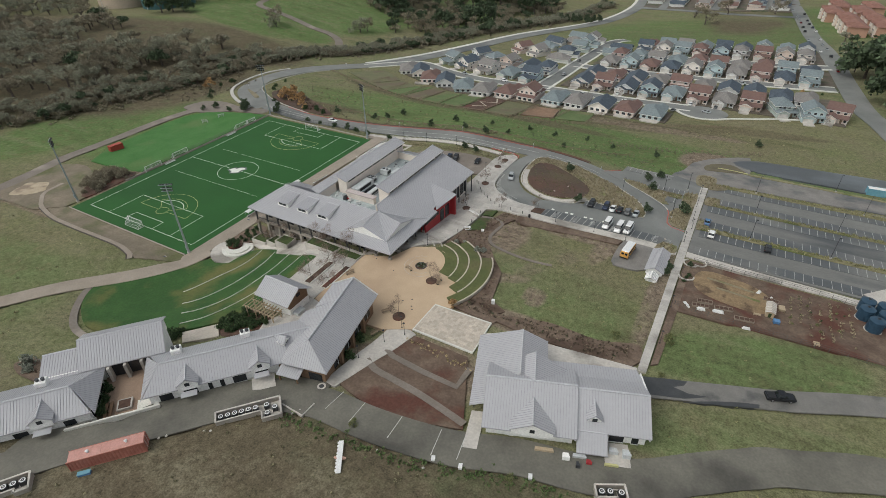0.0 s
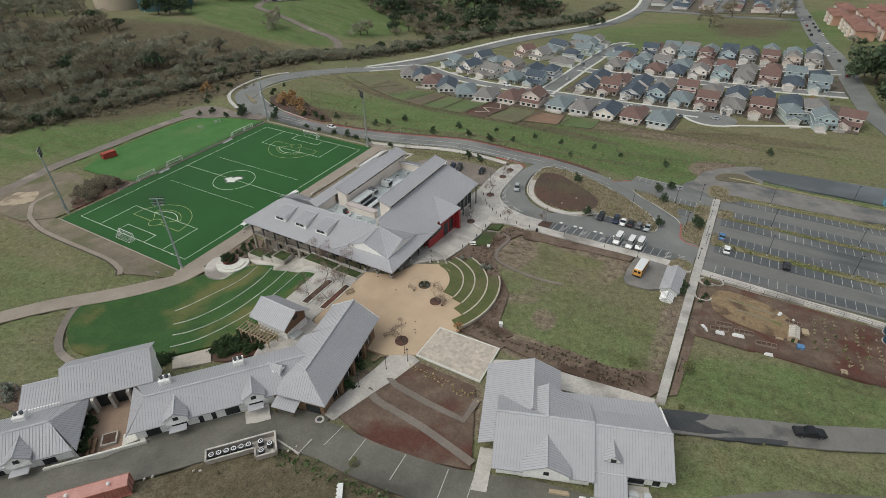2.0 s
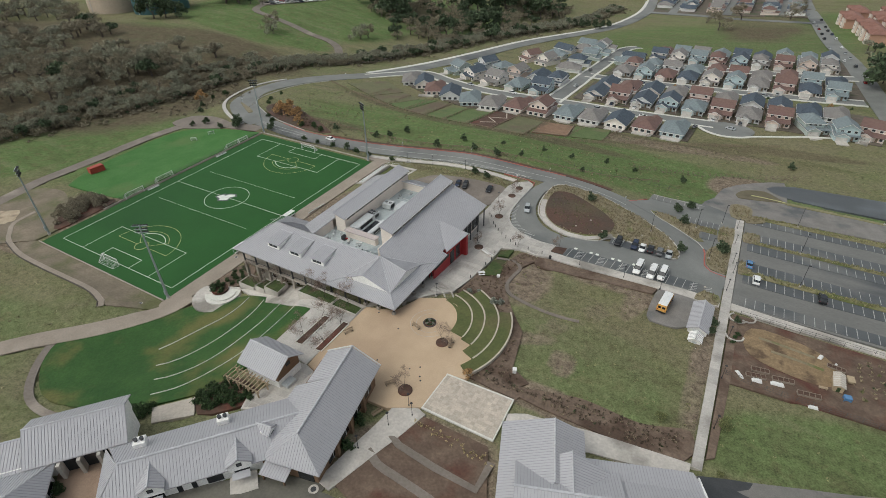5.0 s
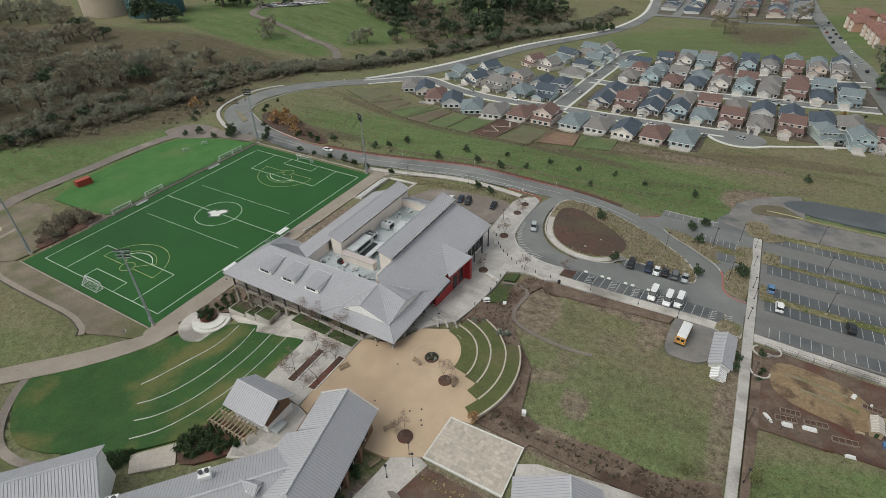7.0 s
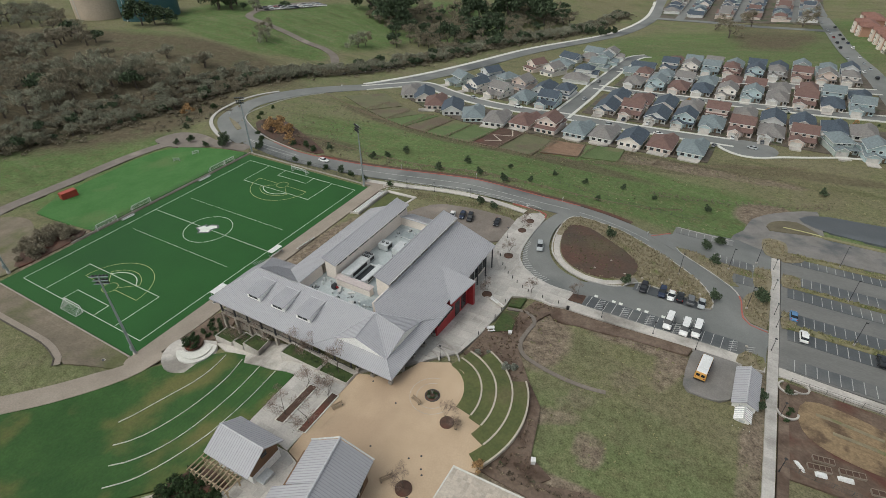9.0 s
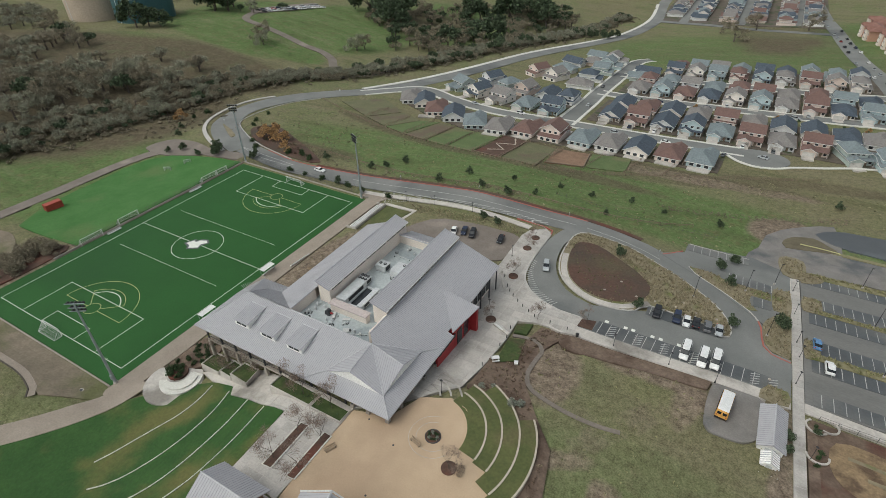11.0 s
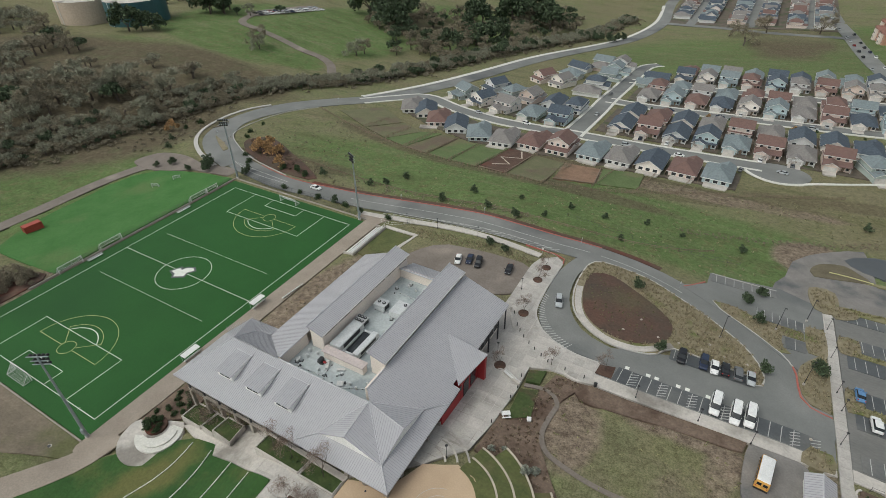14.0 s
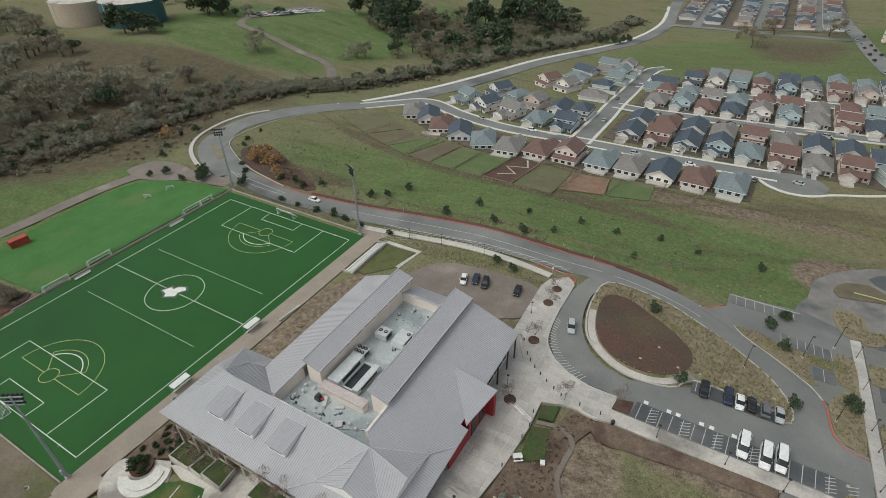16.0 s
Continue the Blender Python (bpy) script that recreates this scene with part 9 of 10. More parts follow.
# ---- vehicles ----
GLASS_DARK = material("car_glass", (0.012, 0.015, 0.018), (0.02, 0.024, 0.028), 1, 0.08, 2, 0)
TYRE = material("tyre_rubber", (0.015, 0.015, 0.015), (0.025, 0.025, 0.025), 2, 0.9, 8, 0)
RIM = material("wheel_alloy", (0.3, 0.3, 0.31), (0.4, 0.4, 0.41), 2, 0.35, 8, 0, metal=0.7)
TAIL = material("tail_lamp_red", (0.3, 0.015, 0.012), (0.4, 0.02, 0.016), 2, 0.3, 8, 0)
PAINTS = {n: material(n + "_car_paint", c, tuple(v * 1.12 for v in c), 0.8, 0.25, 2, 0) for n, c in (("white", (0.72, 0.72, 0.71)), ("silver", (0.38, 0.4, 0.41)), ("grey", (0.13, 0.135, 0.14)), ("black", (0.014, 0.015, 0.018)), ("blue", (0.1, 0.22, 0.4)), ("navy", (0.02, 0.03, 0.06)), ("red", (0.22, 0.02, 0.02)), ("bus_yellow", (0.62, 0.34, 0.09)))}


def loft(stations, sides=True):
    """A closed body through stations (x, low z, high z, half width low, half width high)."""
    bm = bmesh.new()
    rings = []
    for x, z0, z1, w0, w1 in stations:
        mid = z0 + (z1 - z0) * 0.55
        rings.append([bm.verts.new(v) for v in ((x, -w0 * 0.94, z0), (x, -w0, z0 + (mid - z0) * 0.4), (x, -w0, mid), (x, -w1, z1 - 0.04), (x, -w1 * 0.88, z1), (x, w1 * 0.88, z1), (x, w1, z1 - 0.04), (x, w0, mid), (x, w0, z0 + (mid - z0) * 0.4), (x, w0 * 0.94, z0))])
    n = len(rings[0])
    for a, b in zip(rings, rings[1:]):
        for k in range(n):
            bm.faces.new((a[k], b[k], b[(k + 1) % n], a[(k + 1) % n]))
    bm.faces.new(rings[0])
    bm.faces.new(rings[-1][::-1])
    bmesh.ops.recalc_face_normals(bm, faces=bm.faces[:])
    return bm


SHAPES = {
    "sedan": (4.7, 0.9, [(-2.35, 0.42, 0.72, 0.72, 0.6), (-2.2, 0.25, 0.92, 0.86, 0.76), (-1.2, 0.2, 0.98, 0.9, 0.84), (0.9, 0.2, 0.95, 0.9, 0.84), (2.0, 0.24, 0.8, 0.86, 0.74), (2.35, 0.4, 0.62, 0.7, 0.58)],
              [(-1.75, 0.9, 0.97, 0.76, 0.7), (-1.1, 0.9, 1.36, 0.8, 0.62), (0.2, 0.9, 1.42, 0.8, 0.62), (1.15, 0.88, 0.95, 0.78, 0.7)], (-1.05, 0.2, 1.4)),
    "suv": (4.7, 0.95, [(-2.35, 0.45, 0.95, 0.78, 0.7), (-2.25, 0.3, 1.08, 0.9, 0.8), (-1.0, 0.25, 1.1, 0.94, 0.86), (1.0, 0.25, 1.08, 0.94, 0.86), (2.1, 0.3, 0.95, 0.9, 0.78), (2.35, 0.45, 0.75, 0.74, 0.64)],
            [(-2.25, 1.05, 1.12, 0.8, 0.72), (-1.95, 1.05, 1.66, 0.82, 0.68), (0.15, 1.05, 1.72, 0.82, 0.68), (1.1, 1.02, 1.1, 0.8, 0.72)], (-1.9, 0.15, 1.69)),
    "van": (5.9, 1.0, [(-2.95, 0.4, 1.2, 0.9, 0.9), (-2.85, 0.3, 1.3, 1.0, 0.96), (1.6, 0.3, 1.3, 1.0, 0.96), (2.6, 0.32, 1.12, 0.96, 0.84), (2.95, 0.42, 0.8, 0.82, 0.7)],
            [(-2.9, 1.25, 1.32, 0.95, 0.9), (-2.82, 1.25, 2.2, 0.95, 0.8), (1.1, 1.25, 2.22, 0.95, 0.8), (1.95, 1.2, 1.3, 0.92, 0.84)], (-2.85, 1.12, 2.2)),
    "pickup": (5.6, 0.98, [(-2.8, 0.5, 1.0, 0.9, 0.86), (-2.7, 0.36, 1.1, 0.98, 0.9), (1.2, 0.34, 1.12, 0.98, 0.9), (2.5, 0.36, 1.04, 0.94, 0.82), (2.8, 0.5, 0.84, 0.8, 0.7)],
               [(-0.9, 1.05, 1.15, 0.85, 0.78), (-0.65, 1.05, 1.78, 0.86, 0.7), (0.5, 1.05, 1.82, 0.86, 0.7), (1.3, 1.05, 1.12, 0.84, 0.76)], (-0.6, 0.5, 1.79)),
}
cars = {}


def vehicle(kind, paint, x, y, turn, lift=0.24, full=True):
    """A parked vehicle whose nose points along `turn` degrees from the x axis."""
    p = np.array([(x + d * math.cos(radians(turn)), y + d * math.sin(radians(turn))) for d in (-1.4, 1.4)])
    za, zb = land(p[:, 0], p[:, 1])
    m = pose(x, y, (za + zb) / 2 + lift, 0, 0, turn) @ Matrix.Rotation(math.atan2(za - zb, 2.8), 4, "Y")
    key = (kind, paint, full)
    if key in cars:
        return copy_thing(cars[key], m)
    length, half, body, cabin, (r0, r1, top) = SHAPES[kind]
    word = {"sedan": "sedan car", "suv": "sport utility car", "van": "passenger van", "pickup": "pickup truck"}[kind]
    ob = empty({"sedan": "car", "suv": "car", "van": "van", "pickup": "pickup_truck"}[kind], m, f"parked {paint} {word} on the asphalt", "van" if kind == "van" else "pickup truck" if kind == "pickup" else "car", "parked vehicles")
    hull = part("body", loft(body), PAINTS[paint], ob, smooth=False)
    part("glasshouse", loft(cabin), GLASS_DARK, ob, "dark tinted car windows")
    part("roof", loft([(r0 - 0.1, top - 0.06, top + 0.01, 0.66 * half, 0.6 * half), (r0 + 0.2, top - 0.04, top + 0.06, 0.76 * half, 0.7 * half), (r1 - 0.1, top - 0.04, top + 0.07, 0.76 * half, 0.7 * half), (r1 + 0.15, top - 0.1, top + 0.02, 0.68 * half, 0.6 * half)]), PAINTS[paint], ob)
    for s in (-1, 1):
        for wx in (-length * 0.29, length * 0.31):
            tyre = part("tyre", tube((wx, s * (half - 0.22), 0.33), (wx, s * (half - 0.01), 0.33), 0.34, 0.34, 10), TYRE, ob)
            if full:
                part("rim", tube((wx, s * (half - 0.02), 0.33), (wx, s * (half + 0.01), 0.33), 0.21, 0.2, 8), RIM, tyre)
        if full:
            part("headlight", box(length / 2 - 0.28, length / 2 - 0.1, s * half * 0.62 - 0.15, s * half * 0.62 + 0.15, 0.62, 0.78), LENS, hull)
            part("tail_light", box(-length / 2 + 0.02, -length / 2 + 0.2, s * half * 0.72 - 0.12, s * half * 0.72 + 0.12, 0.72, 0.92), TAIL, hull)
            part("mirror", box(length * 0.16, length * 0.16 + 0.14, min(s * half, s * (half + 0.2)), max(s * half, s * (half + 0.2)), 0.96, 1.1), PAINTS[paint], hull)
            for px in (-0.75, 0.2):
                if kind != "pickup":
                    part("pillar", tube((px * length / 4.7, s * half * 0.9, 0.98), (px * length / 4.7, s * half * 0.7, top), 0.05, 0.04, 4), PAINTS[paint], ob)
    if kind == "van" and full:
        for s in (-1, 1):
            part("side_panel", box(-2.6, -1.2, min(s * 0.93, s * 0.99), max(s * 0.93, s * 0.99), 1.35, 1.95), PAINTS[paint], ob)
    if kind == "pickup" and full:
        part("bed", box(-2.55, -1.05, -0.78, 0.78, 1.06, 1.14), BLACK, ob)
    cars[key] = ob
    return ob


for kind, paint, x, y, turn in (("suv", "black", 109.1, 75.1, -88), ("suv", "navy", 113.8, 75.7, -88), ("sedan", "white", 116.1, 75.4, -88), ("sedan", "black", 118.3, 76.1, 92), ("suv", "grey", 120.9, 76, 92), ("sedan", "silver", 123.5, 75.9, -88),
                                ("van", "white", 117.5, 63.2, -92), ("van", "white", 121.3, 62.5, -92), ("van", "white", 123.9, 63.2, -92), ("sedan", "blue", 144.4, 83.5, 90), ("suv", "white", 146.5, 75.1, 90), ("suv", "black", 162, 74.7, 90),
                                ("sedan", "white", 45.4, 85, -70), ("sedan", "navy", 48.5, 86.3, -75), ("suv", "black", 51.7, 85.6, -75), ("sedan", "black", 60.9, 86.3, -80), ("suv", "silver", 78.0, 79.4, -72), ("pickup", "black", 166.3, 9.6, 22)):
    vehicle(kind, paint, x, y, turn, 0.3 if y > 57 and x > 100 else 0.2)
vehicle("sedan", "white", -28, 106.2, 0, 0.14)


def school_bus(x, y, turn):
    ob = empty("school_bus", pose(x, y, gz(x, y) + 0.18, 0, 0, turn), "yellow-orange school bus with a white roof", "bus")
    hull = part("body", loft([(-3.8, 0.6, 2.5, 1.1, 1.0), (-3.7, 0.45, 2.62, 1.18, 1.08), (2.3, 0.45, 2.62, 1.18, 1.08), (2.45, 0.45, 2.55, 1.14, 1.0)]), PAINTS["bus_yellow"], ob)
    part("hood", loft([(2.4, 0.5, 1.5, 1.0, 0.9), (3.5, 0.5, 1.35, 0.95, 0.82), (3.75, 0.55, 1.1, 0.85, 0.7)]), PAINTS["bus_yellow"], ob)
    part("roof", loft([(-3.6, 2.56, 2.66, 1.0, 0.8), (-3.4, 2.58, 2.84, 1.05, 0.75), (2.0, 2.58, 2.84, 1.05, 0.75), (2.3, 2.56, 2.66, 1.0, 0.8)]), WHITE_METAL, ob, "white bus roof")
    for s in (-1, 1):
        for k in range(6):
            part("window", box(-3.4 + 0.92 * k, -2.66 + 0.92 * k, min(s * 1.12, s * 1.19), max(s * 1.12, s * 1.19), 1.62, 2.3), GLASS_DARK, ob)
        part("rub_rail", box(-3.7, 2.3, min(s * 1.18, s * 1.22), max(s * 1.18, s * 1.22), 1.1, 1.18), BLACK, ob)
        part("rear_window", box(-3.84, -3.78, s * 0.5 - 0.36, s * 0.5 + 0.36, 1.6, 2.25), GLASS_DARK, ob)
        part("tail_light", box(-3.86, -3.78, s * 0.85 - 0.12, s * 0.85 + 0.12, 1.15, 1.35), TAIL, ob)
        for wx in (-2.2, 2.75):
            tyre = part("tyre", tube((wx, s * 0.85, 0.45), (wx, s * 1.16, 0.45), 0.46, 0.46, 12), TYRE, ob)
            part("rim", tube((wx, s * 1.15, 0.45), (wx, s * 1.18, 0.45), 0.26, 0.24, 8), RIM, tyre)
    part("rear_bumper", box(-3.98, -3.76, -1.15, 1.15, 0.5, 0.75), BLACK, ob)
    part("windscreen", box(2.42, 2.5, -0.95, 0.95, 1.55, 2.35), GLASS_DARK, ob)
    for px in (-1.6, 0.4):
        part("roof_hatch", box(px - 0.35, px + 0.35, -0.35, 0.35, 2.83, 2.92), WHITE_METAL, ob)


school_bus(127, 50.3, 84)

# cars in the streets of the estate and on the hill
lot = random.Random(77)
tones = ("white", "silver", "grey", "black", "navy", "red", "white", "silver")
for x, y, turn in [(169.7, 528.6, 100), (172.9, 485, 99), (175.5, 446, 97), (176, 521, 99), (181, 487, 98), (183.4, 452, 97), (184.8, 431, 95), (189, 390, 95), (183, 405, 95), (192, 350, 95), (178.6, 505, 99), (174.6, 540, 99), (166, 560, 99), (172, 575, 99), (162, 600, 99), (187, 415, 95), (171.4, 505, 99), (168, 545, 99)]:
    vehicle("suv" if lot.random() < 0.5 else "sedan", lot.choice(tones), x, y, turn, 0.16, False)
for k in range(6):
    vehicle("sedan", lot.choice(tones), (-120, -118.4, -116.4, -112.5, -111, -105.8)[k], (235.4, 238.4, 241, 245.4, 248.4, 266.8)[k], 62 + lot.uniform(-8, 8), 0.2, False)
for k in range(26):
    row, n = divmod(k, 13)
    vehicle("suv" if lot.random() < 0.5 else "sedan", lot.choice(tones), -264 + 7 * row + 1.6 * n, 306 + 4.3 * n, 20 + lot.uniform(-4, 4), 0.2, False)

for k in range(8):
    if lot.random() < 0.7:
        vehicle("suv" if lot.random() < 0.5 else "sedan", lot.choice(tones), 54 + 13.4 * k - 2.4 + lot.uniform(-1, 1), 246.5 - 11.4, 90, 0.28, False)
    if lot.random() < 0.7:
        vehicle("suv" if lot.random() < 0.5 else "sedan", lot.choice(tones), 54 + 13.4 * k + 2.4, 271.5 + 11.4, -90, 0.28, False)
    if lot.random() < 0.6:
        vehicle("sedan", lot.choice(tones), 54 + 13.5 * k - 2.4, 312.5 - 11.2, 90, 0.28, False)
for x, y, turn in ((86, 222.8, 2), (78, 222.4, 2), (62, 222, 2), (36.6, 262, 90), (31.6, 310, 90), (70, 291.4, 0), (96, 293, 2), (112, 219.6, 80), (128, 225, 160), (10, 225.6, -5), (-20, 229.6, -14), (140, 294.4, 2)):
    vehicle("suv" if lot.random() < 0.5 else "sedan", lot.choice(tones), x, y, turn, 0.22, False)

# ---- containers, plant pads and loose things by the service road ----
RUST_RED = material("faded_red_steel", (0.34, 0.12, 0.09), (0.42, 0.17, 0.13), 0.5, 0.6, 3, 0.05, c=(0.24, 0.09, 0.065), spots=0.25)
BRIGHT_RED = material("bright_red_steel", (0.33, 0.05, 0.034), (0.4, 0.07, 0.05), 0.5, 0.6, 3, 0.05)
TEAL_STEEL = material("pale_blue_steel", (0.12, 0.3, 0.38), (0.18, 0.36, 0.44), 0.5, 0.6, 3, 0.05)


def container(x, y, turn, length, mat, top, label, wide=2.44, high=2.6, lift=0.05):
    ob = empty("shipping_container", pose(x, y, gz(x, y) + lift, 0, 0, turn), label, "container", "containers")
    half, w = length / 2, wide / 2
    body = part("body", box(-half + 0.05, half - 0.05, -w + 0.08, w - 0.08, 0.1, high - 0.06), mat, ob)
    n = int(length / 0.56)
    for s in (-1, 1):
        bm = bmesh.new()
        wave = [(-half + 0.1 + (k + d) * (length - 0.2) / n, s * (w - (0.07 if d in (0, 0.9) else 0.01))) for k in range(n) for d in (0, 0.25, 0.6, 0.9)]
        low, up = [bm.verts.new((a, b, 0.2)) for a, b in wave], [bm.verts.new((a, b, high - 0.16)) for a, b in wave]
        for k in range(len(wave) - 1):
            bm.faces.new((low[k], low[k + 1], up[k + 1], up[k]))
        part("corrugated_side", bm, mat, body)
        part("top_rail", box(-half, half, s * w - 0.06, s * w + 0.06, high - 0.14, high), mat, ob)
        part("bottom_rail", box(-half, half, s * w - 0.06, s * w + 0.06, 0, 0.18), mat, ob)
        for e in (-1, 1):
            part("corner_post", box(e * half - 0.09, e * half + 0.09, s * w - 0.08, s * w + 0.08, 0, high + 0.02), mat, ob)
        part("door", box(half - 0.03, half + 0.04, min(s * 0.03, s * 1.1), max(s * 0.03, s * 1.1), 0.15, high - 0.15), mat, ob)
        part("lock_rod", tube((half + 0.07, s * 0.5, 0.2), (half + 0.07, s * 0.5, high - 0.2), 0.03, 0.03, 5), GALV, ob)
    roof = part("roof", box(-half + 0.06, half - 0.06, -w + 0.08, w - 0.08, high - 0.06, high - 0.02), top, ob)
    for k in range(int(length / 1.5)):
        part("roof_rib", box(-half + 0.7 + 1.5 * k, -half + 0.76 + 1.5 * k, -w + 0.1, w - 0.1, high - 0.02, high + 0.01), top, roof)
    return ob


PINK_TOP = material("faded_pink_steel", (0.46, 0.23, 0.19), (0.54, 0.29, 0.25), 0.5, 0.6, 3, 0.05, c=(0.34, 0.14, 0.11), spots=0.25)
long_box = container(62.8, -64, 48.6, 12.2, RUST_RED, PINK_TOP, "long faded red shipping container with roof vents")
for px in (-3.0, 3.2):
    vent = part("roof_vent", tube((px, 0, 2.58), (px, 0, 2.95), 0.2, 0.2, 8), WHITE_METAL, long_box)
    part("vent_cap", tube((px, 0, 2.95), (px, 0, 3.1), 0.32, 0.1, 8), WHITE_METAL, vent)
container(-99.4, 38.8, 84, 5.6, BRIGHT_RED, BRIGHT_RED, "bright red shipping container beside the lawn")
container(196, 147, 5, 6.1, TEAL_STEEL, WHITE_METAL, "pale blue storage box with a white roof")
ob = empty("blue_tarp", pose(62.4, -68.6, gz(62.4, -68.6), 0, 0, 48), "blue covered stack beside the container", "stack")
part("stack", box(-1.0, 1.0, -0.35, 0.35, 0, 0.55), PAINTS["blue"], ob)
part("cover", box(-1.05, 1.05, -0.4, 0.4, 0.5, 0.6), TEAL_STEEL, ob)


def fan_unit(parent_m, u, v, level):
    m = parent_m @ pose(u, v, 0)
    if "fan" in cars:
        return copy_thing(cars["fan"], m)
    ob = empty("condenser_unit", m, "grey condenser unit with a white fan ring", "air conditioner", "condenser units")
    part("case", box(-0.5, 0.5, -0.5, 0.5, 0.1, 1.05), STEEL, ob)
    part("foot", box(-0.55, 0.55, -0.55, 0.55, 0.0, 0.1), CONCRETE, ob)
    bm = bmesh.new()
    outer, inner = arc(0, 0, 0.46, 0, 360, 16)[:-1], arc(0, 0, 0.3, 0, 360, 16)[:-1]
    vo, vi = [bm.verts.new((*p, 1.12)) for p in outer], [bm.verts.new((*p, 1.12)) for p in inner]
    lo = [bm.verts.new((*p, 1.05)) for p in outer]
    for k in range(16):
        j = (k + 1) % 16
        bm.faces.new((vo[k], vo[j], vi[j], vi[k]))
        bm.faces.new((lo[k], lo[j], vo[j], vo[k]))
    ring = part("fan_ring", bm, WHITE_METAL, ob)
    part("fan_guard", tube((0, 0, 1.05), (0, 0, 1.07), 0.3, 0.3, 12), BLACK, ring)
    part("hub", tube((0, 0, 1.06), (0, 0, 1.14), 0.1, 0.09, 8), WHITE_METAL, ring)
    cars["fan"] = ob
    return ob


def plant_pad(x, y, turn, long, deep, wide_from, wide_deep, units):
    """A walled pad with rows of condensers: a narrow stretch and a wider end."""
    z = gz(x, y)
    m = pose(x, y, z + 0.12, 0, 0, turn)
    ob = empty("plant_enclosure", m, "walled concrete pad for air-conditioning units", "enclosure", "plant enclosures")
    part("slab", box(0, long, -deep, 0, -0.5, 0.0), CONCRETE, ob)
    part("slab", box(wide_from, long, -wide_deep, -deep, -0.5, 0.0), CONCRETE, ob)
    for b in ((0, long, -0.1, 0.1), (-0.1, 0.1, -deep, 0), (0, wide_from, -deep - 0.1, -deep + 0.1), (wide_from - 0.1, wide_from + 0.1, -wide_deep, -deep), (wide_from, long, -wide_deep - 0.1, -wide_deep + 0.1), (long - 0.1, long + 0.1, -wide_deep, 0)):
        wall = part("wall", box(*b, -0.5, 1.15), STONE_WALL, ob)
        part("coping", box(b[0] - 0.06, b[1] + 0.06, b[2] - 0.06, b[3] + 0.06, 1.15, 1.22), CONCRETE, wall)
    for u, v in units:
        fan_unit(m, u, v, z)


plant_pad(72.2, -48.6, 48.4, 12.0, 2.4, 8.4, 4.4, [(0.9 + 1.28 * k, -1.2) for k in range(6)] + [(9.4, -1.2), (9.4, -3.2), (10.9, -2.2)])
plant_pad(50.4, -79.3, 56, 7.5, 2.6, 5.4, 3.4, [(0.9 + 1.4 * k, -1.3) for k in range(5)])
plant_pad(139.8, -28.0, 28, 5.0, 2.2, 3.4, 2.6, [(1.0, -1.1), (2.4, -1.1), (4.2, -1.3)])
edge = bmesh.new()
add_ribbon(edge, [(80.9, -40.2), (86.7, -40.6), (86.6, -37.0)], 0.15, -0.15, 0.35, 0.6)
structure("kerb_wall", edge, CONCRETE, "low concrete kerb wall beside the service road", "wall")
ob = empty("manhole", pose(84.6, -32.6, gz(84.6, -32.6) + 0.2), "round pale manhole ring in the asphalt", "manhole")
part("ring", tube((0, 0, -0.2), (0, 0, 0.05), 0.9, 0.9, 20), CONCRETE, ob)
part("lid", tube((0, 0, 0.05), (0, 0, 0.08), 0.5, 0.5, 16), STEEL, ob)
for x, y in ((-1.5, -9), (5.4, -9), (6.2, -4.5), (5, 20)):
    ob = empty("manhole", pose(x, y, gz(x, y) + 0.12), "round dark manhole cover in the path", "manhole")
    part("ring", tube((0, 0, -0.2), (0, 0, 0.02), 0.6, 0.6, 16), CONCRETE, ob)
    part("lid", tube((0, 0, 0.02), (0, 0, 0.05), 0.45, 0.45, 14), STEEL, ob)
for x, y in ((118.5, -35.6), (129.8, -31.4), (113.6, -36.6)):
    ob = empty("utility_box", pose(x, y, gz(x, y), 0, 0, 20), "small white utility box in the grass", "utility box", "utility boxes")
    part("case", box(-0.3, 0.3, -0.45, 0.45, 0, 0.5), WHITE_METAL, ob)
    part("lid", box(-0.34, 0.34, -0.5, 0.5, 0.5, 0.56), WHITE_METAL, ob)
for x, y in ((84.5, -41), (85.1, -39.6), (74, -51.6), (73, -52.2), (66.8, -57.4), (67.6, -56.4), (97.3, -24.2), (97.9, -24.0), (104, -40), (113, -39)):
    ob = empty("white_stone", pose(x, y, gz(x, y) + 0.05, 20, 10, x * 37), "pale broken stone lying on the ground", "stone", "loose stones")
    bm = bmesh.new()
    bmesh.ops.create_icosphere(bm, subdivisions=1, radius=0.34)
    for v in bm.verts:
        v.co.z *= 0.6
        v.co *= 0.8 + 0.4 * abs(noise.noise(v.co * 3))
    part("rock", bm, CONCRETE, ob)

PINK = material("pink_plywood", (0.5, 0.3, 0.24), (0.6, 0.38, 0.3), 1, 0.8, 5, 0.05)
ob = empty("model_aeroplane", pose(99.35, -44.7, gz(99.35, -44.7) + 0.35, 0, 0, -57), "white-winged pink model aeroplane lying on the grass", "model plane")
part("wing", box(-3.2, 3.2, -0.45, 0.45, 0.16, 0.28), WHITE_METAL, ob)
for k in range(9):
    part("flap", box(-3.0 + 0.68 * k, -2.6 + 0.68 * k, -0.62, -0.44, 0.18, 0.24), WHITE_METAL, ob)
part("fuselage", loft([(-1.1, -0.3, -0.05, 0.1, 0.06), (-0.5, -0.35, 0.12, 0.26, 0.2), (0.6, -0.35, 0.14, 0.3, 0.22), (1.1, -0.25, 0.02, 0.14, 0.1)]), PINK, ob).rotation_euler = (0, 0, radians(80))

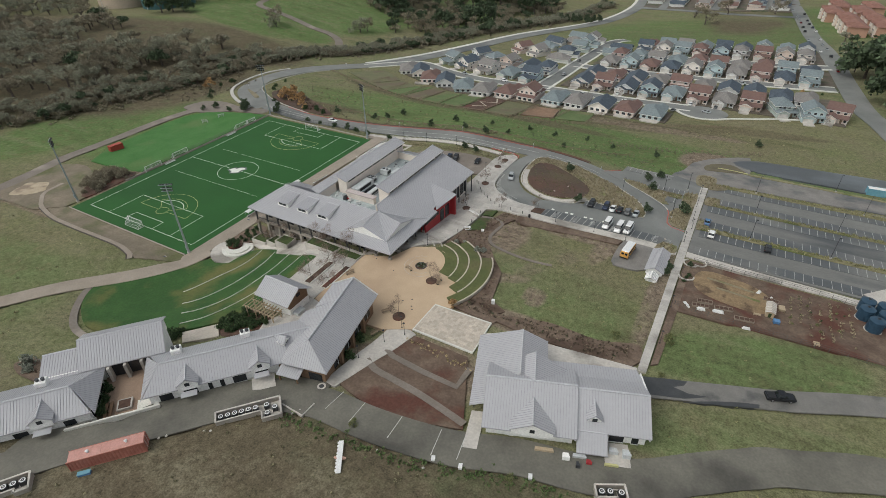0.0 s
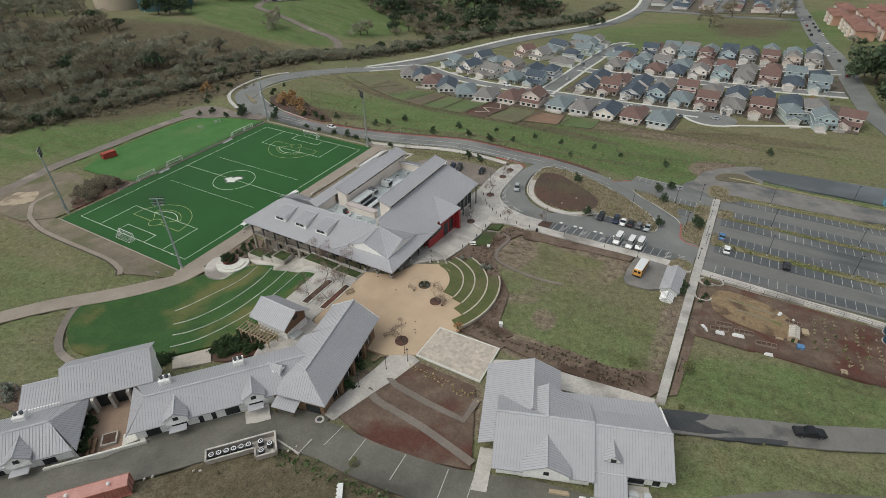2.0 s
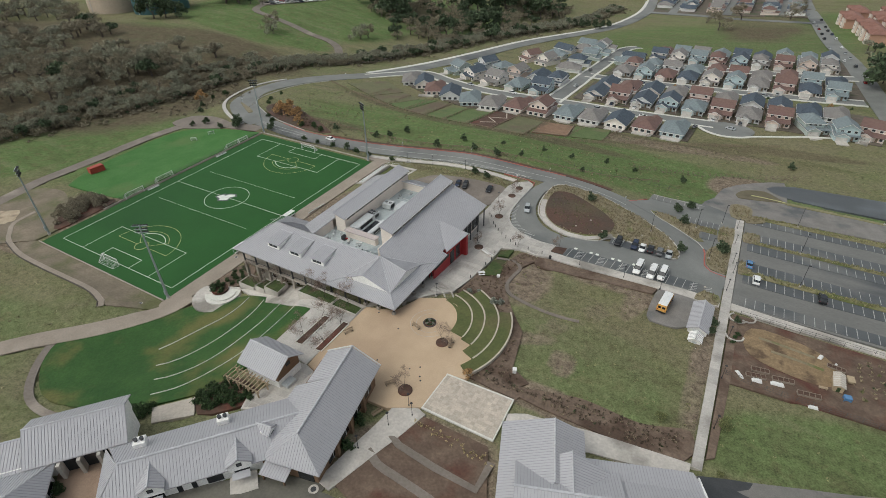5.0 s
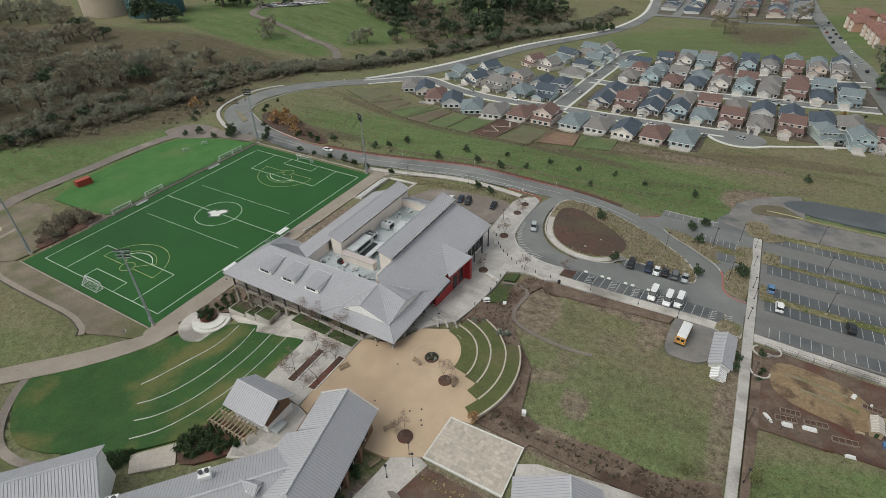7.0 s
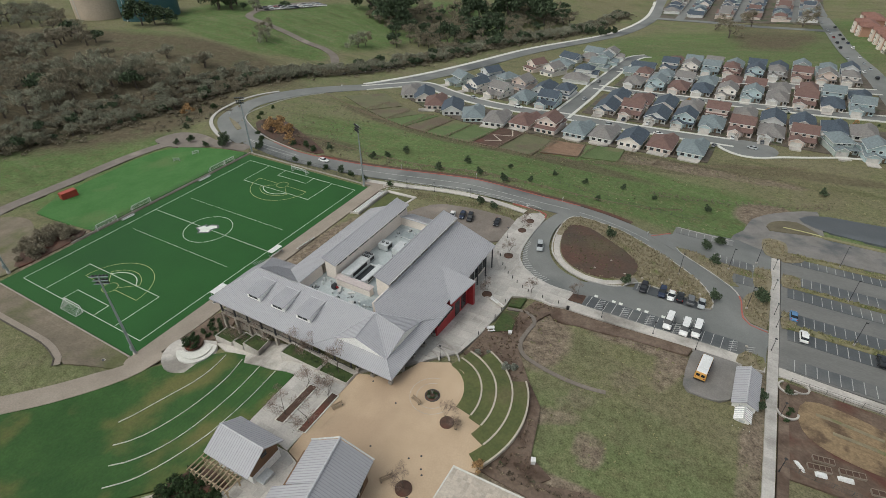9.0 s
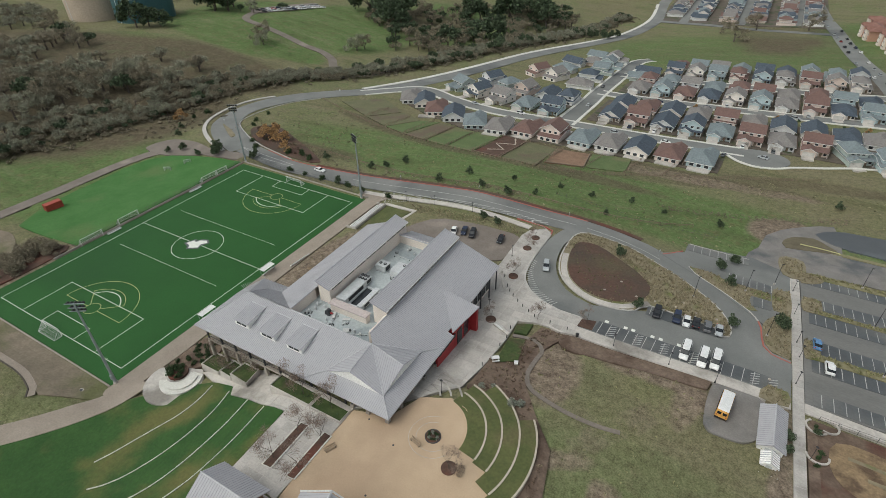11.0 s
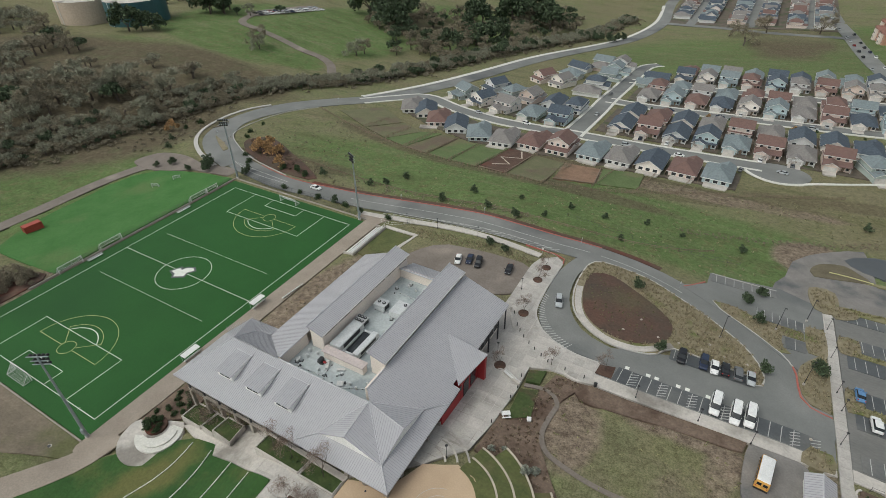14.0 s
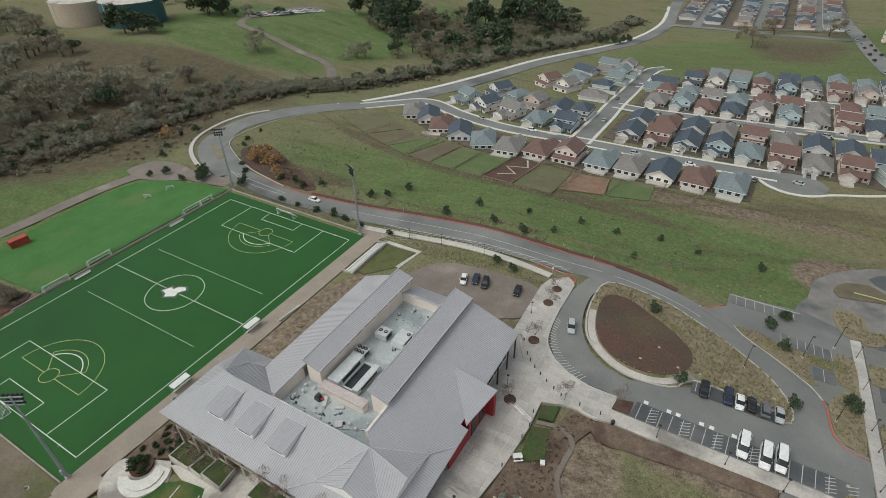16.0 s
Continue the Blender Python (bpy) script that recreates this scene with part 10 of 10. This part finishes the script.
# white painted bay lines on the service road
bays = bmesh.new()
for p, q in (((89.6, -31.6), (89.4, -37)), ((95.2, -31.9), (95.5, -37.4)), ((103.5, -31.2), (104.0, -37.0)), ((111.6, -30.1), (112.8, -36.2)), ((116.2, -29.4), (117.2, -34.6))):
    add_line(bays, p, q, 0.13, 0.24)
structure("bay_lines", bays, WORN_LINE, "thin white bay lines on the service road", "road markings")

# ---- garden by the car park ----
GREY_BOARD = material("weathered_grey_board", (0.2, 0.16, 0.125), (0.27, 0.22, 0.175), 1, 0.95, 5, 0.1)
TANK_BLUE = material("dark_blue_plastic", (0.02, 0.05, 0.085), (0.03, 0.07, 0.11), 0.4, 0.45, 2, 0)
for x, y in ((184, 54), (183.5, 50), (185, 45.5), (187.5, 53.7), (187.3, 49.5)):
    ob = empty("rain_tank", pose(x, y, gz(x, y) + 0.1), "dark blue ribbed plastic rainwater tank", "water tank", "rain tanks")
    part("base", tube((0, 0, -0.4), (0, 0, 0.12), 1.85, 1.85, 20), CONCRETE, ob)
    part("shell", tube((0, 0, 0.1), (0, 0, 3.1), 1.65, 1.65, 24), TANK_BLUE, ob)
    for k in range(4):
        part("band", tube((0, 0, 0.6 + 0.65 * k), (0, 0, 0.7 + 0.65 * k), 1.7, 1.7, 24), TANK_BLUE, ob)
    dome = part("dome", tube((0, 0, 3.1), (0, 0, 3.55), 1.65, 0.5, 24), TANK_BLUE, ob)
    part("lid", tube((0, 0, 3.5), (0, 0, 3.7), 0.35, 0.3, 12), BLACK, dome)
for x0, y0, x1, y1 in ((147.5, 36.3, 150.9, 36.9), (146.6, 33.8, 150.3, 34.6), (151.6, 35.4, 155.6, 36.2), (156.2, 33.4, 160.4, 34.1), (162, 46.4, 165.4, 46.0)):
    length, turn = math.dist((x0, y0), (x1, y1)), math.degrees(math.atan2(y1 - y0, x1 - x0))
    m = pose((x0 + x1) / 2, (y0 + y1) / 2, gz(x0, y0) + 0.1, 0, 0, turn)
    ob = empty("raised_bed", m, "long timber raised bed filled with earth", "raised bed", "raised beds")
    part("soil", box(-length / 2, length / 2, -0.55, 0.55, -0.3, 0.4), MULCH, ob)
    for s in (-1, 1):
        part("side_board", box(-length / 2, length / 2, s * 0.6 - 0.05, s * 0.6 + 0.05, -0.3, 0.5), GREY_BOARD, ob)
    for k in range(5):
        part("cross_board", box(-length / 2 + length * k / 4 - 0.04, -length / 2 + length * k / 4 + 0.04, -0.55, 0.55, -0.3, 0.46), GREY_BOARD, ob)
for x, y, a, b, turn in ((148.8, 32.9, 2.0, 1.1, 10), (152.6, 34.0, 2.6, 1.0, 8), (159, 30.4, 1.8, 0.7, 10), (160.8, 48.6, 0.9, 1.6, -20), (145.4, 33.0, 0.5, 2.6, 40), (163.6, 47.2, 0.5, 1.5, -20)):
    ob = empty("white_tarp", pose(x, y, gz(x, y) + 0.12, 0, 0, turn), "crumpled white sheet covering garden things", "tarp", "white tarps")
    bm = bmesh.new()
    bmesh.ops.create_grid(bm, x_segments=8, y_segments=6, size=0.5)
    for v in bm.verts:
        rim = max(abs(v.co.x), abs(v.co.y))
        v.co.z = 0 if rim > 0.49 else 0.45 + 0.2 * noise.noise(v.co * 6 + Vector((x, y, 0)))
        v.co.x, v.co.y = v.co.x * a, v.co.y * b
    part("sheet", bm, WHITE_METAL, ob)
shed_ob = empty("garden_shed", pose(163.5, 40.2, gz(163.5, 40) + 0.1) @ Matrix.Scale(0.72, 4), "small garden shed with a pale metal roof", "shed")
part("wall", box(-1.3, 1.3, -2.8, 2.8, -0.3, 2.2), TIMBER, shed_ob)
for s in (-1, 1):
    bm = bmesh.new()
    vs = [bm.verts.new(v) for v in ((0, -3.1, 2.9), (0, 3.1, 2.9), (s * 1.6, 3.1, 2.15), (s * 1.6, -3.1, 2.15), (0, -3.1, 3.0), (0, 3.1, 3.0), (s * 1.6, 3.1, 2.25), (s * 1.6, -3.1, 2.25))]
    for f in ((0, 1, 2, 3), (7, 6, 5, 4), (0, 4, 5, 1), (1, 5, 6, 2), (2, 6, 7, 3), (3, 7, 4, 0)):
        bm.faces.new([vs[i] for i in f])
    bmesh.ops.recalc_face_normals(bm, faces=bm.faces[:])
    roof = part("roof", bm, STONE_PAD, shed_ob)
    for k in range(7):
        part("roof_rib", tube((0, -2.9 + 0.97 * k, 3.02), (s * 1.6, -2.9 + 0.97 * k, 2.27), 0.04, 0.04, 4), WHITE_METAL, roof)
part("door", box(-0.45, 0.45, -2.86, -2.8, -0.1, 1.9), SHRUB_GREEN, shed_ob, "green shed door")
for x, y, a, b, h, name, mat, label in ((165.0, 36.4, 1.4, 1.2, 1.0, "garden_bin", PAINTS["blue"], "dark blue garden bin beside the shed"), (166, 43, 1.4, 1.9, 0.9, "potting_table", TIMBER, "pale wooden potting table beside the shed"), (160.9, 37.7, 1.6, 0.4, 0.5, "plank_pile", TIMBER, "small pile of pale planks"), (173.2, 32.4, 1.2, 1.2, 0.5, "pallet_crate", TIMBER, "open pale timber crate by the fence")):
    ob = empty(name, pose(x, y, gz(x, y) + 0.1, 0, 0, 8), label, name.split("_")[-1])
    part("top", box(-a / 2, a / 2, -b / 2, b / 2, h - 0.1, h), mat, ob)
    for sx in (-1, 1):
        for sy in (-1, 1):
            part("leg", box(sx * a * 0.44 - 0.05, sx * a * 0.44 + 0.05, sy * b * 0.44 - 0.05, sy * b * 0.44 + 0.05, -0.1, h - 0.1), mat, ob)
    part("shelf", box(-a * 0.42, a * 0.42, -b * 0.42, b * 0.42, h * 0.3, h * 0.36), mat, ob)
for x in range(168, 182, 2):
    for k in range(6):
        if lot.random() < 0.35:
            plant("yellow" if lot.random() < 0.6 else "bush", x + lot.uniform(-0.6, 0.6), 38 + 2.6 * k, 0.28)

# ---- planters and small things on the plazas ----
for x, y, r, rim in ((80, 13.8, 1.5, True), (85.8, 9.5, 1.35, False), (85.9, -6, 1.45, False), (69.7, 92.5, 1.2, False), (69.7, 85.9, 1.2, False), (71.7, 71.0, 1.25, False), (74.0, 51.9, 1.25, False)):
    ob = empty("tree_well", pose(x, y, gz(x, y) + (0.34 if y < 20 else 0.24)), "round mulch bed with a dark steel rim", "planter", "round planters")
    part("mulch", tube((0, 0, -0.3), (0, 0, 0.1), r, r * 0.96, 22), MULCH, ob)
    bm = bmesh.new()
    add_ribbon(bm, arc(0, 0, r, 0, 360, 24)[:-1], 0.07, -0.07, 0.18, 0.5, True, level=0)
    part("rim", bm, STEEL if rim else MULCH, ob)
for k in range(9):
    plant("sage" if k % 3 == 0 else "bush", 80 + 0.9 * math.cos(k * 0.7), 13.8 + 0.8 * math.sin(k * 0.7), 0.36, -0.3)
for pts in ([(68.3, 71.3), (69.0, 69.4), (70.0, 67.6), (71.9, 64.5)], [(87.3, 56.3), (90.1, 55.6), (93.8, 56.4)], [(75.6, 50.4), (80.2, 48.4)]):
    structure("bench_wall", ribbon(pts, 0.55, 0.7, 1.0, drop=0.6), CONCRETE, "curved pale concrete bench wall", "seat wall")
ob = empty("trash_bin", pose(94.4, 56.4, gz(94.4, 56.4) + 0.22), "round black trash bin on the sidewalk", "bin")
part("drum", tube((0, 0, 0), (0, 0, 0.85), 0.36, 0.4, 12), BLACK, ob)
part("lid", tube((0, 0, 0.85), (0, 0, 1.1), 0.42, 0.15, 12), BLACK, ob)
picnic = empty("picnic_table", pose(81.2, 39.0, gz(81.2, 39) + 0.36, 0, 0, 35), "white picnic table with attached benches", "table")
part("tabletop", box(-0.9, 0.9, -0.38, 0.38, 0.72, 0.78), WHITE_METAL, picnic)
for s in (-1, 1):
    part("seat", box(-0.9, 0.9, s * 0.75 - 0.14, s * 0.75 + 0.14, 0.42, 0.47), WHITE_METAL, picnic)
    part("leg", box(s * 0.6 - 0.05, s * 0.6 + 0.05, -0.8, 0.8, 0.36, 0.42), WHITE_METAL, picnic)
    part("upright", box(s * 0.6 - 0.05, s * 0.6 + 0.05, -0.1, 0.1, -0.1, 0.72), WHITE_METAL, picnic)
for x, y, h in ((85.6, 40.4, 0.5), (103.4, 10.0, 1.0)):
    ob = empty("white_cabinet", pose(x, y, gz(x, y) + 0.1, 0, 0, 20), "small white utility cabinet in the bed", "utility box", "white cabinets")
    part("case", box(-0.4, 0.4, -0.45, 0.45, -0.2, h), WHITE_METAL, ob)
    part("lid", box(-0.44, 0.44, -0.5, 0.5, h, h + 0.07), WHITE_METAL, ob)
for x, y in ((114.2, 83.7), (112.9, 80.8), (117.7, 81.1), (107.7, 80.2), (122.5, 81.0), (134.8, 64), (95, 78), (98, 84), (103, 79.6)):
    ob = empty("island_stone", pose(x, y, gz(x, y) + 0.36, 0, 0, x * 31), "pale boulder set among the grasses", "stone", "boulders")
    bm = bmesh.new()
    bmesh.ops.create_icosphere(bm, subdivisions=2, radius=0.4)
    for v in bm.verts:
        v.co.z *= 0.7
        v.co *= 0.75 + 0.5 * abs(noise.noise(v.co * 2.5 + Vector((x, 0, 0))))
    part("rock", bm, STONE_PAD, ob)
for x, y, turn in ((-116, 140, 30), (-108, 128, 40), (-60, 104, 80), (6, 114, 90), (40, 113.6, 90), (74, 111.4, 90), (-98, 205, 10), (66, 99, 0), (104, 104.6, 60)):
    ob = empty("road_sign", pose(x, y, gz(x, y), 0, 0, turn), "small blank sign on a thin steel post", "sign", "road signs")
    part("post", tube((0, 0, -0.3), (0, 0, 2.3), 0.04, 0.04, 5), POLE, ob)
    part("plate", box(-0.3, 0.3, -0.03, 0.0, 1.6, 2.3), WHITE_METAL, ob)
for x, y in ((75.9, -1.9), (74.5, 8.6), (83.5, -0.6), (85.3, 0.9), (87.3, -2.3), (66.9, 11.4), (86.6, -1.4)):
    ob = empty("drain_cover", pose(x, y, gz(x, y) + 0.34), "small round dark drain cover in the plaza", "drain cover", "drain covers")
    part("ring", tube((0, 0, -0.05), (0, 0, 0.02), 0.2, 0.2, 12), STEEL, ob)
    part("lid", tube((0, 0, 0.0), (0, 0, 0.03), 0.15, 0.15, 12), DARK, ob)
# fan of shallow steps between the two plazas
for k in range(3):
    r = 4.6 + 2.2 * k
    structure("fan_step", add_ribbon(bmesh.new(), arc(72.4, 20.6, r, 30, 84, 14), 0.18, -0.18, 0.38, 0.5), CONCRETE, "curved shallow concrete step at the plaza", "steps")

# ---- water tanks on the hill ----
for x, y, r, h, c, label in ((-323, 243, 22, 17, (0.03, 0.09, 0.1), "large dark teal steel water tank"), (-366, 228, 20, 17, (0.46, 0.38, 0.3), "large tan steel water tank")):
    z = gz(x, y)
    ob = empty("water_tank", pose(x, y, z), label, "water tank", "hill tanks")
    shell = material("tank_steel", c, tuple(v * 1.15 for v in c), 0.1, 0.5, 1, 0)
    body = part("shell", tube((0, 0, -4), (0, 0, h), r, r, 48), shell, ob)
    for k in range(5):
        part("weld_band", tube((0, 0, 1 + 3.2 * k), (0, 0, 1.12 + 3.2 * k), r + 0.05, r + 0.05, 48), shell, body)
    part("roof", tube((0, 0, h), (0, 0, h + 1.8), r + 0.1, 2, 48), CONCRETE, ob, "pale domed tank roof")
    part("hatch", tube((r * 0.7, 0, h + 0.4), (r * 0.7, 0, h + 1.2), 0.7, 0.7, 10), GALV, ob)
    part("ladder", box(-0.3, 0.3, -r - 0.25, -r - 0.1, -2, h + 0.5), GALV, ob)

# ---- apartments with red-brown roofs by the straight road ----
APT_ROOF = material("red_brown_tiles", (0.19, 0.095, 0.075), (0.26, 0.135, 0.105), 0.3, 0.9, 1.2, 0.2)
APT_WALL = material("salmon_stucco", (0.42, 0.24, 0.17), (0.5, 0.3, 0.22), 0.2, 0.95, 3, 0.05)
for x, y, turn, length in ((193, 553, 8, 30), (203, 517, 8, 26), (206, 484, 8, 26), (216, 558, 8, 30), (222, 520, 8, 24), (200, 590, 8, 28), (226, 590, 8, 24), (226, 486, 8, 22)):
    ob = empty("apartment_building", pose(x, y, gz(x, y), 0, 0, turn), "salmon apartment house with red-brown hipped roofs", "building", "apartments")
    half = length / 2
    part("wall", box(-7, 7, -half, half, -1, 8.4), APT_WALL, ob)
    bm = bmesh.new()
    e = [bm.verts.new(v) for v in ((-8, -half - 1, 8.3), (8, -half - 1, 8.3), (8, half + 1, 8.3), (-8, half + 1, 8.3), (0, -half + 6, 11.4), (0, half - 6, 11.4))]
    for f in ((0, 1, 4), (1, 2, 5, 4), (2, 3, 5), (3, 0, 4, 5), (3, 2, 1, 0)):
        bm.faces.new([e[i] for i in f])
    part("roof", bm, APT_ROOF, ob)
    for s in (-0.5, 0.5):
        bm = bmesh.new()
        cy = s * length * 0.55
        g = [bm.verts.new(v) for v in ((-9, cy - 3.5, 8.5), (-9, cy + 3.5, 8.5), (-9, cy, 10.8), (-0.5, cy, 10.9), (-4, cy - 3.5, 8.9), (-4, cy + 3.5, 8.9))]
        for f in ((0, 2, 1), (0, 4, 3, 2), (1, 2, 3, 5)):
            bm.faces.new([g[i] for i in f])
        bmesh.ops.recalc_face_normals(bm, faces=bm.faces[:])
        part("gable_roof", bm, APT_ROOF, ob)
        part("bay", box(-8.6, -6.9, cy - 3, cy + 3, -1, 8.6), STUCCO, ob, "cream projecting bay")
        for z0 in (1.2, 4.4):
            for d in (-1.6, 1.0):
                win = part("window", box(-8.68, -8.58, cy + d, cy + d + 1.2, z0, z0 + 1.5), WHITE_WALL, ob)
                part("pane", box(-8.72, -8.66, cy + d + 0.1, cy + d + 1.1, z0 + 0.1, z0 + 1.4), GLASS_DARK, win)
    for k in range(int(length / 5)):
        for z0 in (1.2, 4.4):
            wy = -half + 2 + 5 * k
            win = part("window", box(-7.08, -6.98, wy, wy + 1.3, z0, z0 + 1.5), WHITE_WALL, ob)
            part("pane", box(-7.12, -7.06, wy + 0.1, wy + 1.2, z0 + 0.1, z0 + 1.4), GLASS_DARK, win)

# ---- separate paving slabs ----
SLAB = material("stained_paving_slab", (0.4, 0.375, 0.345), (0.5, 0.475, 0.44), 0.35, 0.9, 3, 0.05, c=(0.31, 0.29, 0.265), spots=0.25, coord="Object", vary=0.1)


def clip_half(poly, axis, value, keep_above):
    out = []
    for i in range(len(poly)):
        p, q = poly[i - 1], poly[i]
        a, b = (p[axis] - value) * (1 if keep_above else -1), (q[axis] - value) * (1 if keep_above else -1)
        if (a < 0) != (b < 0):
            f = a / (a - b)
            out.append((p[0] + (q[0] - p[0]) * f, p[1] + (q[1] - p[1]) * f))
        if b >= 0:
            out.append(q)
    return out


def pave(parent, poly, size, lift, gap=0.05, mat=None, level=None):
    xs, ys = [p[0] for p in poly], [p[1] for p in poly]
    for i in range(int((max(xs) - min(xs)) / size) + 1):
        for j in range(int((max(ys) - min(ys)) / size) + 1):
            x0, y0 = min(xs) + i * size, min(ys) + j * size
            cell = poly
            for axis_no, value, above in ((0, x0 + gap, True), (0, x0 + size - gap, False), (1, y0 + gap, True), (1, y0 + size - gap, False)):
                cell = clip_half(cell, axis_no, value, above) if len(cell) > 2 else []
            if len(cell) < 3:
                continue
            area = 0.5 * abs(sum(cell[k - 1][0] * cell[k][1] - cell[k][0] * cell[k - 1][1] for k in range(len(cell))))
            if area < 0.15 * size * size:
                continue
            bm = bmesh.new()
            prism(bm, cell, 0, 1)
            z = land(np.array([v.co.x for v in bm.verts]), np.array([v.co.y for v in bm.verts]))
            for v, h in zip(bm.verts, z):
                v.co.z = (h if level is None else level) + (lift if v.co.z > 0.5 else lift - 0.12)
            part("paving_slab", bm, mat or SLAB, parent)


for ob_name, poly, size, lift in (("entry_plaza", [(66, 21), (73, 20.5), (78.6, 28), (79.7, 36), (80.3, 47), (80, 54.5), (84, 56), (92, 56.4), (93.4, 57), (93.4, 64), (87, 64), (82, 65.5), (78, 68), (75, 71.5), (73.7, 76), (73.1, 84), (73.1, 92), (73, 97.6), (70.5, 99.6), (66.4, 96), (65.4, 92), (66, 72), (66, 60)], 2.5, 0.275),
                                  ("walkway", [(139.2, 116), (141.3, 116), (141.5, 60), (141.7, 4), (139.9, 4), (139.3, 60)], 2.55, 0.295),
                                  ("terrace_walk", [(44, 8), (62.2, 8), (62.1, -9.5), (55.4, -8.5), (51.2, -9), (50.8, 5.4), (44.6, 5.3)], 2.2, 0.25),
                                  ("kiosk_paving", [(60, -10.1), (62.6, -10.1), (69, -12.2), (67.6, -17), (65.6, -21), (64, -23), (59.2, -25), (58, -22.6), (59.8, -18)], 1.8, 0.27)):
    pave(bpy.data.objects[ob_name], poly, size, lift)
pave(bpy.data.objects["stone_pad"], [(91.5, -7.7), (106.5, -7.7), (106.1, 2.2), (91.7, 1.7)], 0.82, 0.45, 0.03, PAVER, 10.3)

for k in range(14):
    plant("orange" if k % 4 == 0 else "bush", 50 + 10.2 * k, 288 + 3 * (k % 2), 0.42 if k % 4 == 0 else 0.7)
    plant("street", 48 + 10.4 * k, 236.4, 0.8)


ground_me, ground_x, ground_y = ground_mesh()
zone = np.zeros((ground_x.size, 4), np.float32)
zone[:, 3] = 1
gxf, gyf = ground_x.ravel(), ground_y.ravel()
for k, blobs in enumerate((GREEN, BARE, DRY)):
    for cx, cy, rx, ry, turn, w in blobs:
        zone[:, k] = np.maximum(zone[:, k], w * blob(gxf, gyf, cx, cy, rx, ry, turn))
attr = ground_me.color_attributes.new("zone", "FLOAT_COLOR", "POINT")
attr.data.foreach_set("color", zone.ravel())
ground_me.materials.append(ground_material())
tagged(new("ground", ground_me), "rolling winter grassland with green and brown patches", "ground", kind="structure")
